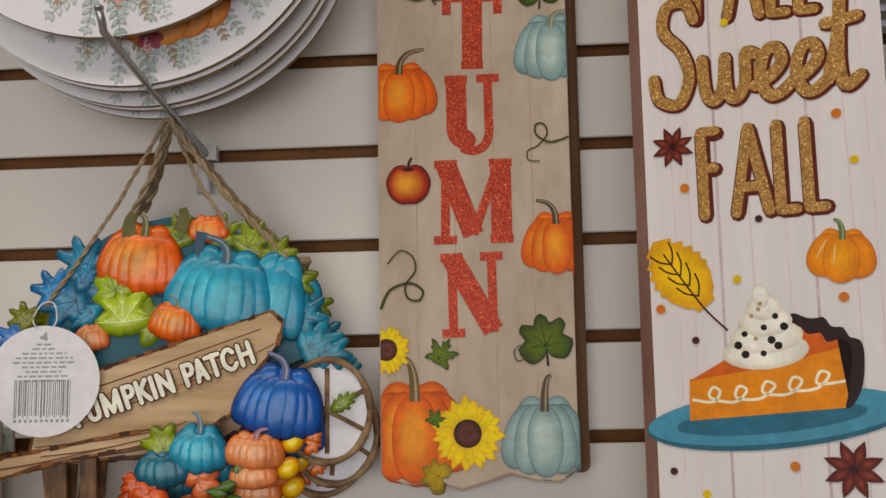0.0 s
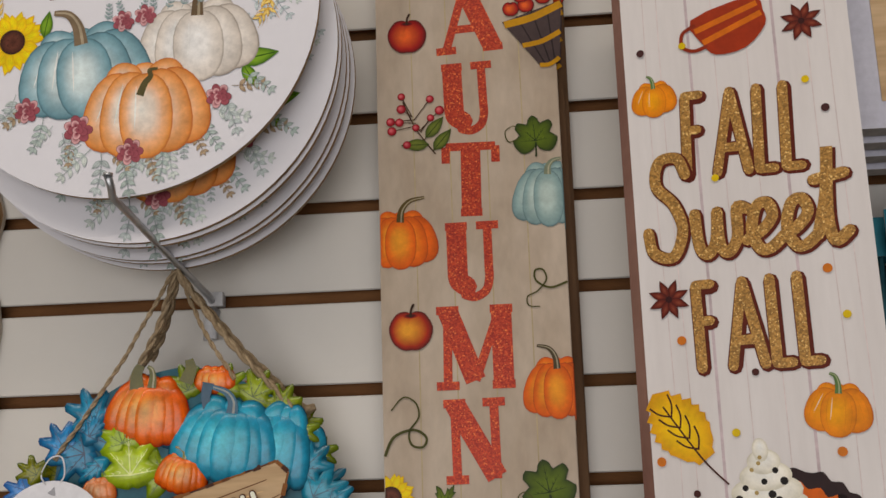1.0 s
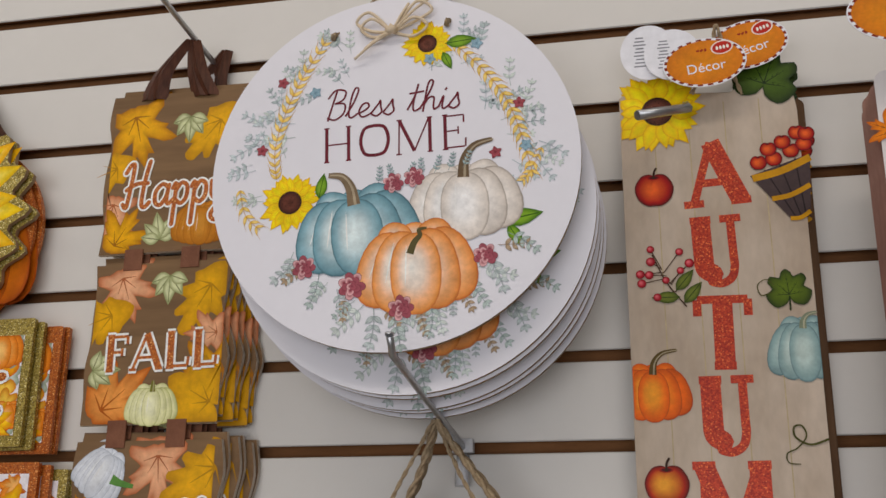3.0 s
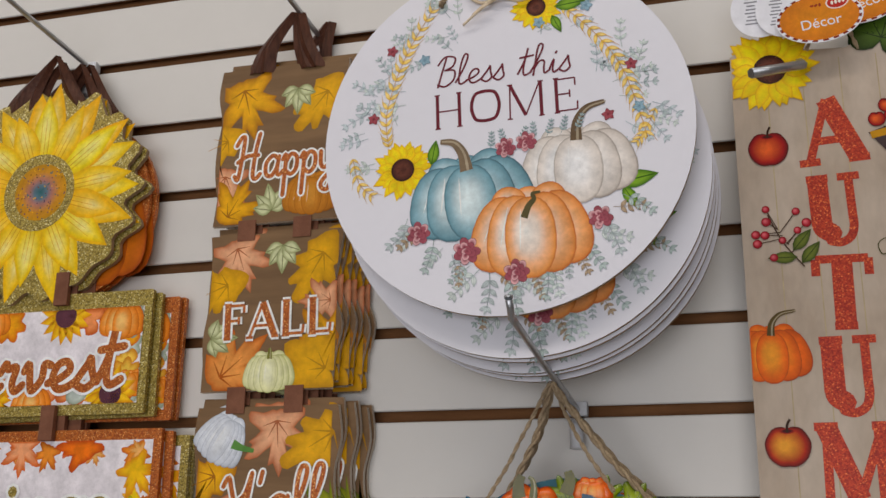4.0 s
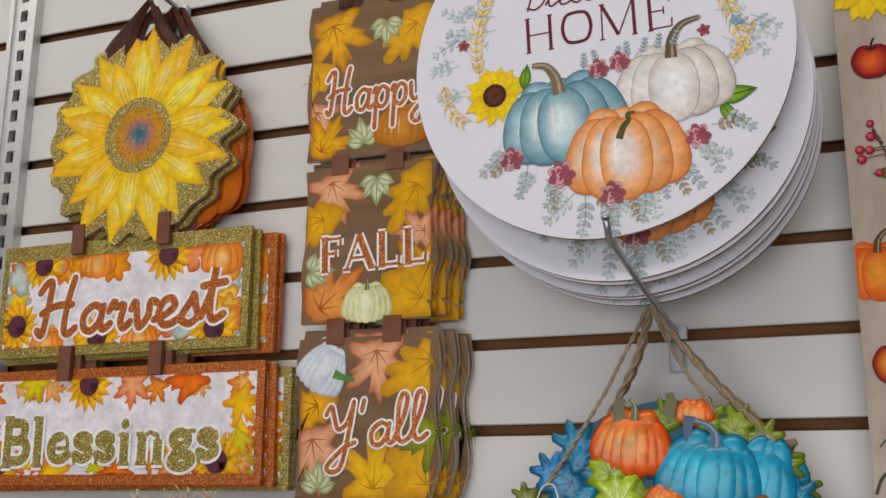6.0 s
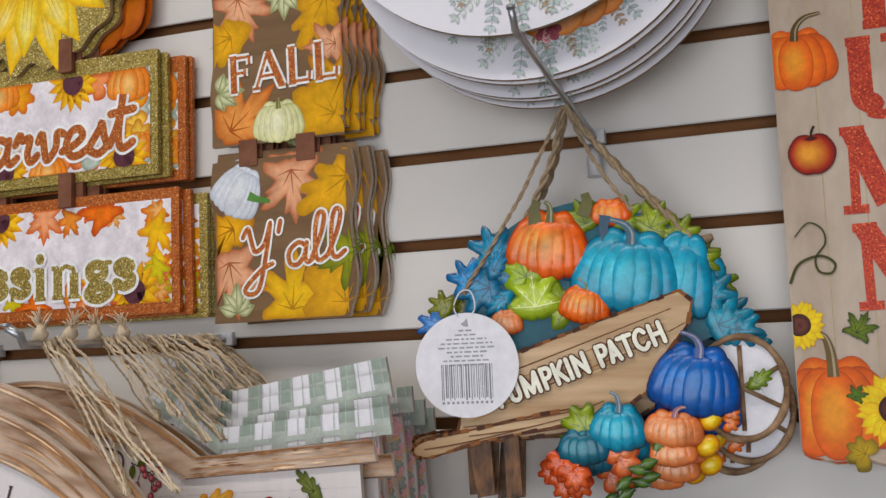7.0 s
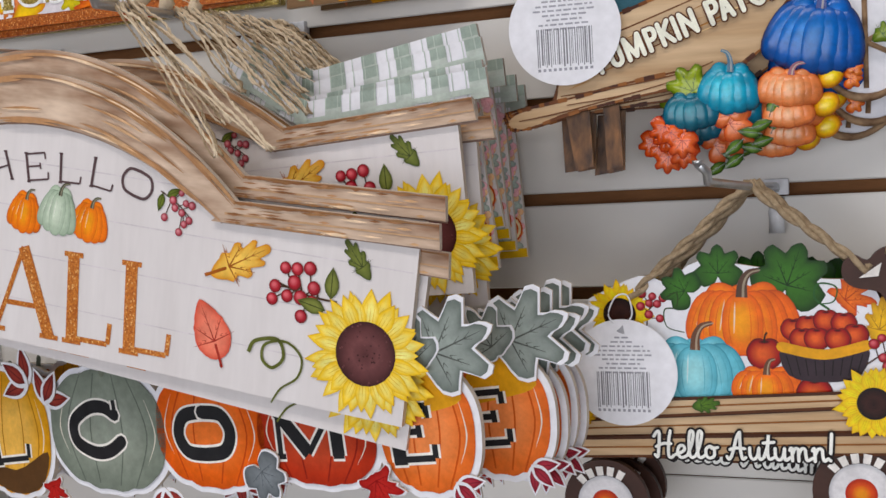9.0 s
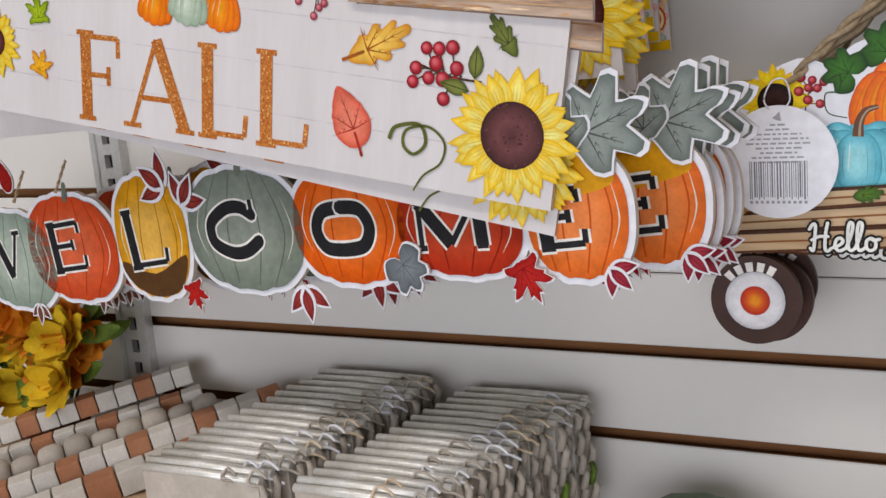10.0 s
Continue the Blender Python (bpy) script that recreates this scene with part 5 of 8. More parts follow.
part("knot", tube([(B[0] - 0.004, -0.003, B[1]), (B[0], -0.006, B[1] + 0.0005), (B[0] + 0.004, -0.003, B[1])], 0.0042, 8, lambda t: 0.6 + 1.6 * t * (1 - t)), RAFFIA, bow)
hanger = thing("twine_hanger", (PL[0], PL[1], PL[2]), "thin jute twine hanger of the round signs", "twine")
E1, E2 = (-0.0504, 0.1188), (0.0461, 0.1218)
for i, q in enumerate((E1, E2)):
    part("strand", rope([(q[0], -0.002, q[1]), (q[0] * 0.5 + 0.004, 0.03, q[1] + 0.055), (0.012, 0.07, 0.235)], 0.0014, seed=i), TWINE, hanger)
    part("knot", tube([(q[0] - 0.001, -0.002, q[1] - 0.002), (q[0], -0.005, q[1]), (q[0] + 0.001, -0.002, q[1] + 0.002)], 0.0024, 8), TWINE, hanger)
hook((-0.262, 1.9572), (-0.268, -0.17, 1.965), (0, -0.008, 0.012), "zinc display hook for the round signs")

# ---- three linked HAPPY FALL Y'ALL boards ----
HF = (-0.516, -0.04, 1.6)


def wavy_board(x0, x1, z0, z1, seed, amp=0.004):
    rnd = random.Random(seed)
    out = [(x0, z0), (x0 + (x1 - x0) * 0.5, z0 + 0.0005)]
    n = 5
    right = [(x1 + rnd.uniform(-amp, amp) + amp * math.sin(2.2 * i + seed), z0 + (z1 - z0) * i / n) for i in range(n + 1)]
    left = [(x0 + rnd.uniform(-amp, amp) * 0.7, z1 - (z1 - z0) * (i + 1) / (n + 1)) for i in range(n)]
    r = [tuple(p) for p in smooth(right, 4, False)]
    l = [tuple(p) for p in smooth([(x0, z1)] + left, 4, False)]
    return out + r + l


def happy_fall_sign(place):
    s = thing("linked_board_sign", place, "three brown autumn-leaf boards linked by straps reading Happy FALL Y'all", "sign", "linked fall signs")
    spans = ((0.078, 0.238), (-0.079, 0.068), (-0.236, -0.093))
    for i, (a, b) in enumerate(spans):
        part("board", board(wavy_board(-0.066, 0.066, a, b, i + 3), 0.005, None), [BROWNWOOD, PALE_EDGE], s)
        if i < 2:
            for x in (-0.030, 0.026):
                part("strap", box(x - 0.009, x + 0.009, -0.0012, 0.001, spans[i + 1][1] - 0.006, a + 0.004, 0.0004), STRAP, s)
    Y, YD, PK, GN = ("a8700c", "e2ad22"), ("b98a1a", "dba93a"), ("b06a48", "dfae8c"), ("8a8f5a", "c5c79a")

    def lf(p, r, rot, kind, c, vein=None, sy=1.0):
        lo, hi = [q for q in spans if q[0] - 0.012 < p[1] < q[1] + 0.012][0]
        leaf(s, p, r * 1.5, rot, kind, c[0], c[1], vein, sy=sy, clip=(-0.063, 0.063, lo + 0.001, hi - 0.001))

    e = 0.0625
    for p, r, rot, kind, c in (
        ((-0.0405, 0.2108), 0.034, -75, MAPLE, Y), ((-0.0598, 0.1623), 0.028, 200, OAK, YD), ((-0.0567, 0.1238), 0.026, -100, MAPLE, PK), ((-0.0492, 0.0902), 0.026, 60, MAPLE, Y), ((0.0431, 0.2025), 0.030, 230, OAK, YD),
        ((-0.0368, 0.0509), 0.028, -70, MAPLE, PK), ((-0.0500, 0.0187), 0.030, 200, OAK, YD), ((0.0462, 0.0414), 0.032, 240, OAK, YD), ((0.0541, 0.0008), 0.020, 180, MAPLE, PK), ((0.0612, -0.0335), 0.030, 190, MAPLE, Y), ((-0.0434, -0.0622), 0.036, 40, MAPLE, ("b3622e", "dd9a5a")), ((0.0508, -0.0586), 0.028, 150, VINE, YD),
        ((0.0117, -0.1105), 0.030, -85, MAPLE, PK), ((0.0606, -0.1190), 0.034, 210, OAK, YD), ((-0.0500, -0.1549), 0.030, 200, OAK, Y), ((-0.0496, -0.1879), 0.032, -80, MAPLE, PK), ((0.0106, -0.2223), 0.032, 85, MAPLE, ("c08a0a", "ecbc18")), ((0.0597, -0.2191), 0.030, 100, VINE, YD), ((0.0705, -0.1809), 0.026, 200, MAPLE, ("5f6a18", "93962e")),
    ):
        lf(p, r, rot, kind, c)
    for p, rot in (((0.0153, 0.2122), -90), ((-0.0062, 0.0901), 100), ((0.0081, 0.0554), -90), ((-0.0594, -0.0296), 0), ((-0.0435, -0.2281), 90)):
        k = Ink(s, "pale_leaf_print")
        for a in (-70, -35, 0, 35, 70):
            blade(k, p, 0.028 * (1 - abs(a) / 220), 0.0125, rot + a, "8f9468", "c9cca6")
        k.done()
    pumpkin(s, (0.0336, 0.1047), 0.058, 0.045, "8a5420", "b87a34", "c99248", lobes=7, stem_len=0)
    pumpkin(s, (0.0006, -0.0615), 0.050, 0.040, "8a9038", "d9d8ac", "e8e6c8", stem="7a7a3a", lobes=7, stem_len=0.12, stem_bend=0.0)
    pumpkin(s, (-0.0400, -0.1196), 0.048, 0.050, "8f98a4", "cfd3da", "e0e3e8", stem="6f8a4a", lobes=7, stem_len=0.0, rot=-30)
    k = Ink(s, "stem_print")
    k.stroke([(-0.0303, -0.1254), (-0.0218, -0.1290), (-0.0094, -0.1319)], 0.004, ink_colour("5f8a4a"), lambda t: 2.2 - 1.4 * t)
    k.done()
    for text, a, b, h, w, sl in (
        ("$Happy", (-0.0482, 0.1223), (0.0576, 0.1247), 0.0457, 0.0036, 0.06),
        ("$Y'all", (-0.0382, -0.1959), (0.0600, -0.1853), 0.0414, 0.0036, 0.12),
    ):
        spell(s, "letter_outline", text, a, b, h, w, w, 0, PRINT, "f2e9e4", slant=sl, bold=0.0042)
        spell(s, "letter", text, a, b, h, w * 1.15, w * 1.15, 0, G_COPPER, slant=sl, label="copper glitter letter")
    a, b, h = (-0.0494, -0.0312), (0.0600, -0.0288), 0.0320
    spell(s, "letter_outline", "FALL", a, b, h, 0.0062, 0.0026, 0.12, PRINT, "f2e9e4", bold=0.0042)
    spell(s, "letter", "FALL", a, b, h, 0.0062, 0.0026, 0.11, G_COPPER, label="copper glitter letter")
    return s


def ribbon_loop(s, feet):
    """Gathered brown ribbon from a linked sign up to its hook."""
    top = (0.007, 0.031, 0.292)
    for i, x in enumerate(feet):
        P = smooth([(x, -0.002, 0.232), (x * 0.66, -0.004 - 0.003 * (i % 2), 0.258), (0.009 + x * 0.10, -0.004, top[2])], 6, False)
        bm = bmesh.new()
        rows = [(bm.verts.new((p[0] - 0.0105 + 0.006 * j / 18, p[1] + 0.004, p[2])), bm.verts.new((p[0], p[1] - 0.002, p[2])), bm.verts.new((p[0] + 0.0105 - 0.006 * j / 18, p[1] + 0.003, p[2]))) for j, p in enumerate(P)]
        for q, r in zip(rows, rows[1:]):
            bm.faces.new((q[0], q[1], r[1], r[0]))
            bm.faces.new((q[1], q[2], r[2], r[1]))
        part("ribbon", bm, RIBBON, s, "brown ribbon")


happy = happy_fall_sign(HF)
for i in range(1, 6):
    rear = copy_thing(happy, pose(HF[0] + 0.0040 * i - 0.001 * (i % 2), HF[1] + 0.0068 * i, HF[2] + (0.008, 0.003, 0.006, 0.0, 0.004)[i - 1], 0, (0.8, -0.6, 0.4, -0.3, 0.5)[i - 1], 0))
ribbon_loop(happy, (-0.031, -0.021, 0.024, 0.033))
ribbon_loop(rear, (-0.022, 0.008))
hook((-0.497, 1.881), (-0.520, -0.16, 1.922), (0, -0.008, 0.012), "zinc display hook above the linked boards")

# ---- sunflower over HARVEST BLESSINGS boards ----
SF = (-0.78, -0.04, 1.73)
HV, BL = (-0.012, 0.005, -0.166), (-0.013, 0.005, -0.296)


def sunflower_outline(r, n=18, deep=0.095):
    return [(r * (1 + deep * math.cos(n * a) * (0.6 + 0.4 * math.cos(3 * a))) * math.cos(a), r * (1 + deep * math.cos(n * a) * (0.6 + 0.4 * math.sin(2 * a))) * math.sin(a)) for a in (2 * math.pi * k / 128 for k in range(128))]


def lined_board(s, name, x0, x1, z0, z1, y, rim, edge):
    p = part(name, board(rounded_rect(x0, x1, z0, z1, 0.0015, 2), 0.005, None, y), [rim, edge], s)
    return p


def harvest_sign(place, head="sunflower", rims=None):
    rims = rims or (G_GREENGOLD, G_COPPER)
    s = thing("linked_board_sign", place, "sunflower board over gold-edged Harvest and copper-edged Blessings boards", "sign", "harvest signs")
    if head == "sunflower":
        part("flower_board", board(sunflower_outline(0.110), 0.005, None), [G_GREENGOLD, BOARD_EDGE], s, "gold glitter flower-shaped board")
        k = Ink(s, "petals_print", PRINT_SOFT, "yellow painted petals")
        rnd = random.Random(12)
        for row, (ln, wd, n, r0) in enumerate(((0.095, 0.033, 18, 0.026), (0.082, 0.031, 14, 0.026))):
            for i in range(n):
                a = 360 * i / n + 11 * row + rnd.uniform(-5, 5)
                foot = turn((r0, 0), a)
                L = ln * rnd.uniform(0.80, 1.0)
                col = blend(ink_colour("eeb00c"), ink_colour("fbd022"), rnd.random())
                k.rings(lens(foot, L, wd, a), turn((L * 0.6, 0), a, foot), [(1, blend(col, ink_colour("d09408"), 0.4), 0), (0.8, col, 0), (0.45, blend(col, ink_colour("fdeb90"), 0.1 + 0.4 * rnd.random()), 0), (0, blend(col, ink_colour("fdf0b0"), 0.6), 0)])
                for side in (-0.004, 0.0, 0.0045):
                    k.stroke([turn((0, side), a, foot), turn((L * rnd.uniform(0.55, 0.8), side * 1.2), a, foot)], 0.0011, blend(col, ink_colour("c07c08"), 0.6), lambda t: 1 - 0.7 * t, False)
        k.done()
        LAYERS[s.name] += 0.0003
        k = Ink(s, "flower_centre", G_GREENGOLD, "gold glitter ring")
        k.rings(oval((0, 0), 0.041, 0.041, 0, 30), (0, 0), [(1, (0, 0, 0), 0), (0.5, (0, 0, 0), 0), (0, (0, 0, 0), 0)])
        k.done()
        k = Ink(s, "seed_head_print", PRINT_SOFT, "orange and purple seed head")
        k.rings(oval((0.002, 0), 0.030, 0.030, 0, 30), (0.002, 0), [(1, ink_colour("b98a1c"), 0), (0.72, ink_colour("c08a3a"), 0), (0.45, ink_colour("a8766a"), 0), (0.25, ink_colour("5f7480"), 0), (0, ink_colour("2f6468"), 0)])
        for i in range(120):
            p = turn((0.029 * math.sqrt(rnd.random()), 0), rnd.uniform(0, 360), (0.002, 0))
            k.poly(oval(p, 0.0009, 0.0009, 0, 5), ink_colour(rnd.choice(("7a5a20", "d8a83a", "6a4a5a", "3f6a6a"))))
            k.d -= EPS * 0.95
        k.done()
    else:
        part("pumpkin_board", board(oval((0, -0.012), 0.098, 0.098, 0, 48), 0.005, None), [G_COPPER, G_COPPER], s, "copper glitter pumpkin-shaped board")
        pumpkin(s, (0, -0.012), 0.188, 0.186, "8a3c0a", "c8741a", "e0973a", lobes=7, stem_len=0)
    # boards
    for name, o, hw, hh, rim in (("harvest_board", HV, 0.150, 0.059, rims[0]), ("blessings_board", BL, 0.1725, 0.057, rims[1])):
        lined_board(s, name, o[0] - hw, o[0] + hw, o[2] - hh, o[2] + hh, o[1], rim, rim)
        k = Ink(s, name + "_face", PRINT_SOFT)
        k.d = 0.0005 - o[1]
        x0, x1, z0, z1 = o[0] - hw + 0.008, o[0] + hw - 0.008, o[2] - hh + 0.010, o[2] + hh - (0.016 if hw < 0.16 else 0.010)
        rnd = random.Random(4)
        k.poly([(x0, z0), (x1, z0), (x1, z1), (x0, z1)], ink_colour("ddd8dc"))
        for i in range(46):
            # autumn posy crowded along the face's border, kept inside it
            u = rnd.random()
            side = i % 4
            p = ((x0 + (x1 - x0) * u, z1 - 0.010) if side == 0 else (x0 + (x1 - x0) * u, z0 + 0.010) if side == 1 else (x0 + 0.014, z0 + (z1 - z0) * u) if side == 2 else (x1 - 0.014, z0 + (z1 - z0) * u))
            q = (min(max(p[0], x0 + 0.013), x1 - 0.013), min(max(p[1], z0 + 0.010), z1 - 0.010))
            c = rnd.choice((("c86a14", "eaa23a"), ("d99a10", "f0c640"), ("b85a20", "dd9060"), ("8f9a86", "bfc8c0"), ("c07a18", "efc060")) if hw < 0.16 else (("b8621a", "dd8f44"), ("d99a10", "f0c640"), ("b9501c", "da8a5a"), ("a89a1c", "cfc040"), ("c9823a", "e6b070")))
            if hw < 0.16 and i % 3 == 0:
                k.rings(oval(q, 0.0125, 0.0095, rnd.uniform(0, 40), 14), q, [(1, ink_colour(c[0]), 0), (0.6, ink_colour(c[1]), 0), (0, ink_colour(c[1]), 0)])
            else:
                pts = [(min(max(a, x0), x1), min(max(b, z0), z1)) for a, b in polar(q, rnd.uniform(0.013, 0.022), rnd.uniform(0, 360), MAPLE if hw > 0.16 else VINE, 2)]
                k.rings(pts, q, [(1, ink_colour(c[0]), 0), (0.5, ink_colour(c[1]), 0), (0, ink_colour(c[1]), 0)])
            k.d -= EPS * 0.95
        k.d += EPS * 6
        clip = (x0, x1, z0, z1)
        for px, pz, w in ((0.40, 0.92, 0.046), (0.92, 0.86, 0.050), (0.20, 0.04, 0.044), (0.60, 0.03, 0.046), (0.97, 0.20, 0.036)) if hw < 0.16 else ():
            pumpkin(s, (x0 + (x1 - x0) * px, z0 + (z1 - z0) * pz), w, w * 0.78, "a8501a", "e08a3c", "f6c080", lobes=5, stem_len=0, ink=k, clip=clip)
        for px, pz, r, dark, light in () if hw < 0.16 else ((0.22, 0.98, 0.026, "a89a1c", "d4c43c"), (0.58, 0.95, 0.030, "c8642a", "eaa27a"), (0.78, 0.9, 0.034, "b9501c", "e07a2c"), (0.95, 0.72, 0.030, "d08a12", "efb83a"), (0.04, 0.8, 0.026, "c05a14", "e8903a"), (0.05, 0.3, 0.028, "b9501c", "e07a2c"), (0.3, 0.02, 0.030, "d08a12", "f0c040"), (0.55, 0.03, 0.028, "b9501c", "dd7a30"), (0.74, 0.05, 0.028, "c8642a", "e8a070")):
            q = (x0 + (x1 - x0) * px, z0 + (z1 - z0) * pz)
            pts = [(min(max(u, x0), x1), min(max(v, z0), z1)) for u, v in polar(q, r, 360 * px * 3, MAPLE, 2)]
            k.rings(pts, (min(max(q[0], x0 + 0.002), x1 - 0.002), min(max(q[1], z0 + 0.002), z1 - 0.002)), [(1, ink_colour(dark), 0), (0.5, ink_colour(light), 0), (0, ink_colour(light), 0)])
        for px, pz in ((0.16, 1), (0.70, 1), (0.06, 0.25), (0.42, 0.0), (0.9, 0.1)) if hw < 0.16 else ((0.42, 1), (0.88, 0.12), (0.1, 0.1)):
            c = (x0 + (x1 - x0) * px, min(max(z0 + (z1 - z0) * pz, z0 + 0.006), z1 - 0.006))
            for a in range(0, 360, 24):
                pts = [(min(max(u, x0), x1), min(max(v, z0), z1)) for u, v in lens(c, 0.029, 0.011, a)]
                k.rings(pts, pts[3], [(1, ink_colour("d08a12"), 0), (0.5, ink_colour("efb83a"), 0), (0, ink_colour("efb83a"), 0)])
                k.d -= EPS * 0.95
            k.poly([(min(max(u, x0), x1), min(max(v, z0), z1)) for u, v in oval(c, 0.0118, 0.0118, 0, 16)], ink_colour("5f3a44"))
        k.done()
    LAYERS[s.name] = -0.0038
    a, b, h = (-0.1132, -0.2039), (0.1102, -0.1996), 0.0601
    spell(s, "letter_outline", "$Harvest", a, b, h * 0.96, 0.0080, 0.0080, 0, PRINT, "f0ecf0", slant=0.06, bold=0.0052)
    spell(s, "letter", "$Harvest", a, b, h * 0.96, 0.0080, 0.0064, 0, G_COPPER, slant=0.06, label="copper glitter letter")
    a, b, h = (-0.1430, -0.3345), (0.1150, -0.3320), 0.0480
    spell(s, "letter_outline", "B#l#e#s#s#i#n#g#s", a, b, h, 0.0098, 0.0042, 0.13, PRINT, "f0ecf0", bold=0.0056)
    spell(s, "letter", "B#l#e#s#s#i#n#g#s", a, b, h, 0.0098, 0.0042, 0.13, G_GREENGOLD, label="greenish gold glitter letter")
    # straps between the boards
    for x, z0, z1 in ((-0.064, HV[2] + 0.045, -0.090), (0.040, HV[2] + 0.047, -0.086), (-0.068, BL[2] + 0.045, HV[2] - 0.050), (0.040, BL[2] + 0.047, HV[2] - 0.050)):
        part("strap", box(x - 0.0075, x + 0.0075, -0.0016, 0.0042, z0, z1, 0.0006), STRAP, s)
    # ribbon
    for i, (x, w) in enumerate(((-0.050, 0.040), (0.036, 0.026), (-0.026, 0.022))):
        P = smooth([(x, 0.004, 0.085), (x * 0.62, -0.004, 0.112), (0.006, -0.006, 0.148)], 6, False)
        bm = bmesh.new()
        rows = [(bm.verts.new((p[0] - w / 2 * (1 - 0.8 * j / 12), p[1] + 0.004, p[2])), bm.verts.new((p[0], p[1] - 0.002, p[2])), bm.verts.new((p[0] + w / 2 * (1 - 0.8 * j / 12), p[1] + 0.003, p[2]))) for j, p in enumerate(P)]
        for q, r in zip(rows, rows[1:]):
            bm.faces.new((q[0], q[1], r[1], r[0]))
            bm.faces.new((q[1], q[2], r[2], r[1]))
        part("ribbon", bm, RIBBON, s, "wide brown ribbon")
    return s


harvest = harvest_sign(SF)
pumpkin_head = harvest_sign((SF[0] + 0.020, SF[1] + 0.0150, SF[2] - 0.005), "pumpkin", (G_COPPER, G_GREENGOLD))
tagged(pumpkin_head, "pumpkin board over copper-edged boards behind the sunflower sign")
copy_thing(harvest, pose(SF[0] + 0.004, SF[1] + 0.0075, SF[2] - 0.004, 0, -0.8, 0))
copy_thing(pumpkin_head, pose(SF[0] + 0.024, SF[1] + 0.0220, SF[2] - 0.003, 0, 0.6, 0))
copy_thing(pumpkin_head, pose(SF[0] + 0.018, SF[1] + 0.029, SF[2] - 0.001, 0, 1.0, 0))
hook((-0.764, 1.881), (-0.800, -0.165, 1.925), (0, -0.008, 0.012), "zinc display hook above the sunflower sign")

# ---- embossed PUMPKIN PATCH wheelbarrow sign ----
PP = (-0.24, -0.06, 1.33)


def plank_shape(s, name, pts, mat=None, thick=0.004, y=0.0, label="", burnt=False):
    ob = part(name, board(pts, thick, None, y), [mat or LIGHTWOOD, BOARD_EDGE], s, label)
    if burnt:
        k = Ink(s, "burnt_edge", PRINT)
        k.d = 0.0003 - y
        rnd = random.Random(len(pts))
        for a, b in zip(pts, pts[1:] + pts[:1]):
            A, B = Vector(a), Vector(b)
            n = max(2, int((B - A).length / 0.006))
            for i in range(n):
                k.stroke([tuple(A.lerp(B, i / n)), tuple(A.lerp(B, (i + 1) / n))], rnd.uniform(0.0012, 0.0036), ink_colour(rnd.choice(("4a2810", "6a4020", "8a5a30"))), None, False, False)
                k.d -= EPS * 0.9
        k.done()
    return ob


def ring_bm(at, r0, r1, y0, y1, n=36):
    bm = bmesh.new()
    rows = []
    for r, y in ((r0, y1), (r0, y0), (r1, y0), (r1, y1)):
        rows.append([bm.verts.new((at[0] + r * math.cos(2 * math.pi * k / n), y, at[1] + r * math.sin(2 * math.pi * k / n))) for k in range(n)])
    for i in range(4):
        a, b = rows[i], rows[(i + 1) % 4]
        for k in range(n):
            bm.faces.new((a[k], a[(k + 1) % n], b[(k + 1) % n], b[k]))
    bmesh.ops.recalc_face_normals(bm, faces=bm.faces[:])
    return bm


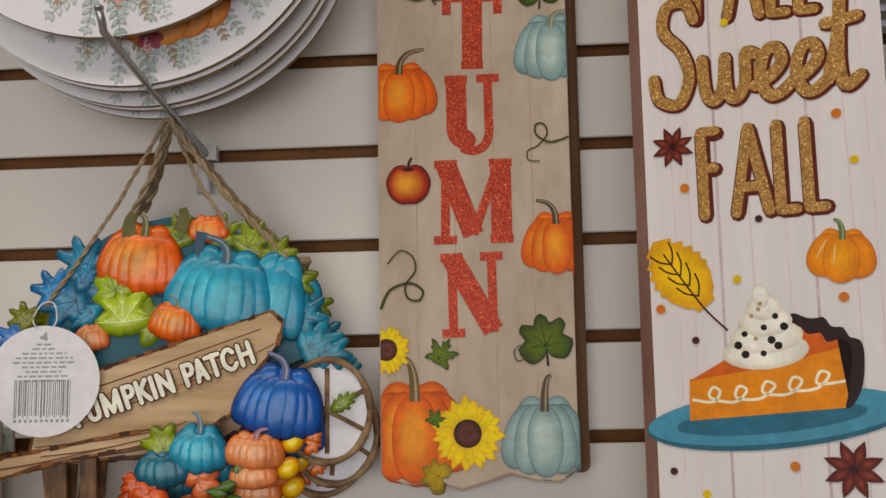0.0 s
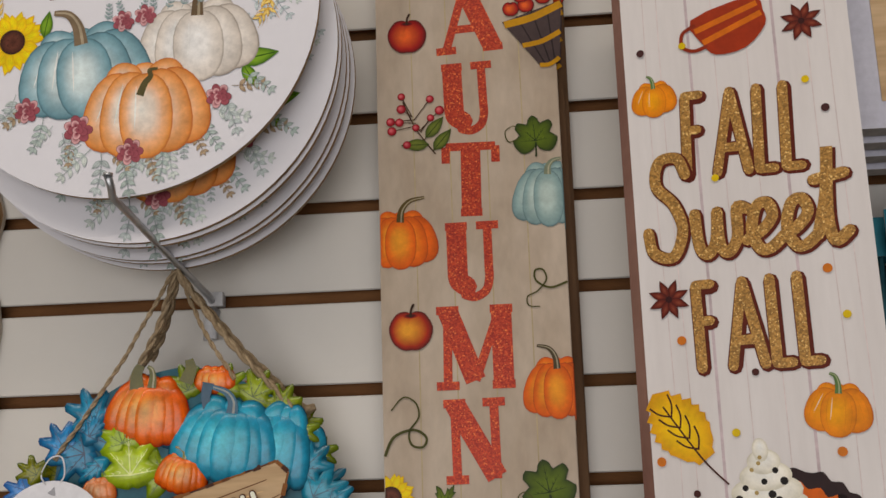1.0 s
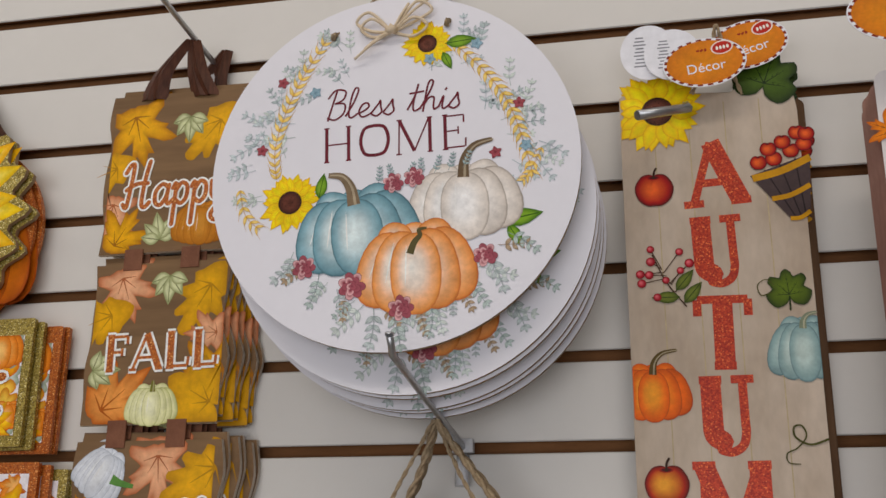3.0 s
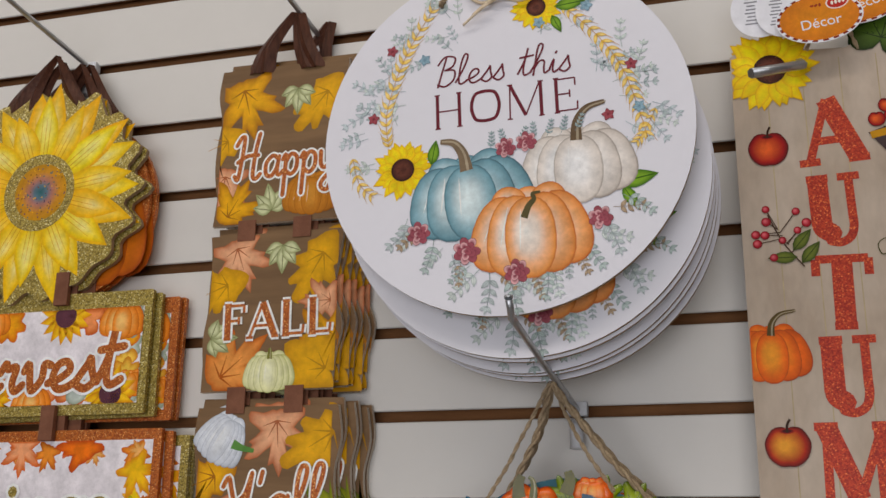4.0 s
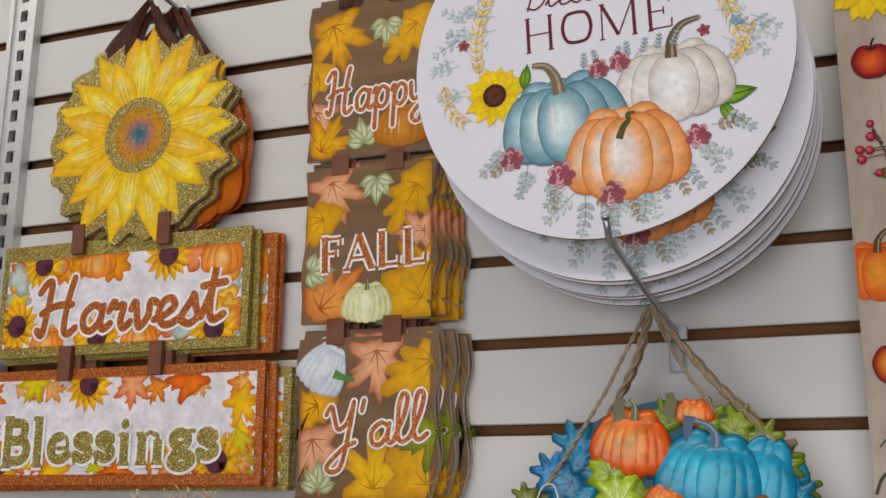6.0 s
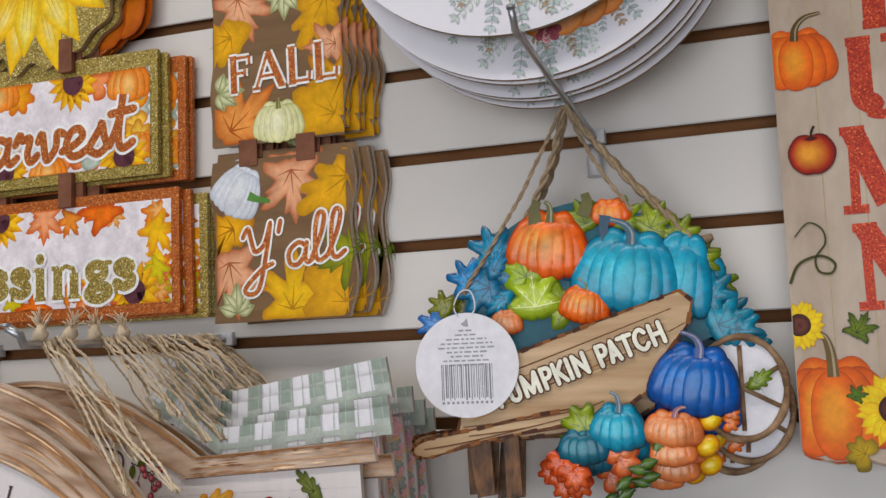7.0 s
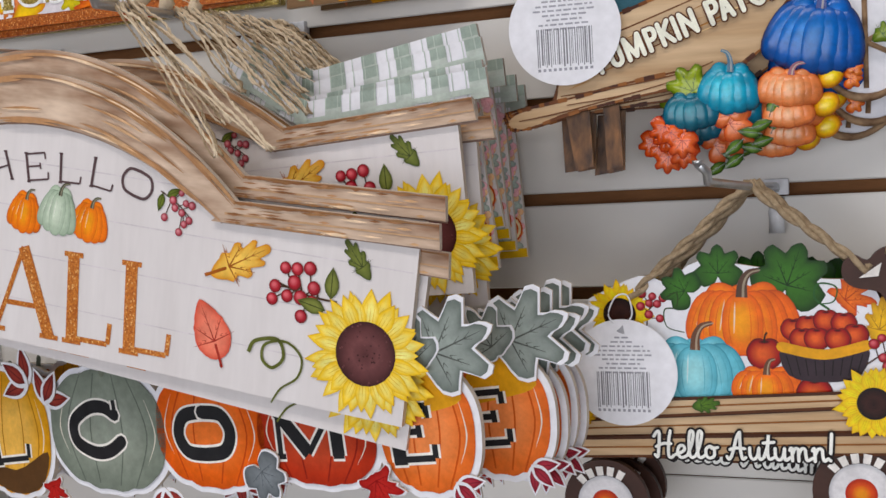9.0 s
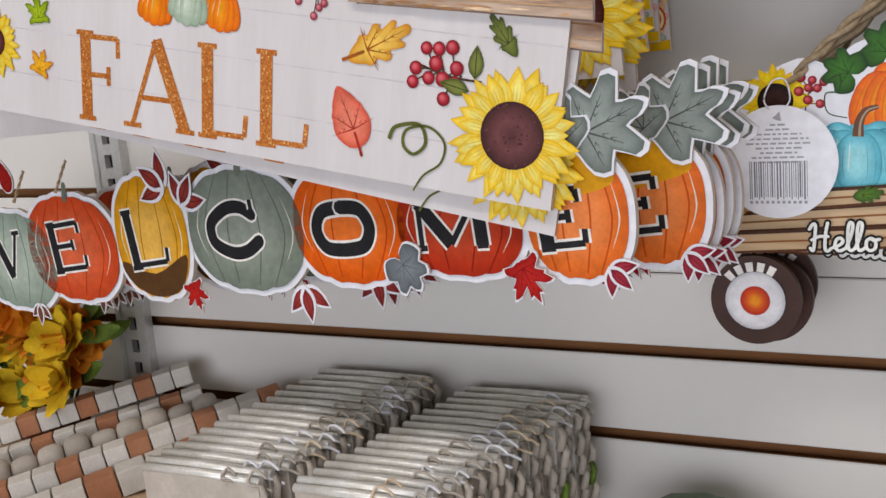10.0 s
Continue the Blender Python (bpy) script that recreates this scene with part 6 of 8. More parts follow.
def patch_sign(place):
    s = thing("wheelbarrow_sign", place, "embossed wheelbarrow sign full of teal and orange pumpkins reading PUMPKIN PATCH", "sign", "wheelbarrow signs", rz=8.5)
    back = [tuple(p) for p in smooth([(-0.1007, 0.0395), (-0.1000, 0.0566), (-0.0774, 0.0830), (-0.0510, 0.1005), (-0.0338, 0.1058), (-0.0061, 0.1103), (0.0229, 0.1040), (0.0653, 0.0823), (0.0827, 0.0624), (0.0845, 0.0415), (0.0787, 0.0232), (0.1024, 0.0136), (0.0775, 0.0005), (0.0527, -0.0065), (-0.0134, -0.0074), (-0.0811, -0.0083), (-0.1018, 0.0097)], 4)]
    part("backing", board(back, 0.003, None, 0.0), [surface("dark_teal_paint", (0.010, 0.075, 0.11), (0.02, 0.13, 0.18), 40, 0.35), DARKBROWN], s, "dark teal backing")
    # dark, base and highlight tones: gloss and shade painted onto the embossed pumpkins
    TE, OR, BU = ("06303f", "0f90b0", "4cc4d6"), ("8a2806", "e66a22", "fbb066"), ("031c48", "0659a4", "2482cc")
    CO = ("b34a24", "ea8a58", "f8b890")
    RL = RELIEF
    # leaves behind
    for p, r, rot, d, l in (((-0.1160, 0.0340), 0.016, 150, "4a5a12", "8a8a2a"), ((-0.1230, 0.0215), 0.018, 200, "1a4a8a", "4a8ac8"), ((-0.0959, 0.0520), 0.022, 120, "0f4f82", "2f8ec4"), ((-0.0757, 0.0722), 0.026, 110, "085a78", "1a94b8"), ((-0.0600, 0.0560), 0.030, 70, "06455f", "1484a4"), ((-0.0080, 0.0600), 0.028, 100, "06455f", "107c9c"), ((-0.0250, 0.0300), 0.026, 150, "5a7214", "93a436"), ((0.0500, 0.0300), 0.030, -20, "075a72", "1a94b0"), ((0.0820, 0.0330), 0.024, 40, "075a72", "1a94b0"), ((-0.0832, 0.0470), 0.028, 190, "08486a", "168ab0"), ((0.0903, 0.0122), 0.026, 20, "0e6880", "2a9ab4"), ((0.1021, 0.0075), 0.020, -10, "0c5c74", "2590ac"), ((0.0630, 0.0782), 0.020, 60, "5a6a14", "9aa83a"), ((-0.0060, 0.0940), 0.020, 110, "4f6414", "8c9a34"), ((0.0440, 0.0880), 0.022, 60, "5a6a14", "9aa83a"), ((0.0224, 0.0935), 0.020, 80, "5a7214", "a0b03e"), ((0.0773, 0.0606), 0.018, -30, "4f6414", "8c9a34")):
        leaf(s, p, r, rot, LOBED, d, l, mat=RL, up=0.002, name="leaf")
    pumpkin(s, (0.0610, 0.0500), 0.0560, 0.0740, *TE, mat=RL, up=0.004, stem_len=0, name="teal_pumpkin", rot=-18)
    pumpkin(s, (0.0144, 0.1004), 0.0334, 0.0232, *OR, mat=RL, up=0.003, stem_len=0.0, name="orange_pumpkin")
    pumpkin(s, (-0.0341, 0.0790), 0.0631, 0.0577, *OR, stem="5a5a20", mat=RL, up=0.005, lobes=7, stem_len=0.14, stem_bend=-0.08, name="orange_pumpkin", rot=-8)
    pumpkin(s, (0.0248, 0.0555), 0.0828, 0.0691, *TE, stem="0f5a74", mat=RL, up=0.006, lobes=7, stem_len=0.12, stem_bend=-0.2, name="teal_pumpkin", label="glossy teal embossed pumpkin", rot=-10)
    for q, w, c in (([(0.0101, 0.0973), (0.0083, 0.0860), (0.0103, 0.0732)], 0.008, "0c4a64"), ([(-0.0428, 0.0936), (-0.0432, 0.1043), (-0.0403, 0.1118)], 0.010, "5e5a20"), ([(-0.0067, 0.0976), (-0.0032, 0.1079), (-0.0046, 0.1153)], 0.010, "5e5a20")):
        k = Ink(s, "stem", RL, lift=0.006)
        k.stroke(q, w, ink_colour(c), lambda t: 1.1 - 0.5 * t)
        k.done()
    leaf(s, (-0.0707, 0.0378), 0.018, 220, OAK, "085a78", "2294b4", mat=RL, up=0.003, name="leaf")
    leaf(s, (-0.0761, 0.0616), 0.020, 60, OAK, "084e70", "1a8ab0", mat=RL, up=0.003, name="leaf")
    pumpkin(s, (-0.0692, 0.0208), 0.026, 0.022, *CO, mat=RL, up=0.003, stem_len=0, name="coral_pumpkin")
    leaf(s, (-0.0461, 0.0343), 0.034, 95, LOBED, "6a8418", "b4c848", "dce49a", mat=RL, up=0.004, name="leaf", sy=0.95)
    leaf(s, (-0.0529, 0.0559), 0.020, 110, VINE, "6a8418", "a4bc40", mat=RL, up=0.004, name="leaf")
    pumpkin(s, (-0.0083, 0.0322), 0.0389, 0.0340, *OR, stem="6a6a20", mat=RL, up=0.005, lobes=7, stem_len=0.1, stem_bend=-0.2, name="orange_pumpkin", rot=-12)
    LAYERS[s.name] = 0.0085
    # barrow: planks, handle, legs
    plank_shape(s, "barrow_plank", [(-0.0985, -0.0159), (0.0610, 0.0379), (0.0700, 0.0299), (0.0659, 0.0127), (0.0484, -0.0104), (0.0350, -0.0346), (-0.0034, -0.0619), (-0.0156, -0.0565), (-0.1048, -0.0684), (-0.1088, -0.0598)], y=-0.0078, label="carved timber side of the barrow", burnt=True)
    plank_shape(s, "handle", [tuple(p) for p in smooth([(-0.1416, -0.0699), (-0.1262, -0.0646), (-0.1002, -0.0602), (-0.0235, -0.0466), (-0.0156, -0.0552), (-0.0920, -0.0689), (-0.1267, -0.0789), (-0.1406, -0.0793), (-0.1439, -0.0741)], 3)], y=-0.0095, label="light timber barrow handle", burnt=True)
    k = Ink(s, "plank_groove", PRINT, lift=0.0016)
    for q in ([(-0.0738, -0.0381), (-0.0353, -0.0272), (0.0283, -0.0032), (0.0639, 0.0136)], [(-0.1044, -0.0579), (-0.0574, -0.0535), (-0.0152, -0.0469), (0.0017, -0.0414)], [(-0.0816, -0.0209), (-0.0558, -0.0137), (0.0542, 0.0245)], [(-0.1352, -0.0736), (-0.1006, -0.0686), (-0.0407, -0.0563)], [(-0.1004, -0.0644), (-0.0620, -0.0604), (-0.0280, -0.0534)]):
        k.stroke(q, 0.0011, ink_colour("6a4222"), lambda t: 1 - 0.4 * abs(2 * t - 1))
    rnd = random.Random(31)
    for i in range(46):
        # short grain streaks along the carved boards
        u, v = rnd.uniform(0.02, 0.92), rnd.uniform(0.1, 0.9)
        p = Vector((-0.1030, -0.0620)).lerp(Vector((0.0480, -0.0080)), u) + Vector((0, 0.040 * v * (0.9 - 0.2 * u)))
        L = rnd.uniform(0.008, 0.026)
        k.stroke([tuple(p), tuple(p + Vector((L * 0.5, L * 0.16 + 0.0006))), tuple(p + Vector((L, L * 0.34)))], rnd.uniform(0.0004, 0.0009), ink_colour(rnd.choice(("9a6c3c", "b98a54", "805228", "e6c898"))), lambda t: math.sin(math.pi * min(max(t, 0.05), 0.95)))
    k.done()
    for q in ([(-0.1028, -0.0714), (-0.0856, -0.0687), (-0.0843, -0.1089), (-0.0971, -0.1118)], [(-0.0758, -0.0674), (-0.0643, -0.0658), (-0.0632, -0.1096), (-0.0747, -0.1125)]):
        plank_shape(s, "leg", q, BURNT, 0.006, 0.001, "burnt-edged timber leg")
    a, b, h = (-0.0762, -0.0456), (0.0522, 0.0002), 0.0182
    spell(s, "letter_outline", "^P^U^M^P^K^I^N ^P^A^T^C^H", a, b, h * 1.0, 0.0034, 0.0034, 0, PRINT, "5a3418", bold=0.0020, lift=0.0020)
    spell(s, "letter", "^P^U^M^P^K^I^N ^P^A^T^C^H", a, b, h * 1.0, 0.0033, 0.0033, 0, PRINT, "f0e6d8")
    # wheel
    c, r = (0.0998, -0.0375), 0.0327
    W = (c[0] + 0.002, c[1] + 0.002)
    part("wheel_face", board(oval(W, r * 0.98, r * 1.18, 0, 40), 0.003, None, -0.001), [WHITE_PAPER, BOARD_EDGE], s, "white painted wheel face")
    rim = [(W[0] + r * 0.97 * math.cos(0.16 * i), -0.003, W[1] + r * 1.145 * math.sin(0.16 * i)) for i in range(41)]
    part("wheel_rim", tube(rim, 0.0027, 8, lambda t: 1 + 0.14 * math.sin(37 * t)), RIMBARK, s, "brown twig rim of the wheel")
    for a in (28, 90, 152):
        p, q = turn((-r * 0.95, 0), a, W), turn((r * 0.95, 0), a, W)
        part("spoke", tube([(p[0], -0.0015, p[1]), (W[0], -0.0022, W[1]), (q[0], -0.0015, q[1])], 0.0018, 7, lambda t: 1 + 0.2 * math.sin(19 * t)), RIMBARK, s)
    leaf(s, (W[0] + 0.010, W[1] + 0.004), 0.014, 35, OAK, "4a6a1c", "8a9a3c", mat=RL, up=0.002, name="leaf")
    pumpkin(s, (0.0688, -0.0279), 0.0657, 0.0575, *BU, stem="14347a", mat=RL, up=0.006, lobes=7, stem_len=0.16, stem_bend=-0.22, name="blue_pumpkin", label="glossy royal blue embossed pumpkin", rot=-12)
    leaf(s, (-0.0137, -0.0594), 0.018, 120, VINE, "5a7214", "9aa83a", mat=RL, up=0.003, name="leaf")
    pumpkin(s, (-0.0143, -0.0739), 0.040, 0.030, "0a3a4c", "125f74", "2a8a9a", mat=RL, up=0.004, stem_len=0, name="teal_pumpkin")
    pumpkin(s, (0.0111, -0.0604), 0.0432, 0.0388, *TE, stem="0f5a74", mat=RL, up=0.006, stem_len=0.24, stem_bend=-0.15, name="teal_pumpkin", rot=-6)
    for p, rr, rot, cc in (((-0.0213, -0.0894), 0.014, 200, ("b3401c", "e8784a")), ((0.0121, -0.0840), 0.016, 30, ("b8481c", "f08a5a")), ((-0.0330, -0.0850), 0.012, 250, ("a8380c", "e06a34")), ((0.0905, -0.0600), 0.008, 0, ("b84a1c", "e88a4a"))):
        for n, turnby in enumerate((0, 70)):
            leaf(s, turn((0.006 * n, 0), rot + turnby, p), rr * (0.98 - 0.1 * n), rot + turnby, VINE, *cc, mat=RL, up=0.002 + 0.0008 * n, name="autumn_leaf")
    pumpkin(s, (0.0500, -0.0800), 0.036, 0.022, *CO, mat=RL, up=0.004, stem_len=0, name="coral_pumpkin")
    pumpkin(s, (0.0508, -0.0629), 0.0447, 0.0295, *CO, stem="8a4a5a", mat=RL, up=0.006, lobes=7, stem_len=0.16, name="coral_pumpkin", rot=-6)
    for p in [(0.0778, -0.0570), (0.0743, -0.0760)]:
        k = Ink(s, "yellow_gourd", RL)
        k.rings(oval(p, 0.0095, 0.0078, 40, 16), p, [(1, ink_colour("a8600c"), 0), (0.7, ink_colour("e2ae1c"), 0.003), (0.3, ink_colour("f2cc4a"), 0.004), (0, ink_colour("f2cc4a"), 0.004)])
        k.done()
    k = Ink(s, "sprig", RL, lift=0.004)
    for i, q in enumerate([(0.0242, -0.0898), (0.0368, -0.0820), (0.0451, -0.0791), (0.0320, -0.0930), (0.0194, -0.0960)]):
        blade(k, q, 0.017, 0.008, 20 + 50 * i, "24400f", "5a7a2a", 0.001)
    k.done()
    return s


patch = patch_sign(PP)
copy_thing(patch, pose(PP[0] + 0.006, PP[1] + 0.017, PP[2] - 0.009, 0, 4.5, 8.5))
copy_thing(patch, pose(PP[0] - 0.004, PP[1] + 0.034, PP[2] - 0.014, 0, 7, 8.5))

# its jute hangers, gathered on the hook
ropes = thing("jute_hanger", (-0.256, -0.055, 1.5125), "bundled jute twine loops holding the wheelbarrow signs", "twine", "jute hangers")
ends = [(-0.3406, 1.3735), (-0.2940, 1.4288), (-0.2896, 1.4410), (-0.2864, 1.4502), (-0.2089, 1.4295), (-0.1683, 1.4075), (-0.1660, 1.4054), (-0.1606, 1.4043)]
deep = (-0.078, -0.055, -0.045, -0.03, -0.065, -0.05, -0.035, -0.02)
for i, (e, y) in enumerate(zip(ends, deep)):
    a = (0.001 * (i % 3) - 0.001, -0.012 + 0.003 * (i % 5), 0.002)
    b = (e[0] + 0.256, y + 0.055, e[1] - 1.5125)
    m = ((a[0] + b[0]) / 2 + (0.004 if b[0] < 0 else -0.003), (a[1] + b[1]) / 2 - 0.002, (a[2] + b[2]) / 2 - 0.002)
    part("strand", rope([a, m, b], 0.0017 if i in (0, 4) else 0.0026, wobble=0.0004, seed=i), TWINE, ropes)
for i, q in enumerate([(-0.1607, 1.4057), (-0.1652, 1.4006)]):
    part("knot", tube([(q[0] + 0.256 - 0.006, 0.022, q[1] - 1.5125 - 0.003), (q[0] + 0.256, 0.018, q[1] - 1.5125), (q[0] + 0.256 + 0.007, 0.02, q[1] - 1.5125 + 0.003)], 0.0042, 8, lambda t: 0.7 + 1.4 * t * (1 - t)), TWINE, ropes)


def barcode_tag(place, r, rz=0.0):
    t = thing("price_tag", place, "round white product tag with a bar code and grey small print", "tag", "round product tags", rz=rz)
    part("disc", board(oval((0, 0), r, r, 0, 56), 0.0006, None), [WHITE_PAPER, WHITE_PAPER], t)
    rnd = random.Random(17)
    k = Ink(t, "small_print", PRINT)
    k.poly(polar((0, r * 0.80), r * 0.10, 70, [(0, 1), (60, 0.4), (120, 0.9), (180, 0.6)], 2), ink_colour("a6a6ac"))
    for i, w in enumerate((0.22, 0.34, 0.62, 0.80, 0.88, 0.62, 0.5, 0.74, 0.56)):
        x, y = -w * r * 0.62, r * (0.66 - 0.082 * i)
        while x < w * r * 0.62:
            L = rnd.uniform(0.05, 0.14) * r
            k.stroke([(x, y), (min(x + L, w * r * 0.64), y)], r * 0.032, ink_colour("a2a2aa"), None, False, False)
            k.d -= EPS * 0.95
            x += L + r * 0.035
    k.done()
    k = Ink(t, "bar_code", PRINT)
    x = -r * 0.5
    while x < r * 0.5:
        w = rnd.choice((0.010, 0.016, 0.028)) * r
        low = -0.66 if rnd.random() < 0.2 else -0.62
        k.poly([(x, r * low), (x + w, r * low), (x + w, r * 0.02), (x, r * 0.02)], ink_colour("7c7c82"))
        k.d -= EPS * 0.95
        x += w + rnd.choice((0.014, 0.022, 0.03)) * r
    for i in range(11):
        k.stroke([(-r * 0.5 + i * r * 0.093, -r * 0.71), (-r * 0.45 + i * r * 0.093, -r * 0.71)], r * 0.05, ink_colour("9a9aa2"), None, False, False)
        k.d -= EPS * 0.95
    k.done()["kind"] = "stuff"
    loop = part("thread", tube([tuple(p) for p in smooth([(-0.004, 0.001, r * 0.9), (-0.008, -0.002, r * 1.1), (-0.004, 0.004, r * 1.4), (0.004, 0.006, r * 1.42), (0.008, 0.0, r * 1.1), (0.003, 0.001, r * 0.9)], 5, False)], 0.0006, 5), WHITE_PAPER, t)
    return t


TG = (-0.3358, 1.3189)
barcode_tag((TG[0], -0.089, TG[1]), 0.0395, 8.5)

# ---- HELLO AUTUMN truck-bed sign ----
HA = (-0.235, -0.1, 1.07)


def truck_sign(place):
    s = thing("truck_sign", place, "truck-bed sign heaped with pumpkins and apples reading Hello Autumn!", "sign", "truck signs")
    out = [tuple(p) for p in smooth([(-0.0899, 0.0589), (-0.0541, 0.0744), (-0.0343, 0.0702), (-0.0139, 0.0836), (0.0244, 0.0790), (0.0613, 0.0709), (0.0937, 0.0667), (0.1067, 0.0388), (0.1197, 0.0129), (0.1271, -0.0203)], 4, False)]
    lowl = [(0.0944, -0.0024), (-0.1068, -0.0109)]
    part("backing", board([*out, (0.1358, -0.0201), (-0.1056, -0.0264)], 0.004, None), [WHITE_PAPER, BOARD_EDGE], s, "white cut-out backing")
    OR, TE = ("a8400c", "e0701c", "f2a03c"), ("2a7488", "6ab4c4", "a8dce0")
    sunflower(s, (-0.0687, 0.0476), 0.0251, 15, 0.46, core=("140a08", "2a1612", "3c201a"))
    berries(s, (-0.0501, 0.0388), (-0.0449, 0.0585), 0.0030, 2, n=8)
    for p, r, rot in (((-0.0006, 0.0770), 0.018, 90), ((0.0445, 0.0690), 0.027, 70), ((-0.0247, 0.0642), 0.016, 150)):
        leaf(s, p, r, rot, VINE, "1c3a10", "3f6e28")
    leaf(s, (0.0807, 0.0575), 0.020, 40, MAPLE, "b8481c", "e07a3a")
    leaf(s, (0.0996, 0.0388), 0.020, 80, OAK, "b8860c", "e6b82a")
    curl(s, [(-0.0369, 0.0585), (-0.0288, 0.0623), (-0.0293, 0.0525), (-0.0374, 0.0506), (-0.0360, 0.0388), (-0.0243, 0.0349)], 0.0012, "2f4a1c")
    curl(s, [(0.0695, 0.0501), (0.0607, 0.0577), (0.0629, 0.0671), (0.0738, 0.0651), (0.0723, 0.0557), (0.0642, 0.0539)], 0.0014, "2f5a2c")
    pumpkin(s, (0.0143, 0.0446), 0.0758, 0.0522, *OR, stem="5a4438", lobes=7, stem_len=0.22, stem_bend=0.14)
    pumpkin(s, (-0.0178, 0.0094), 0.0689, 0.0492, *TE, stem="6a4a38", lobes=5, stem_len=0.25, stem_bend=0.16)
    apple(s, (0.0279, 0.0203), 0.0118)
    pumpkin(s, (0.0287, -0.0016), 0.0481, 0.0290, *OR, stem="6a4a38", lobes=5, stem_len=0.24, stem_bend=0.1)
    apple(s, (0.0588, -0.0061), 0.0115)
    apple(s, (0.1182, -0.0075), 0.0115)
    b = Ink(s, "apple_basket_print")
    for p in [(0.0467, 0.0369), (0.0561, 0.0388), (0.0673, 0.0426), (0.0781, 0.0407), (0.0850, 0.0332), (0.0520, 0.0304), (0.0612, 0.0305), (0.0741, 0.0305)]:
        apple(s, p, 0.0082, b, stem=False)
    Q = [(0.0387, 0.0254), (0.0919, 0.0268), (0.0875, 0.0069), (0.0427, 0.0063)]
    b.poly([tuple(p) for p in smooth([Q[0], ((Q[0][0] + Q[1][0]) / 2, Q[0][1] - 0.004), Q[1], Q[2], ((Q[2][0] + Q[3][0]) / 2, Q[2][1] - 0.005), Q[3]], 3)], ink_colour("3a2e34"))
    for i in range(9):
        u = (i + 0.5) / 9
        b.stroke([tuple(Vector(Q[0]).lerp(Vector(Q[1]), u) - Vector((0, 0.006))), tuple(Vector(Q[3]).lerp(Vector(Q[2]), u))], 0.0008, ink_colour("1e1618"), None, False)
    b.stroke([Q[0], ((Q[0][0] + Q[1][0]) / 2, Q[0][1] - 0.005), Q[1]], 0.0068, ink_colour("d8a018"))
    b.done()
    berries(s, (0.0914, 0.0145), (0.1168, 0.0277), 0.0034, 5, n=9)
    # bed planks
    for i, (q, y) in enumerate((([(-0.1133, -0.0160), (0.1129, -0.0020), (0.1127, -0.0112), (-0.1127, -0.0284)], -0.003), ([(-0.1099, -0.0292), (0.1127, -0.0123), (0.1123, -0.0286), (-0.1092, -0.0407)], -0.0015), ([(-0.1092, -0.0416), (0.1123, -0.0301), (0.1120, -0.0435), (-0.1083, -0.0548)], -0.003))):
        plank_shape(s, "bed_plank", q, LIGHTWOOD, 0.005, y, "pale timber plank with burnt edges")
        k = Ink(s, "burnt_edge", PRINT)
        k.d = -y + 0.0003
        k.stroke([q[0], q[1]], 0.0022, ink_colour("4a2a14"), None, False, False)
        k.stroke([q[3], q[2]], 0.0018, ink_colour("5a3418"), None, False, False)
        k.stroke([tuple((Vector(q[0]) + Vector(q[3])) / 2), tuple((Vector(q[1]) + Vector(q[2])) / 2)], 0.0012, ink_colour("8a5a30"), None, False, False)
        k.done()
    LAYERS[s.name] = 0.0042
    a, b2, h = (-0.0481, -0.0521), (0.0714, -0.0502), 0.0185
    spell(s, "letter_outline", "$Hello $Autumn!", a, b2, h * 1.02, 0.0022, 0.0022, 0, PRINT, "1c1210", bold=0.0028)
    spell(s, "letter", "$Hello $Autumn!", a, b2, h * 1.02, 0.0021, 0.0021, 0, PRINT, "f2ece2")
    leaf(s, (-0.0137, -0.0146), 0.012, 10, OAK, "2a4a14", "5a7a2c")
    leaf(s, (-0.0952, -0.0262), 0.012, 60, OAK, "b8860c", "e6b82a")
    sunflower(s, (0.0950, -0.0106), 0.0266, 15, 0.40, core=("140a08", "2a1612", "3c201a"), seed=9)
    # dark brown rear frame with its loop, and the wheel
    part("frame_post", board([tuple(p) for p in smooth([(0.0785, 0.0808), (0.0849, 0.0862), (0.0929, 0.0824), (0.0984, 0.0878), (0.1055, 0.0906), (0.1122, 0.0821), (0.1124, 0.0711), (0.1078, 0.0602), (0.1125, 0.0491), (0.1190, 0.0363), (0.1302, 0.0144), (0.1379, -0.0074), (0.1439, -0.0299), (0.1319, -0.0303), (0.1274, -0.0113), (0.1197, 0.0106), (0.1120, 0.0363), (0.1024, 0.0584), (0.0973, 0.0628), (0.0850, 0.0652), (0.0781, 0.0716)], 3)], 0.005, None, -0.006), [DARKBROWN, DARKBROWN], s, "dark brown painted frame")
    k = Ink(s, "frame_gap", PRINT, lift=0.0022)
    k.poly([(0.0878, 0.0714), (0.1016, 0.0811), (0.0995, 0.0724)], ink_colour("dcd8d4"))
    k.done()
    for q, nm in (((-0.0841, -0.0879), "wheel"), ((0.0858, -0.0711), "wheel")):
        r = 0.0305
        part(nm, board(oval(q, r, r * 1.03, 0, 40), 0.006, None, -0.002), [DARKBROWN, DARKBROWN], s, "dark brown tyre")
        k = Ink(s, "hub_print", PRINT, lift=-0.0012)
        k.rings(oval(q, r * 0.66, r * 0.67, 0, 30), q, [(1, ink_colour("b8b8bc"), 0), (0.85, ink_colour("d8d6d8"), 0), (0.5, ink_colour("dcdadc"), 0), (0, ink_colour("d0ccd0"), 0)])
        k.rings(oval(q, r * 0.33, r * 0.34, 0, 20), q, [(1, ink_colour("a82c14"), 0), (0.6, ink_colour("d05a20"), 0), (0.2, ink_colour("e8963a"), 0), (0, ink_colour("e8963a"), 0)])
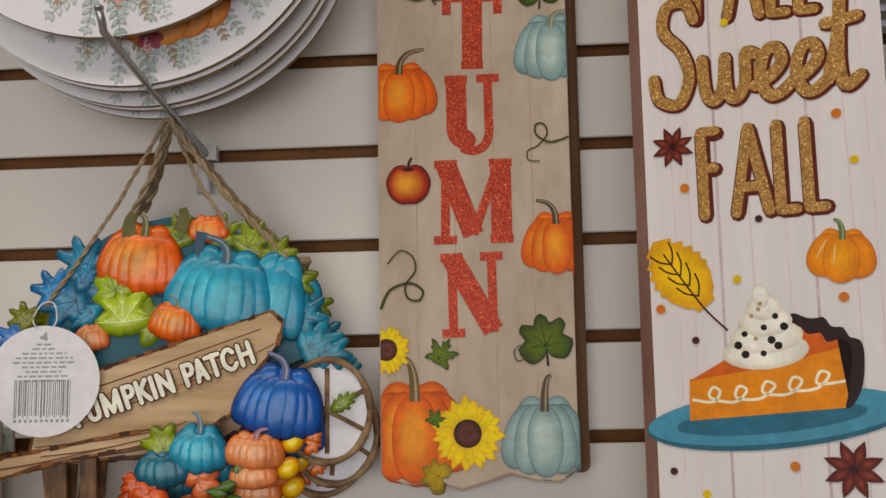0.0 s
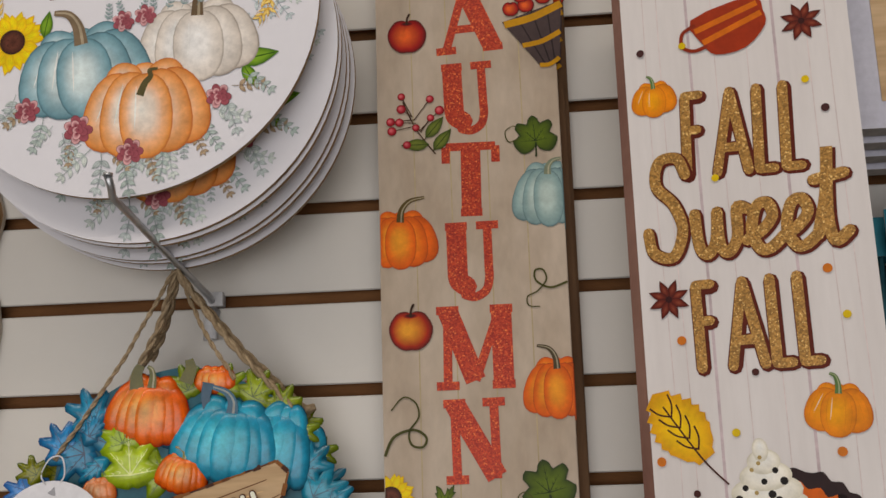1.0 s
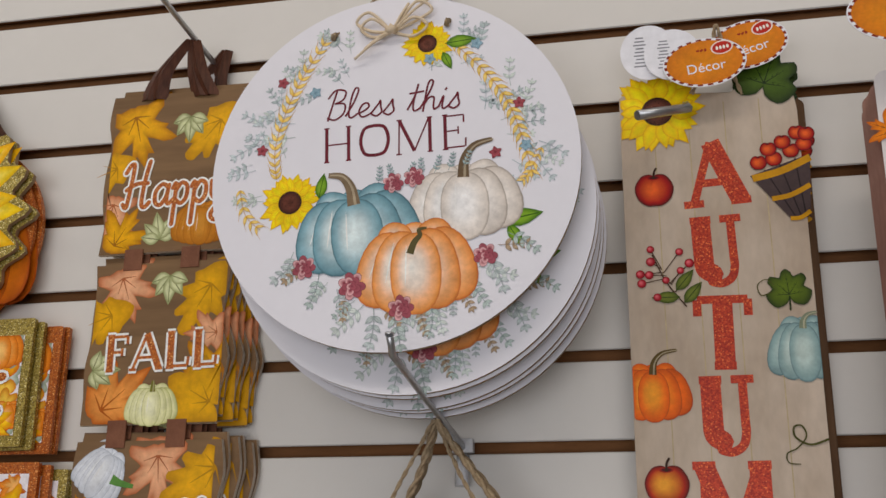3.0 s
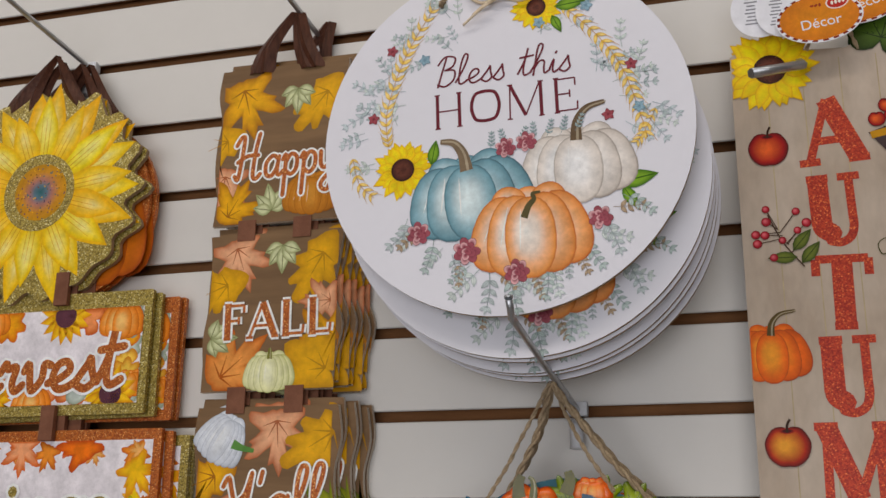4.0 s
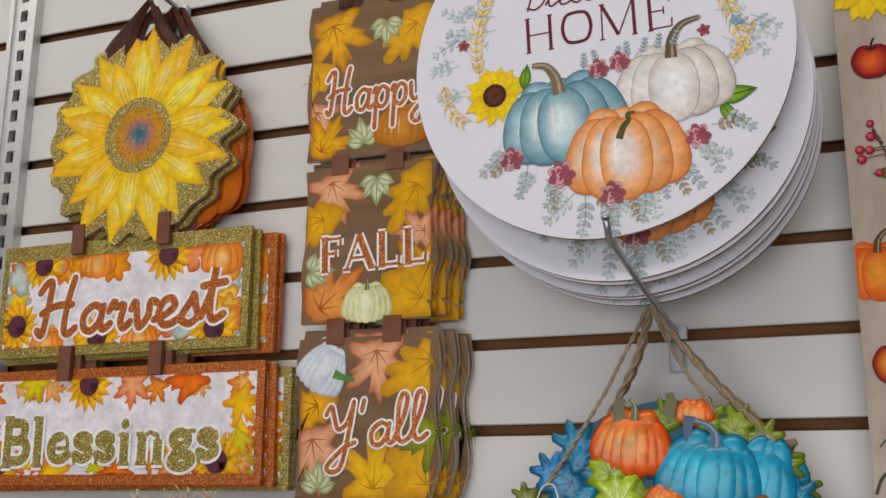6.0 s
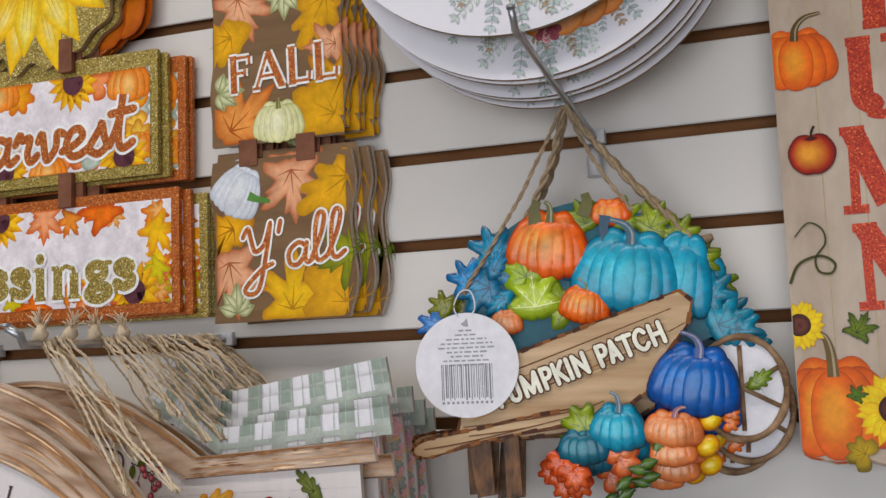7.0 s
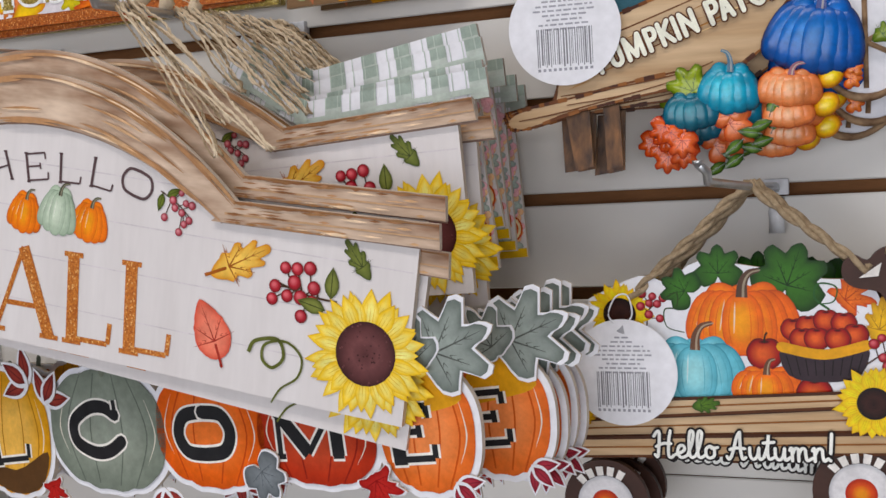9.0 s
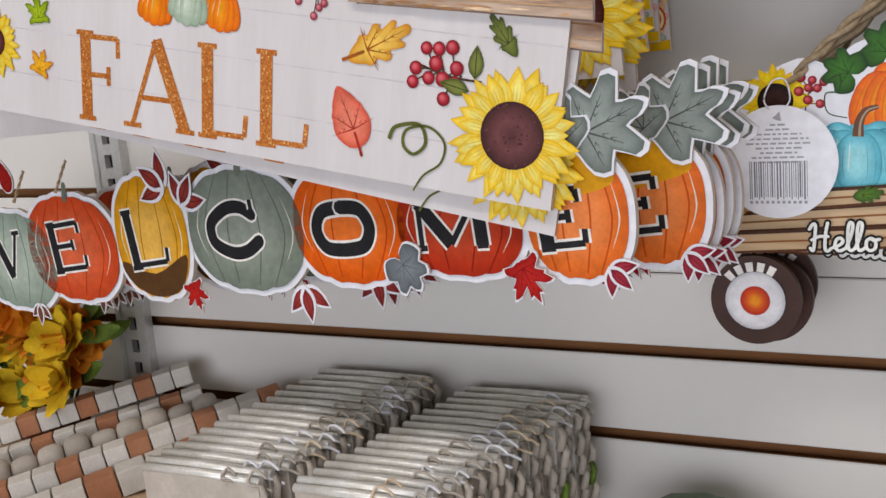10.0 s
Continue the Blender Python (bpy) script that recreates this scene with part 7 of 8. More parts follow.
        for j, a in enumerate((62, 80, 98, 116, 134)):
            p0 = turn((r * 0.74, 0), a, q)
            k.poly([turn((-0.002, -0.0022), a, p0), turn((0.0045, -0.0026), a, p0), turn((0.0045, 0.0026), a, p0), turn((-0.002, 0.0022), a, p0)], ink_colour("e4e0dc"))
        k.done()
    return s


truck = truck_sign(HA)
copy_thing(truck, pose(HA[0] + 0.010, HA[1] + 0.026, HA[2] - 0.012, 0, 4, 0))
copy_thing(truck, pose(HA[0] + 0.013, HA[1] + 0.044, HA[2] - 0.009, 0, 6, 0))
TG = (-0.3005, 1.0787)
barcode_tag((TG[0], -0.112, TG[1]), 0.0372)
ropes = thing("jute_hanger", (-0.205, -0.08, 1.2), "thick jute rope loops holding the truck signs", "twine", "jute hangers")
for i, (e, y) in enumerate((((-0.2961, 1.1287), -0.10), ((-0.2906, 1.1269), -0.09), ((-0.2872, 1.1268), -0.07), ((-0.1406, 1.1469), -0.106), ((-0.1380, 1.1408), -0.09), ((-0.1178, 1.1205), -0.06))):
    b = (e[0] + 0.205, y + 0.08, e[1] - 1.2)
    top = (-0.2154, 1.2039)
    a = (top[0] + 0.205 + 0.002 * (i % 3), 0.008 * (i % 3) - 0.004, top[1] - 1.2)
    m = ((a[0] + b[0]) / 2, (a[1] + b[1]) / 2 - 0.003, (a[2] + b[2]) / 2 - 0.002 * (i % 2))
    part("strand", rope([a, m, b], 0.0035, wobble=0.0005, seed=20 + i), TWINE, ropes)
for q in [(-0.1287, 1.1630), (-0.1259, 1.1618)]:
    part("knot", tube([(q[0] + 0.205, -0.025, q[1] - 1.2 - 0.007), (q[0] + 0.207, -0.026, q[1] - 1.2 + 0.002)], 0.0032, 7), TWINE, ropes)

# ---- HELLO FALL arched signs ----
HL = (-0.405, -0.257, 1.074)
BAR = [(0.0141, 0.1106), (0.0123, 0.1255), (-0.1347, 0.1062)]
PEAK = (-0.2769, 0.1526)


def arch_line(shoulder, peak, n=18, grow=0.0):
    du, dv = shoulder[0] - peak[0], peak[1] - shoulder[1]
    return [(peak[0] + du * (1 - 2 * k / n), shoulder[1] + dv * (1 - (1 - 2 * k / n) ** 2)) for k in range(n + 1)]


def hello_sign(place, roll):
    s = thing("arched_sign", place, "white arched sign with timber roof edge and orange HELLO FALL lettering", "sign", "hello fall signs", ry=roll)
    uc = PEAK[0]
    W = 2 * uc
    h = (0.0015, 0.1089)[1]
    arch = arch_line(BAR[2], PEAK)
    part("board", board([(0, 0), (0, h + 0.004), *arch, (W, h + 0.004), (W, 0)], 0.005, None), [WHITEWOOD, PALE_EDGE], s)
    for v in (0.030, 0.062, 0.094, 0.125):
        k = Ink(s, "plank_line_print")
        k.stroke([(-0.002 if v < h else BAR[2][0] - 0.03, v), (uc, v + 0.0006), (W + 0.002 if v < h else W - BAR[2][0] + 0.03, v)], 0.0008, ink_colour("cbc5c7"), None, True, False)
        k.done()
    # roof edge: two straight bars and the arched band between them, all proud of the board
    lo, hi = BAR[0], BAR[1]
    sh = BAR[2]
    part("roof_bar", board([lo, hi, (sh[0] + 0.012, sh[1] + hi[1] - lo[1]), (sh[0] - 0.006, sh[1])], 0.004, None, -0.004), [TRIMWOOD, PALE_EDGE], s, "weathered brown timber bar")
    part("roof_bar", board([(W - p[0], p[1]) for p in (lo, hi, (sh[0] + 0.012, sh[1] + hi[1] - lo[1]), (sh[0] - 0.006, sh[1]))][::-1], 0.004, None, -0.004), [TRIMWOOD, PALE_EDGE], s)
    outer = arch_line((sh[0] + 0.012, sh[1] + hi[1] - lo[1] - 0.001), (PEAK[0], PEAK[1] + 0.034))
    part("roof_arch", board(arch + outer[::-1], 0.004, None, -0.0035), [TRIMWOOD, PALE_EDGE], s, "weathered brown arched roof edge")
    # shade under the proud roof edge, drawn on the board as a darker line
    k = Ink(s, "roof_shade_line")
    k.stroke([(p[0], p[1] - 0.0006) for p in arch], 0.0016, ink_colour("8a7468"), None, False, False)
    k.stroke([(lo[0], lo[1] - 0.0007), sh], 0.0014, ink_colour("8a7468"), None, False, False)
    k.done()
    k = Ink(s, "roof_grain", PRINT, lift=0.0045)
    for g in (0.08, 0.90):
        line = [tuple(Vector(a).lerp(Vector(b), g)) for a, b in zip(arch, outer)]
        k.stroke(line, 0.0022, ink_colour("b08a68"), lambda t: 0.3 + 0.7 * math.sin(9 * t) ** 2)
    for g in (0.42,):
        k.stroke([tuple(Vector(lo).lerp(Vector(hi), g)), (sh[0] + 0.004, sh[1] + (hi[1] - lo[1]) * g)], 0.0022, ink_colour("b89878"), lambda t: 0.4 + 0.6 * math.sin(7 * t) ** 2, False)
    k.stroke([tuple(Vector(lo).lerp(Vector(hi), 0.92)), (sh[0] + 0.01, sh[1] + (hi[1] - lo[1]) * 0.92)], 0.0018, ink_colour("8a6444"), lambda t: 0.5 + 0.5 * t, False)
    k.done()
    k = Ink(s, "roof_stain", PRINT_SOFT, lift=0.0049)
    rnd = random.Random(77)
    far = (sh[0] + 0.010, sh[1] + hi[1] - lo[1])
    for i in range(60):
        # burnt and worn streaks along the roof edge, thickest by the shoulder and the rims
        u = rnd.random() ** 0.6
        g = rnd.choice((rnd.uniform(0.02, 0.2), rnd.uniform(0.8, 0.97), rnd.uniform(0.1, 0.9)))
        ends = []
        for t in (u * 0.93, min(0.99, u * 0.93 + rnd.uniform(0.03, 0.14))):
            ends.append(tuple(Vector(lo).lerp(Vector(sh), t).lerp(Vector(hi).lerp(Vector(far), t), g)))
        dark = u > 0.72 or g > 0.78
        k.stroke([ends[0], tuple((Vector(ends[0]) + Vector(ends[1])) / 2), ends[1]], rnd.uniform(0.0006, 0.0020), ink_colour(rnd.choice(("8a6244", "a07858", "94704e")) if dark else rnd.choice(("a8805c", "c8a480", "e0c8ac", "b08a68"))), lambda t: math.sin(math.pi * min(max(t, 0.03), 0.97)), False, False)
    for i in range(48):
        n = rnd.randrange(0, 5) if i % 3 == 0 else rnd.randrange(0, 17)
        g = rnd.choice((rnd.uniform(0.02, 0.2), rnd.uniform(0.82, 0.98), rnd.uniform(0.1, 0.9)))
        line = [tuple(Vector(arch[m]).lerp(Vector(outer[m]), g)) for m in (n, n + 1, min(18, n + 2))]
        dark = n < 4 or n > 14
        k.stroke(line, rnd.uniform(0.0008, 0.0026), ink_colour(rnd.choice(("9a7454", "ac8866", "a27c5c")) if dark else rnd.choice(("b08a68", "c8a684", "dcc4a8", "9a7452"))), lambda t: math.sin(math.pi * min(max(t, 0.03), 0.97)), True, False)
    k.done()["kind"] = "stuff"
    LAYERS[s.name] = 0.0003
    a, b, hh = (-0.3640, 0.0060), (-0.1650, 0.0105), 0.0595
    spell(s, "letter", "FALL", a, b, hh, 0.0094, 0.0036, 0.13, G_ORANGE, label="orange glitter letter")
    a, b = (-0.3276, 0.1057), (-0.1875, 0.1105)
    spell(s, "letter", "HELLO", a, b, 0.0194, 0.0020, 0.0013, 0.075, PRINT, "5c4a4c", arc=0.36)
    OR = ("a8500c", "e07c1c", "f2a040")
    pumpkin(s, (-0.2902, 0.0915), 0.028, 0.031, *OR, stem="5a5a48", stem_len=0.14, rot=-8)
    pumpkin(s, (-0.2359, 0.0928), 0.030, 0.031, *OR, stem="5a5a48", stem_len=0.14, rot=-8)
    pumpkin(s, (-0.2623, 0.0964), 0.031, 0.036, "6f8270", "a9b8a4", "c6d0bf", stem="4a4a3c", stem_len=0.14, rot=-8)
    for p, q, sd in (((-0.1812, 0.1196), (-0.1575, 0.1045), 1), ((-0.3382, 0.1155), (-0.3565, 0.1025), 2)):
        berries(s, p, q, 0.0026, sd, n=10, leaves=2, cols=("7a2a34", "a8505a", "c88a90"))
    berries(s, (-0.0504, 0.0685), (-0.0915, 0.0744), 0.0045, 4, n=11)
    leaf(s, (-0.1243, 0.0803), 0.030, 30, OAK, "c88a2c", "ecc068", "9a5a14", stem=0.008, sy=0.8, name="oak_leaf_print")
    leaf(s, (-0.0362, 0.0938), 0.018, 130, OAK, "44501c", "727a3c", "38401c", sy=0.75, name="oak_leaf_print")
    leaf(s, (-0.1349, 0.0314), 0.026, 118, BEECH, "c85a48", "e88a74", "a03a30", stem=0.008, sy=1.05)
    for p, rot, ln in (((-0.0543, 0.0696), 90, 0.020), ((-0.0573, 0.0622), 170, 0.020)):
        k = Ink(s, "leaf_print")
        blade(k, p, ln, ln * 0.5, rot, "4a5220", "7c8244")
        k.done()
    sunflower(s, (-0.0279, 0.0403), 0.0425, 19, 0.47, ("c49a2c", "e6c040", "f6e294"), ("3c1c1c", "563030", "6e4444"), label="large printed sunflower", clip=None)
    curl(s, [(-0.1083, 0.0269), (-0.1041, 0.0349), (-0.0882, 0.0383), (-0.0833, 0.0277), (-0.0906, 0.0199), (-0.0982, 0.0243), (-0.0967, 0.0340), (-0.0822, 0.0379), (-0.0708, 0.0299), (-0.0723, 0.0171), (-0.0834, 0.0077), (-0.0893, -0.0026)], 0.0024, "5f6430")
    for p, r, rot, c in (((-0.3950, 0.0730), 0.016, 100, ("5f7a18", "a8b840")), ((-0.3954, 0.0363), 0.015, 70, ("c07818", "e8b44a"))):
        leaf(s, p, r, rot, MAPLE, *c)
    sunflower(s, (-0.4404, 0.0507), 0.028, 15, 0.42, ("b08a20", "dcb83a", "eed674"), ("3c1c1c", "563030", "6e4444"), seed=3)
    return s


hello = hello_sign(HL, 10)


def stacked(ob, roll, end, y):
    """A copy of the arched sign with the lower end of its roof bar at (x, z) = end, y metres from the wall."""
    c, sn = math.cos(radians(roll)), math.sin(radians(roll))
    u, v = BAR[0]
    return copy_thing(ob, pose(end[0] - (u * c + v * sn), y, end[1] - (-u * sn + v * c), 0, roll, 0))


stacked(hello, 10, (-0.3726, 1.1960), -0.243)
stacked(hello, 11.6, (-0.3702, 1.1630), -0.250)
stacked(hello, -2.5, (-0.3702, 1.2563), -0.185)
stacked(hello, -1.0, (-0.3653, 1.2448), -0.165)


# ---- signs with a plaid roof edge behind them ----
def plaid_sign(place, roll):
    s = thing("plaid_roof_sign", place, "white floral sign with a green and white plaid roof edge", "sign", "plaid roof signs", ry=roll)
    part("board", board([(0, 0), (0, 0.118), (-0.40, 0.118), (-0.40, 0)], 0.004, None), [WHITEWOOD, PALE_EDGE], s)
    for j, q in enumerate(([(0.012, 0.114), (0.012, 0.134), (-0.122, 0.134), (-0.126, 0.114)], [(-0.126, 0.114), (-0.122, 0.134), (-0.176, 0.176), (-0.190, 0.160)])):
        bar = part("roof_bar", board(q, 0.004, None, -0.004), [WHITE_PAPER, PALE_EDGE], s, "plaid painted roof bar")
        k = Ink(s, "plaid_print", PRINT_SOFT, lift=0.0046)
        A, B, C, D = (Vector(p) for p in q)
        for i in range(5 if j == 0 else 3):
            n = 5 if j == 0 else 3
            u0, u1 = (i + 0.0) / n, (i + 0.46) / n
            for (v0, v1, c) in ((0, 1, "b4bcb5"), (0, 0.4, "99a59c")):
                pts = [B.lerp(C, u0).lerp(A.lerp(D, u0), v1), B.lerp(C, u0).lerp(A.lerp(D, u0), v0), B.lerp(C, u1).lerp(A.lerp(D, u1), v0), B.lerp(C, u1).lerp(A.lerp(D, u1), v1)]
                k.poly([tuple(p) for p in pts], ink_colour(c))
        for i in range(14):
            u = (i + 0.5) / 14
            k.stroke([tuple(B.lerp(C, u)), tuple(A.lerp(D, u))], 0.0007, ink_colour("b4beb6"), None, False, False)
        k.stroke([tuple(A.lerp(B, 0.3)), tuple(D.lerp(C, 0.3))], 0.004, ink_colour("b6c0b8"), None, False, False)
        k.done()
        LAYERS[s.name] = 0.0006
    rnd = random.Random(6)
    for i in range(54):
        p = (-0.0085 - 0.017 * ((i // 3 + i) % 3) - 0.004 * rnd.random(), 0.012 + 0.096 * i / 54)
        k = Ink(s, "flower_print", PRINT_SOFT)
        if i % 3 == 0:
            leaf(s, p, 0.0095, rnd.uniform(0, 360), VINE, "8e9a92", "c2ccc4", ink=k)
        elif i % 3 == 1:
            rose(k, p, 0.0095, ("cc8494", "ecb8be", "f8dedf"))
        else:
            rose(k, p, 0.0095, ("cc9070", "eec49c", "f8e4cc"))
        k.done()
    k = Ink(s, "medallion_print", PRINT_SOFT)
    for r, c in ((0.0115, "c05a2a"), (0.0100, "f0d8b0"), (0.0080, "d06a3a"), (0.0055, "f2c890"), (0.0032, "b8502a")):
        k.poly(oval((-0.013, 0.024), r, r, 0, 18), ink_colour(c))
    k.poly([(0, 0.001), (-0.06, 0.001), (-0.06, 0.008), (0, 0.008)], ink_colour("e0b830"))
    k.done()
    return s


def plaid_at(end, y, roll):
    c, sn = math.cos(radians(roll)), math.sin(radians(roll))
    u, v = 0.012, 0.114
    return (end[0] - (u * c + v * sn), y, end[1] - (-u * sn + v * c))


PE = (((-0.3722, 1.2721), -0.150, -5.5), ((-0.3817, 1.2792), -0.128, -6.5), ((-0.3861, 1.2969), -0.112, -9), ((-0.3934, 1.3079), -0.098, -9.5), ((-0.3873, 1.2845), -0.066, -4), ((-0.3852, 1.2733), -0.046, -2), ((-0.3830, 1.2662), -0.030, -3))
plaid = plaid_sign(plaid_at(*PE[0]), PE[0][2])
for e, y, r in PE[1:]:
    copy_thing(plaid, Matrix(pose(*plaid_at(e, y, r), 0, r, 0)))

# jute strands from the hook down to the stacked signs
HR, HT = (-0.5941, 1.3462), (-0.5961, 1.3532)
hook((HR[0], HR[1] + 0.004), (HT[0] + 0.006, -0.272, HT[1] - 0.010), (-0.006, -0.010, 0.012), "zinc display hook heavy with jute strands", 0.0032)
hook((HR[0] - 0.26, HR[1] + 0.004), (HT[0] - 0.22, -0.272, HT[1] - 0.010), (-0.006, -0.010, 0.012), "second zinc display hook for the arched signs", 0.0032)
strands = thing("jute_hanger", (HR[0], 0.0, HR[1]), "fan of frayed jute strands holding the arched signs", "twine", "jute hangers")
targets = [((-0.5167, 1.2431), -0.262), ((-0.4792, 1.2448), -0.262), ((-0.5186, 1.2636), -0.248), ((-0.5398, 1.2871), -0.19), ((-0.5246, 1.2908), -0.19), ((-0.5075, 1.2707), -0.178), ((-0.5072, 1.2700), -0.155), ((-0.5182, 1.2861), -0.14), ((-0.5244, 1.2985), -0.125), ((-0.5306, 1.3071), -0.11), ((-0.5294, 1.3065), -0.09), ((-0.5328, 1.3071), -0.07), ((-0.5359, 1.3105), -0.05), ((-0.5469, 1.3087), -0.04), ((-0.5386, 1.3102), -0.03)]
arm0, arm1 = Vector((0, -0.012, 0.006)), Vector((HT[0] + 0.006 - HR[0], -0.272, HT[1] - 0.010 - HR[1]))
for i, (e, y) in enumerate(targets):
    u = min(0.92, max(0.12, -y / 0.285))
    top = arm0.lerp(arm1, u) + Vector((0, 0, 0.0035))
    b = Vector((e[0] - HR[0], y, e[1] - HR[1]))
    for j in range(4):
        a = top + Vector((0.0012 * j, 0.004 * (j - 1), 0.0005 * j))
        m = a.lerp(b, 0.45) + Vector((0.005 * (j - 1) + 0.003 * math.sin(5 * i + j), -0.004, 0.007 - 0.003 * j + 0.003 * math.cos(3 * i + 2 * j)))
        part("strand", rope([tuple(a), tuple(m), tuple(b + Vector((0.002 * (j - 1), 0, 0)))], 0.0008 + 0.0003 * (j % 2), wobble=0.0013, seed=40 + 3 * i + j), RAFFIA if (i + j) % 3 else TWINE, strands)
for i, u in enumerate((0.93, 0.82, 0.70, 0.55)):
    # frayed knots standing up off the hook
    top = arm0.lerp(arm1, u)
    lean = Vector(((0.002, 0.010, 0.004, -0.003)[i], -0.004, 0.018))
    part("knot", tube([tuple(top + Vector((-0.003, 0, 0.002))), tuple(top + lean * 0.4), tuple(top + lean * 0.75)], 0.0052, 8, lambda t: 0.75 + 0.5 * math.sin(5 * t)), RAFFIA, strands)
    rnd = random.Random(i)
    bm = bmesh.new()
    for j in range(26):
        a = top + lean * rnd.uniform(0.2, 0.7)
        b = a + lean * rnd.uniform(0.25, 0.65) + Vector((rnd.uniform(-1, 1), rnd.uniform(-1, 0.6), rnd.uniform(-0.4, 0.6))) * 0.008
        fibre = tube([tuple(a), tuple(a.lerp(b, 0.5) + Vector((0, 0, 0.002))), tuple(b)], 0.00045, 4)
        me = bpy.data.meshes.new("fibre")
        fibre.to_mesh(me)
        fibre.free()
        bm.from_mesh(me)
        bpy.data.meshes.remove(me)
    part("fray", bm, RAFFIA, strands, "frayed jute fibres")["kind"] = "stuff"

# ---- WELCOME pumpkin banner ----
WC = (-0.6, -0.215, 1.04)


def pumpkin_edge(c, w, h, grow, n=66):
    """A squat pumpkin outline with lobed top and bottom."""
    out = []
    for x, z in oval(c, w / 2 + grow, h / 2 + grow, 0, n, 0.84):
        u = (x - c[0]) / (w / 2 + grow)
        dip = 0.028 * h * abs(math.sin(2.5 * math.pi * u)) * math.copysign(1, z - c[1]) - 0.028 * h * math.copysign(1, z - c[1])
        out.append((x, z + dip * (1 - u * u)))
    return out


def welcome_banner(place, front=True):
    s = thing("welcome_banner", place, "row of white-edged painted pumpkins spelling WELCOME", "sign", "welcome banners", rz=-9)
    items = [
        ("W", (-0.3630, -0.0310), 0.1180, 0.0880, ("6f7c70", "94a094", "aab4a8"), (-0.4250, -0.0530), (-0.3450, -0.0440)),
        ("E", (-0.2780, -0.0156), 0.1226, 0.0912, ("a03e20", "c25638", "cc6a4c"), (-0.3160, -0.0390), (-0.2507, -0.0298)),
        ("L", (-0.1724, -0.0009), 0.0866, 0.0993, ("a8741c", "cf9a3a", "dcb060"), (-0.2106, -0.0287), (-0.1480, -0.0192)),
        ("C", (-0.0669, 0.0091), 0.1187, 0.0910, ("646b62", "7f877c", "8f968b"), (-0.1077, -0.0164), (-0.0410, -0.0082)),
        ("O", (0.0336, 0.0165), 0.0986, 0.0814, ("b44c1a", "d2662c", "dc7a44"), (-0.0007, -0.0072), (0.0633, -0.0016)),
        ("M", (0.1250, 0.0201), 0.0958, 0.0653, ("86281a", "aa3c28", "b85038"), (0.0852, 0.0042), (0.1558, 0.0107)),
        ("E", (0.2099, 0.0296), 0.0673, 0.0764, ("b8561e", "d5743e", "de8a58"), (0.1786, 0.0084), (0.2222, 0.0140)),
    ]
    for i, (ch, c, w, h, col, a, b) in enumerate(items):
        rim = pumpkin_edge(c, w, h, 0.0042)
        part("cutout", board(rim, 0.004, None, 0.0006 * (i % 2)), [WHITE_PAPER, PALE_EDGE], s, "white-edged pumpkin cut-out")
        LAYERS[s.name] = 0.0006
        k = Ink(s, "pumpkin_print", PRINT, "")
        D, B, L = (ink_colour(q) for q in col)
        k.rings(pumpkin_edge(c, w, h, 0.0), c, [(1, blend(D, B, 0.6), 0), (0.8, B, 0), (0.4, L, 0), (0, L, 0)])
        for g in (-0.62, -0.25, 0.25, 0.62):
            k.stroke([(c[0] + g * w * 0.32, c[1] + h * 0.46), (c[0] + g * w * 0.56, c[1]), (c[0] + g * w * 0.36, c[1] - h * 0.44)], 0.0012, D)
        for g in (-0.8, 0.8):
            k.stroke([(c[0] + g * w * 0.42, c[1] + h * 0.3), (c[0] + g * w * 0.52, c[1]), (c[0] + g * w * 0.42, c[1] - h * 0.25)], 0.0011, ink_colour("dcd6c8"), lambda t: 1 - abs(2 * t - 1))
        if i == 2:
            k.poly([tuple(p) for p in smooth([(c[0] - w * 0.45, c[1] - h * 0.22), (c[0], c[1] - h * 0.30), (c[0] + w * 0.45, c[1] - h * 0.12), (c[0] + w * 0.34, c[1] - h * 0.40), (c[0], c[1] - h * 0.49), (c[0] - w * 0.34, c[1] - h * 0.40)], 4)], ink_colour("5a4028"))
        if i == 6:
            k.poly([tuple(p) for p in smooth([(c[0] - w * 0.40, c[1] + h * 0.1), (c[0] + w * 0.05, c[1] + h * 0.16), (c[0] + w * 0.38, c[1] + h * 0.28), (c[0] + w * 0.2, c[1] + h * 0.46), (c[0] - w * 0.25, c[1] + h * 0.45)], 4)], ink_colour("cf9a3a"))
        k.done()
        hh = h * (0.46 if i not in (3, 4) else 0.49)
        a, b = ((p[0] + 0.0015 * q, p[1] - 0.001) for p, q in ((a, 1), (b, -1)))
        spell(s, "letter_outline", ch, a, b, hh, 0.0100, 0.0044, 0.15, PRINT, "e4e0da", bold=0.0030)
        spell(s, "letter", ch, a, b, hh, 0.0096, 0.0040, 0.14, G_BLACK, label="black letter")
        if i in (1, 3):
            k = Ink(s, "stem", PRINT)
            k.stroke([(c[0], c[1] + h * 0.47), (c[0] + 0.002, c[1] + h * 0.60)], 0.006, ink_colour("6f7468"), None, False)
            k.done()
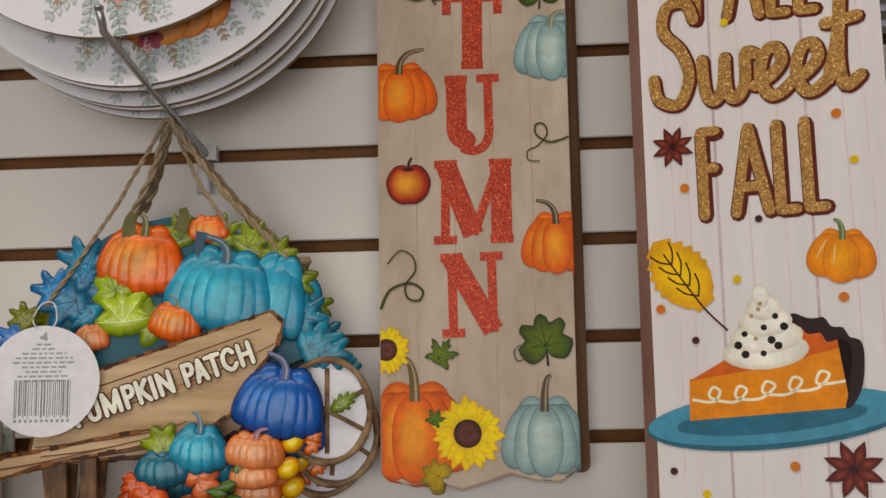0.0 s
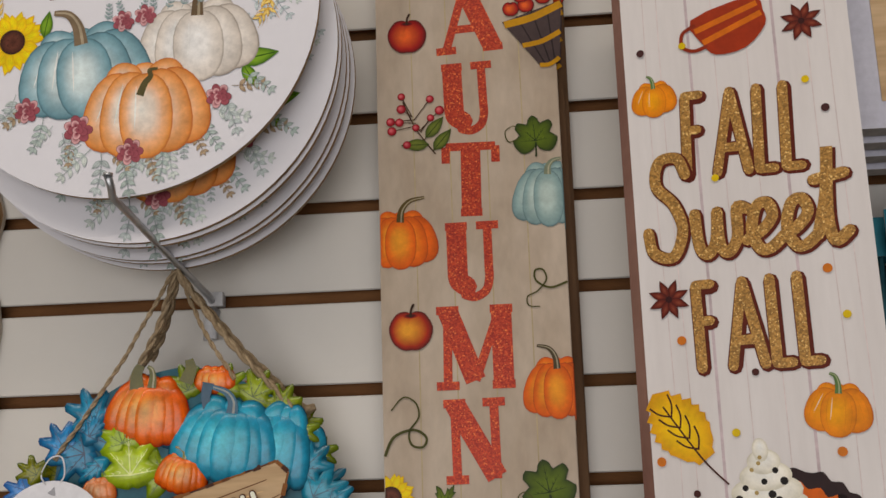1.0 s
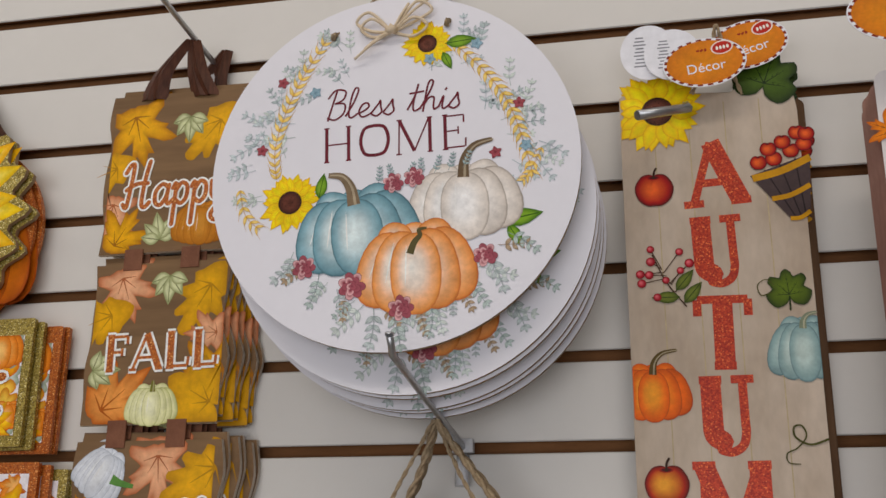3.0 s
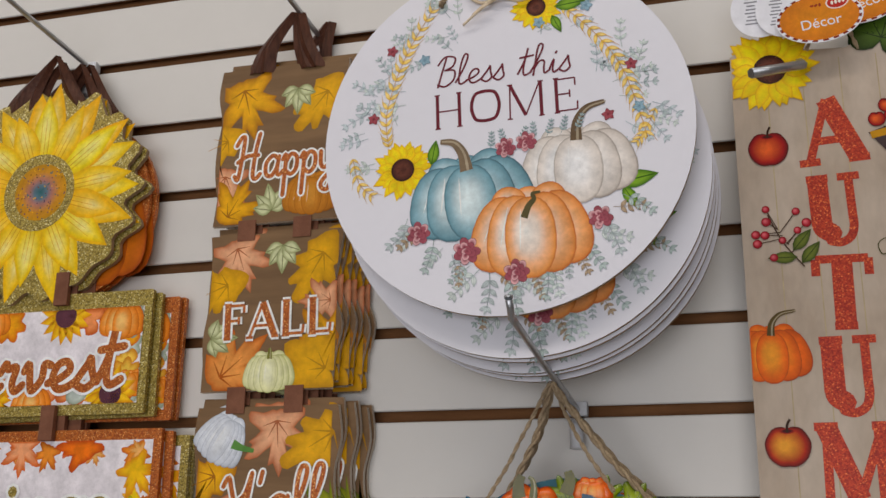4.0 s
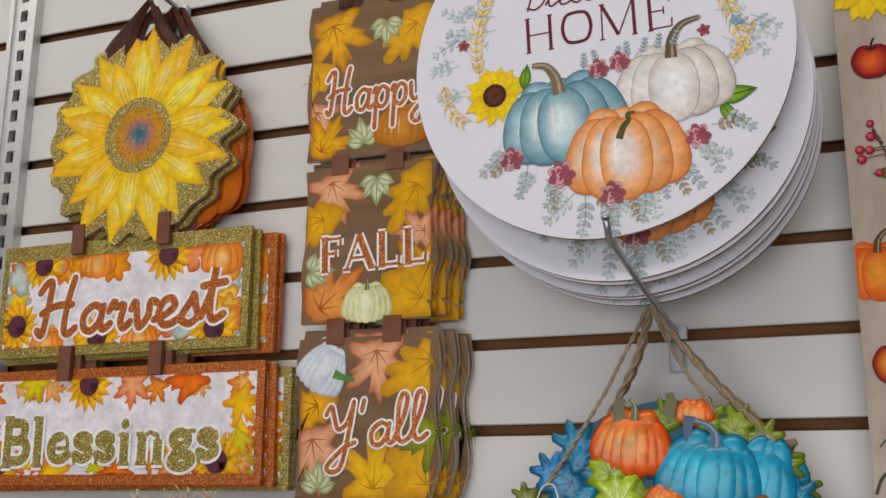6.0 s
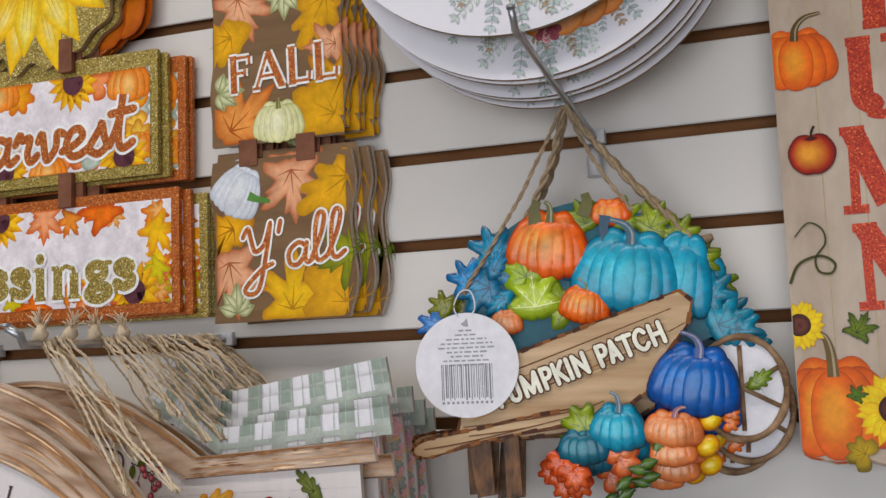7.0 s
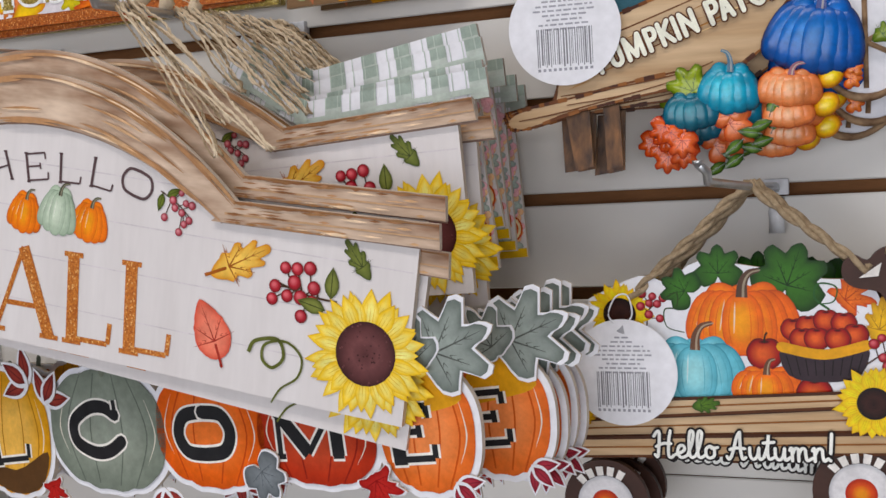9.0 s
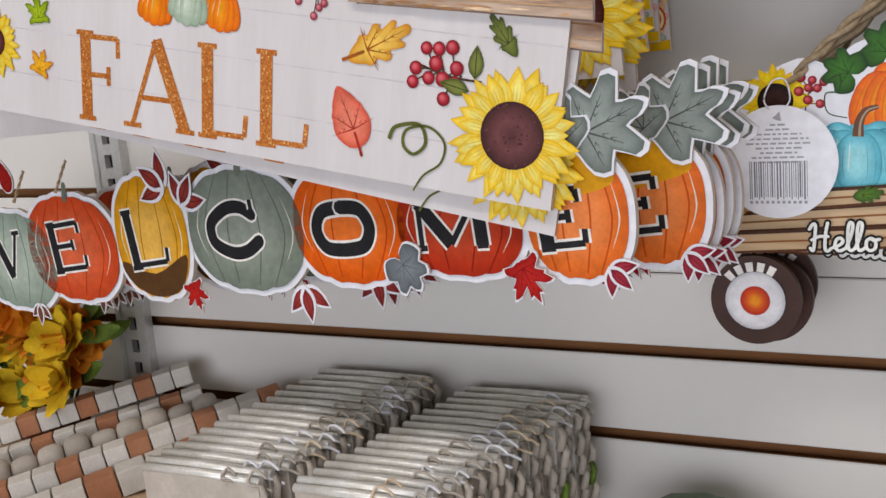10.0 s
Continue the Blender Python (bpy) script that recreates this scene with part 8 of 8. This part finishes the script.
    # leaf cut-outs between and above
    for p, r, rot, kind, d, l in (
        *((((-0.3540, 0.0420), 0.019, 110, BEECH, "7a1c1c", "9a2c28"),) if front else ()), ((-0.1492, 0.0404), 0.020, 150, OAK, "6a2a2a", "8f4038"), ((-0.1290, 0.0277), 0.018, 60, OAK, "6a2a2a", "8f4038"), ((-0.1246, -0.0390), 0.018, -70, MAPLE, "8f1c1c", "b43430"), ((-0.0095, -0.0304), 0.017, -80, OAK, "7a2c2c", "9a4440"), ((0.0825, -0.0081), 0.019, -50, VINE, "5f6468", "7a8084"),
        ((0.1747, -0.0052), 0.022, -60, MAPLE, "8f1c1c", "b03430"), ((-0.3351, -0.0704), 0.012, -90, OAK, "5a3428", "7a5040"), ((0.2319, -0.0005), 0.012, -40, OAK, "7a2030", "9a3844"),
        ((0.2241, 0.0802), 0.037, 24, LOBED, "6a726d", "939b96"), ((0.2060, 0.0765), 0.026, 125, LOBED, "6a726d", "939b96"),
    ):
        if kind is OAK:
            # sprig of three pointed leaves on one white-edged cut-out
            for n, a in enumerate((-52, 52, 0)):
                deep = 0.0016 + 0.0007 * n
                part("leaf_cutout", board(lens(turn((-0.2 * r, 0), rot + a, p), r * 1.75, r * 0.86, rot + a, 7), 0.0006, None, -deep), [WHITE_PAPER, PALE_EDGE], s)
                LAYERS[s.name] = deep + 0.0002
                k = Ink(s, "leaf_print")
                blade(k, p, r * 1.4, r * 0.58, rot + a, d, l)
                k.done()
            continue
        rim = [(x, z) for x, z in polar(p, r * 1.075, rot, kind, 2)]
        deep = 0.0015 + abs(p[0] * 7919 % 0.0032)
        part("leaf_cutout", board(rim, 0.0015, None, -deep), [WHITE_PAPER, PALE_EDGE], s, "white-edged leaf cut-out")
        LAYERS[s.name] = deep + 0.0002
        leaf(s, p, r * 0.98, rot, kind, d, l, "565a56" if kind is LOBED else None)
    return s


welcome = welcome_banner(WC)
behind = welcome_banner((WC[0] + 0.034, WC[1] + 0.042, WC[2]), False)
for dx, dy, dz, ro in ((0.037, 0.056, -0.002, 0.4), (0.040, 0.070, 0.000, 0.0), (0.042, 0.085, -0.002, 0.3)):
    copy_thing(behind, pose(WC[0] + dx, WC[1] + dy, WC[2] + dz, 0, ro, -9))
hangers = thing("twine_hanger", WC, "thin twine loops at the top of the welcome banners", "twine")
for i, q in enumerate([(-0.2812, 0.0429), (-0.2338, 0.0506)]):
    part("strand", rope([(q[0], -0.004, q[1] - 0.01), (q[0] + 0.012, 0.0, q[1] + 0.015)], 0.0012, seed=70 + i), TWINE, hangers)

# ---- goods on the low shelf ----
tagged(part("shelf", box(-1.9, -0.10, -0.34, -0.002, 0.74, 0.76, 0.002), PANEL), "white laminate shelf under the hanging signs", "shelf", kind="structure")


def slat_bundle(x0, x1, shift, y0, y1, n, top0, top1, group="silver slat bundles"):
    """Silver-foiled ribbed slats standing in a row from the wall outwards, tied with pale string."""
    s = thing("slat_bundle", (0, 0, 0.76), "row of silver foil slats tied with pale string", "bundle", group)
    rnd = random.Random(int(abs(x0) * 1000))
    for i in range(n):
        u = i / (n - 1)
        y, dx = y0 + (y1 - y0) * u, shift * u
        a, b, z = x0 + dx + rnd.uniform(-0.003, 0.003), x1 + dx + rnd.uniform(-0.003, 0.003), top0 + (top1 - top0) * u - 0.76
        bm = bmesh.new()
        for j in range(2):
            yy, zz = y - 0.0068 * j, z - 0.0035 * j
            t = tube([(a, yy, zz - 0.0015), ((a + b) / 2, yy, zz), (b, yy, zz - 0.001)], 0.0036, 8)
            me = bpy.data.meshes.new("rib")
            t.to_mesh(me)
            t.free()
            bm.from_mesh(me)
            bpy.data.meshes.remove(me)
        part("slat", bm, SILVER, s)
        part("panel", box(a + 0.001, b - 0.001, y - 0.0095, y + 0.001, 0.0, z - 0.006, 0.0008), CHALK if i % 2 else BEADWOOD, s)
        for j in range(2):
            c = (b - 0.012 - 0.02 * rnd.random() if j else b + 0.001, y - 0.006, z + 0.003)
            R = rnd.uniform(0.006, 0.011)
            part("string_loop", tube([tuple(p) for p in smooth([(c[0] + R * math.cos(t), c[1] - 0.004 * math.sin(2 * t) - 0.004, c[2] - 0.003 + R * 0.7 * math.sin(t) - (0.008 if t > 5 else 0)) for t in (0.3, 1.4, 2.6, 3.7, 4.8, 5.9)], 4, False)], 0.0012, 5), RAFFIA if rnd.random() < 0.2 else WHITE_PAPER if rnd.random() < 0.3 else BEADWOOD, s)
        for j in range(5):
            p = (b + rnd.uniform(0, 0.006), y - rnd.uniform(0, 0.012), z - 0.01 - 0.016 * j)
            part("tassel", tube([(p[0], p[1], p[2] + 0.006), (p[0] + 0.003, p[1] - 0.002, p[2]), (p[0] - 0.001, p[1] - 0.001, p[2] - 0.013)], 0.0032, 6, lambda t: 0.7 + 0.5 * t), BEADWOOD if j != 3 or i % 3 else SILK_LEAF, s)
    return s


slat_bundle(-0.737, -0.620, -0.046, -0.02, -0.215, 15, 0.874, 0.862)
slat_bundle(-0.585, -0.476, -0.050, -0.02, -0.215, 15, 0.868, 0.862)


def block_garland(a, b, n, size, label, name="block_garland"):
    s = thing(name, (0, 0, 0), label, "garland", "wooden garlands")
    A, B = Vector(a), Vector(b)
    ang = math.atan2((B - A).y, (B - A).x)
    step = (B - A).length / n
    for i in range(n):
        p = A.lerp(B, (i + 0.5) / n)
        bm = box(-step * 0.47, step * 0.47, -size / 2, size / 2, -size / 2, size / 2, 0.0012)
        bmesh.ops.transform(bm, matrix=Matrix.Translation(p) @ Matrix.Rotation(ang, 4, "Z") @ Matrix.Rotation(radians(-9), 4, "Y"), verts=bm.verts[:])
        part("block", bm, TERRACOTTA if i % 3 == 1 else CHALK, s, "terracotta painted block" if i % 3 == 1 else "")
    return s


def bead_garland(a, b, n, r, mat, label):
    s = thing("bead_garland", (0, 0, 0), label, "garland", "wooden garlands")
    A, B = Vector(a), Vector(b)
    d = (B - A) / n
    for i in range(n):
        p = A + d * (i + 0.5)
        q = r * (1.0 + 0.18 * math.sin(i * 2.1))
        part("bead", tube([tuple(p + d * t) for t in (-0.48, -0.4, -0.2, 0, 0.2, 0.4, 0.48)], q, 14, lambda t: (0.62, 0.86, 0.98, 1.0, 0.98, 0.86, 0.62)[round(t * 6)]), mat, s)
    return s


block_garland((-1.075, -0.185, 0.822), (-0.892, -0.025, 0.864), 13, 0.019, "row of chalk white and terracotta wooden blocks")
block_garland((-1.055, -0.200, 0.806), (-0.872, -0.035, 0.846), 12, 0.016, "lower row of chalk white wooden blocks")
bead_garland((-1.02, -0.215, 0.802), (-0.850, -0.040, 0.838), 10, 0.0145, BEADWOOD, "string of washed grey wooden beads")
block_garland((-0.985, -0.240, 0.800), (-0.780, -0.030, 0.850), 14, 0.021, "row of pale wooden and terracotta blocks")
block_garland((-0.965, -0.265, 0.785), (-0.800, -0.080, 0.825), 9, 0.024, "front row of chalk white wooden blocks")
tagged(part("wooden_tray", box(-1.12, -0.765, -0.30, -0.02, 0.76, 0.795, 0.002), PALEWOOD), "pale wooden tray holding the block garlands", "tray")
dish = thing("green_ornament", (-0.375, -0.06, 0.76), "rounded dull green ornament on the low shelf", "ornament")
bm = bmesh.new()
bmesh.ops.create_uvsphere(bm, u_segments=24, v_segments=12, radius=0.05)
for v in bm.verts:
    a = math.atan2(v.co.y, v.co.x)
    v.co = Vector((v.co.x * (1 + 0.05 * math.cos(8 * a)), v.co.y * (1 + 0.05 * math.cos(8 * a)) * 0.8, v.co.z * 0.48 + 0.0235))
for f in bm.faces:
    f.smooth = True
part("body", bm, surface("dull_green_glaze", (0.10, 0.15, 0.08), (0.17, 0.22, 0.12), 30, 0.5), dish)


# ---- silk flowers in the next bay ----
def petal_mesh(length, width, cup):
    bm = bmesh.new()
    rows = []
    for i in range(6):
        u = i / 5
        w = width / 2 * math.sin(math.pi * (0.12 + 0.83 * u)) ** 0.8
        z = cup * length * (u**1.6)
        rows.append([bm.verts.new((length * u, t * w, z + 0.12 * width * abs(t))) for t in (-1, -0.5, 0, 0.5, 1)])
    for a, b in zip(rows, rows[1:]):
        for k in range(4):
            bm.faces.new((a[k], a[k + 1], b[k + 1], b[k])).smooth = True
    me = bpy.data.meshes.new("petal")
    bm.to_mesh(me)
    bm.free()
    return me


def silk_bunch(name, centre, count, spread, mats, seed, label, size=0.032):
    s = thing(name, centre, label, "flowers")
    rnd = random.Random(seed)
    meshes = []
    for m in mats:
        me = petal_mesh(size, size * 0.62, 0.35)
        me.materials.append(m)
        meshes.append(me)
    lf = petal_mesh(size * 1.2, size * 0.5, 0.15)
    lf.materials.append(SILK_LEAF)
    for i in range(count):
        p = Vector((rnd.uniform(-1, 1) * spread[0], rnd.uniform(-1, 0.4) * spread[1], rnd.uniform(-1, 1) * spread[2]))
        face = Vector((p.x * 3 + rnd.uniform(-0.3, 0.5), -1, p.z * 4 + 0.5)).normalized()
        base = face.to_track_quat("Z", "Y").to_matrix().to_4x4()
        flower = new("flower")
        flower.parent = s
        flower.matrix_basis = Matrix.Translation(p) @ base
        me = meshes[i % len(meshes)]
        for ring in (0, 1):
            n = 9 if ring == 0 else 6
            for k in range(n):
                q = new("petal", me)
                q.parent = flower
                q.matrix_basis = pose(0, 0, 0.002 * ring, 0, -18 * ring - rnd.uniform(0, 25), 360 * k / n + 20 * ring + rnd.uniform(-8, 8))
        bm = bmesh.new()
        bmesh.ops.create_uvsphere(bm, u_segments=10, v_segments=6, radius=size * 0.2)
        c = link_mesh("centre", bm, PETAL_O, flower)
        for k in range(3):
            q = new("leaf", lf)
            q.parent = s
            q.matrix_basis = Matrix.Translation(p + Vector((0, 0.012, 0))) @ base @ pose(0, 0, -0.006, 0, rnd.uniform(-10, 30), rnd.uniform(0, 360))
        part("stalk", tube([tuple(p + Vector((0, 0.004, 0))), tuple(p * 0.5 + Vector((0, 0.03, -spread[2] * 0.9))), (0, 0.03, -spread[2] * 2.2)], 0.0016, 5), SILK_LEAF, s)
    return s


silk_bunch("silk_flowers", (-1.055, -0.085, 0.900), 16, (0.085, 0.04, 0.055), (PETAL_Y, PETAL_Y, PETAL_O), 3, "bunch of yellow and orange silk flowers in leaves", 0.036)
vase = thing("flower_pot", (-1.055, -0.06, 0.76), "brown pot holding the yellow silk flowers", "pot")
part("pot", tube([(0, 0, 0), (0, 0, 0.002), (0, 0, 0.05), (0, 0, 0.055)], 0.04, 20, lambda t: 0.75 + 0.25 * t), STRAP, vase)
BN = (-1.0032, 1.6562)
silk_bunch("silk_flowers", (BN[0] - 0.030, -0.06, BN[1]), 7, (0.035, 0.03, 0.065), (PETAL_R, SILK_LEAF, PETAL_R), 5, "bunch of coral silk blossoms with lime leaves", 0.024)
pick = thing("display_hook", (BN[0] - 0.03, 0.0, 1.5), "zinc hook holding the coral silk flowers", "hook", "wall hooks")
part("arm", tube([(0, 0, 0), (0, -0.03, 0.004), (0, -0.06, 0.012)], 0.0028, 8), ZINC, pick)
SH = [(-0.9796, 1.5443), (-1.0090, 1.4988)]
tagged(part("shelf", box(-1.7, SH[0][0], -0.034, 0.0, SH[1][1] + 0.006, SH[0][1], 0.004), WHITE_PAPER), "white plastic price rail on the next bay", "price rail", kind="structure")

# ---- beyond the white sign: box frames, feathered packs, round boards ----
FRP = (0.2525, -0.1, 1.5863)
for i in range(4):
    f = thing("box_frame", (FRP[0] + 0.004 * i, FRP[1] + 0.022 * i, FRP[2] - 0.004 * i), "white box frame with a tan panel", "picture frame", "box frames")
    part("frame", board(rounded_rect(0, 0.22, 0, 0.26, 0.002), 0.018, None), [surface("lilac_white_paint", (0.60, 0.60, 0.70), (0.66, 0.66, 0.76), 20, 0.4), GREY_EDGE], f)
    part("panel", board(rounded_rect(0.022, 0.198, 0.020, 0.24, 0.001), 0.002, None, -0.001), [CREAM if i else LIGHTWOOD, PALE_EDGE], f, "tan inner panel")
hook((0.36, 1.8810), (0.36, -0.13, 1.885), (0, -0.006, 0.010), "zinc display hook for the box frames")
for i in range(6):
    f = thing("feather_pack", (0.270 + 0.0045 * i, -0.035 - 0.013 * i, 1.53 + 0.003 * i), "dark feather pick under a teal header card", "pack", "feather packs")
    part("header_card", board(rounded_rect(0, 0.10, -0.03, 0.0, 0.001), 0.001, None), [surface("teal_card", (0.015, 0.16, 0.22), (0.02, 0.20, 0.27), 20, 0.4), PALE_EDGE], f, "teal header card")
    rnd = random.Random(i)
    for j in range(14):
        x = 0.004 + 0.007 * j
        part("feather", tube([(x, 0.002, -0.03), (x - 0.004 + rnd.uniform(-0.003, 0.003), -0.003, -0.10), (x - 0.008 + rnd.uniform(-0.005, 0.005), 0.0, -0.21)], 0.0038, 5, lambda t: 0.5 + 1.1 * math.sin(math.pi * min(t * 1.1, 1)) * 0.7), BRISTLE if j % 3 == 0 else BLACKPLASTIC, f)
hook((0.33, 1.5762), (0.33, -0.13, 1.58), (0, -0.006, 0.010), "zinc display hook for the feather packs")


def circle_through(a, b, r):
    A, B = Vector(a), Vector(b)
    m, d = (A + B) / 2, B - A
    n = Vector((d.y, -d.x)).normalized()
    return m + n * math.sqrt(max(r * r - (d.length / 2) ** 2, 0))


for i, (a, b, y, r, mat) in enumerate((((-0.0483, 1.0654), (0.0005, 1.1396), -0.05, 0.150, GREY_EDGE), ((-0.0375, 1.0734), (-0.0039, 1.1152), -0.08, 0.150, WHITE_PAPER))):
    c = circle_through(a, b, r)
    f = thing("round_board", (c.x, y, c.y), "plain grey round board behind a white one" if i == 0 else "plain white round board with a grey rim", "sign", "plain round boards")
    part("board", board(oval((0, 0), r, r, 0, 72), 0.006, None), [mat, GREY_EDGE], f)
hook((0.112, 1.2714), (0.112, -0.10, 1.275), (0, -0.006, 0.010), "zinc display hook for the plain round boards")
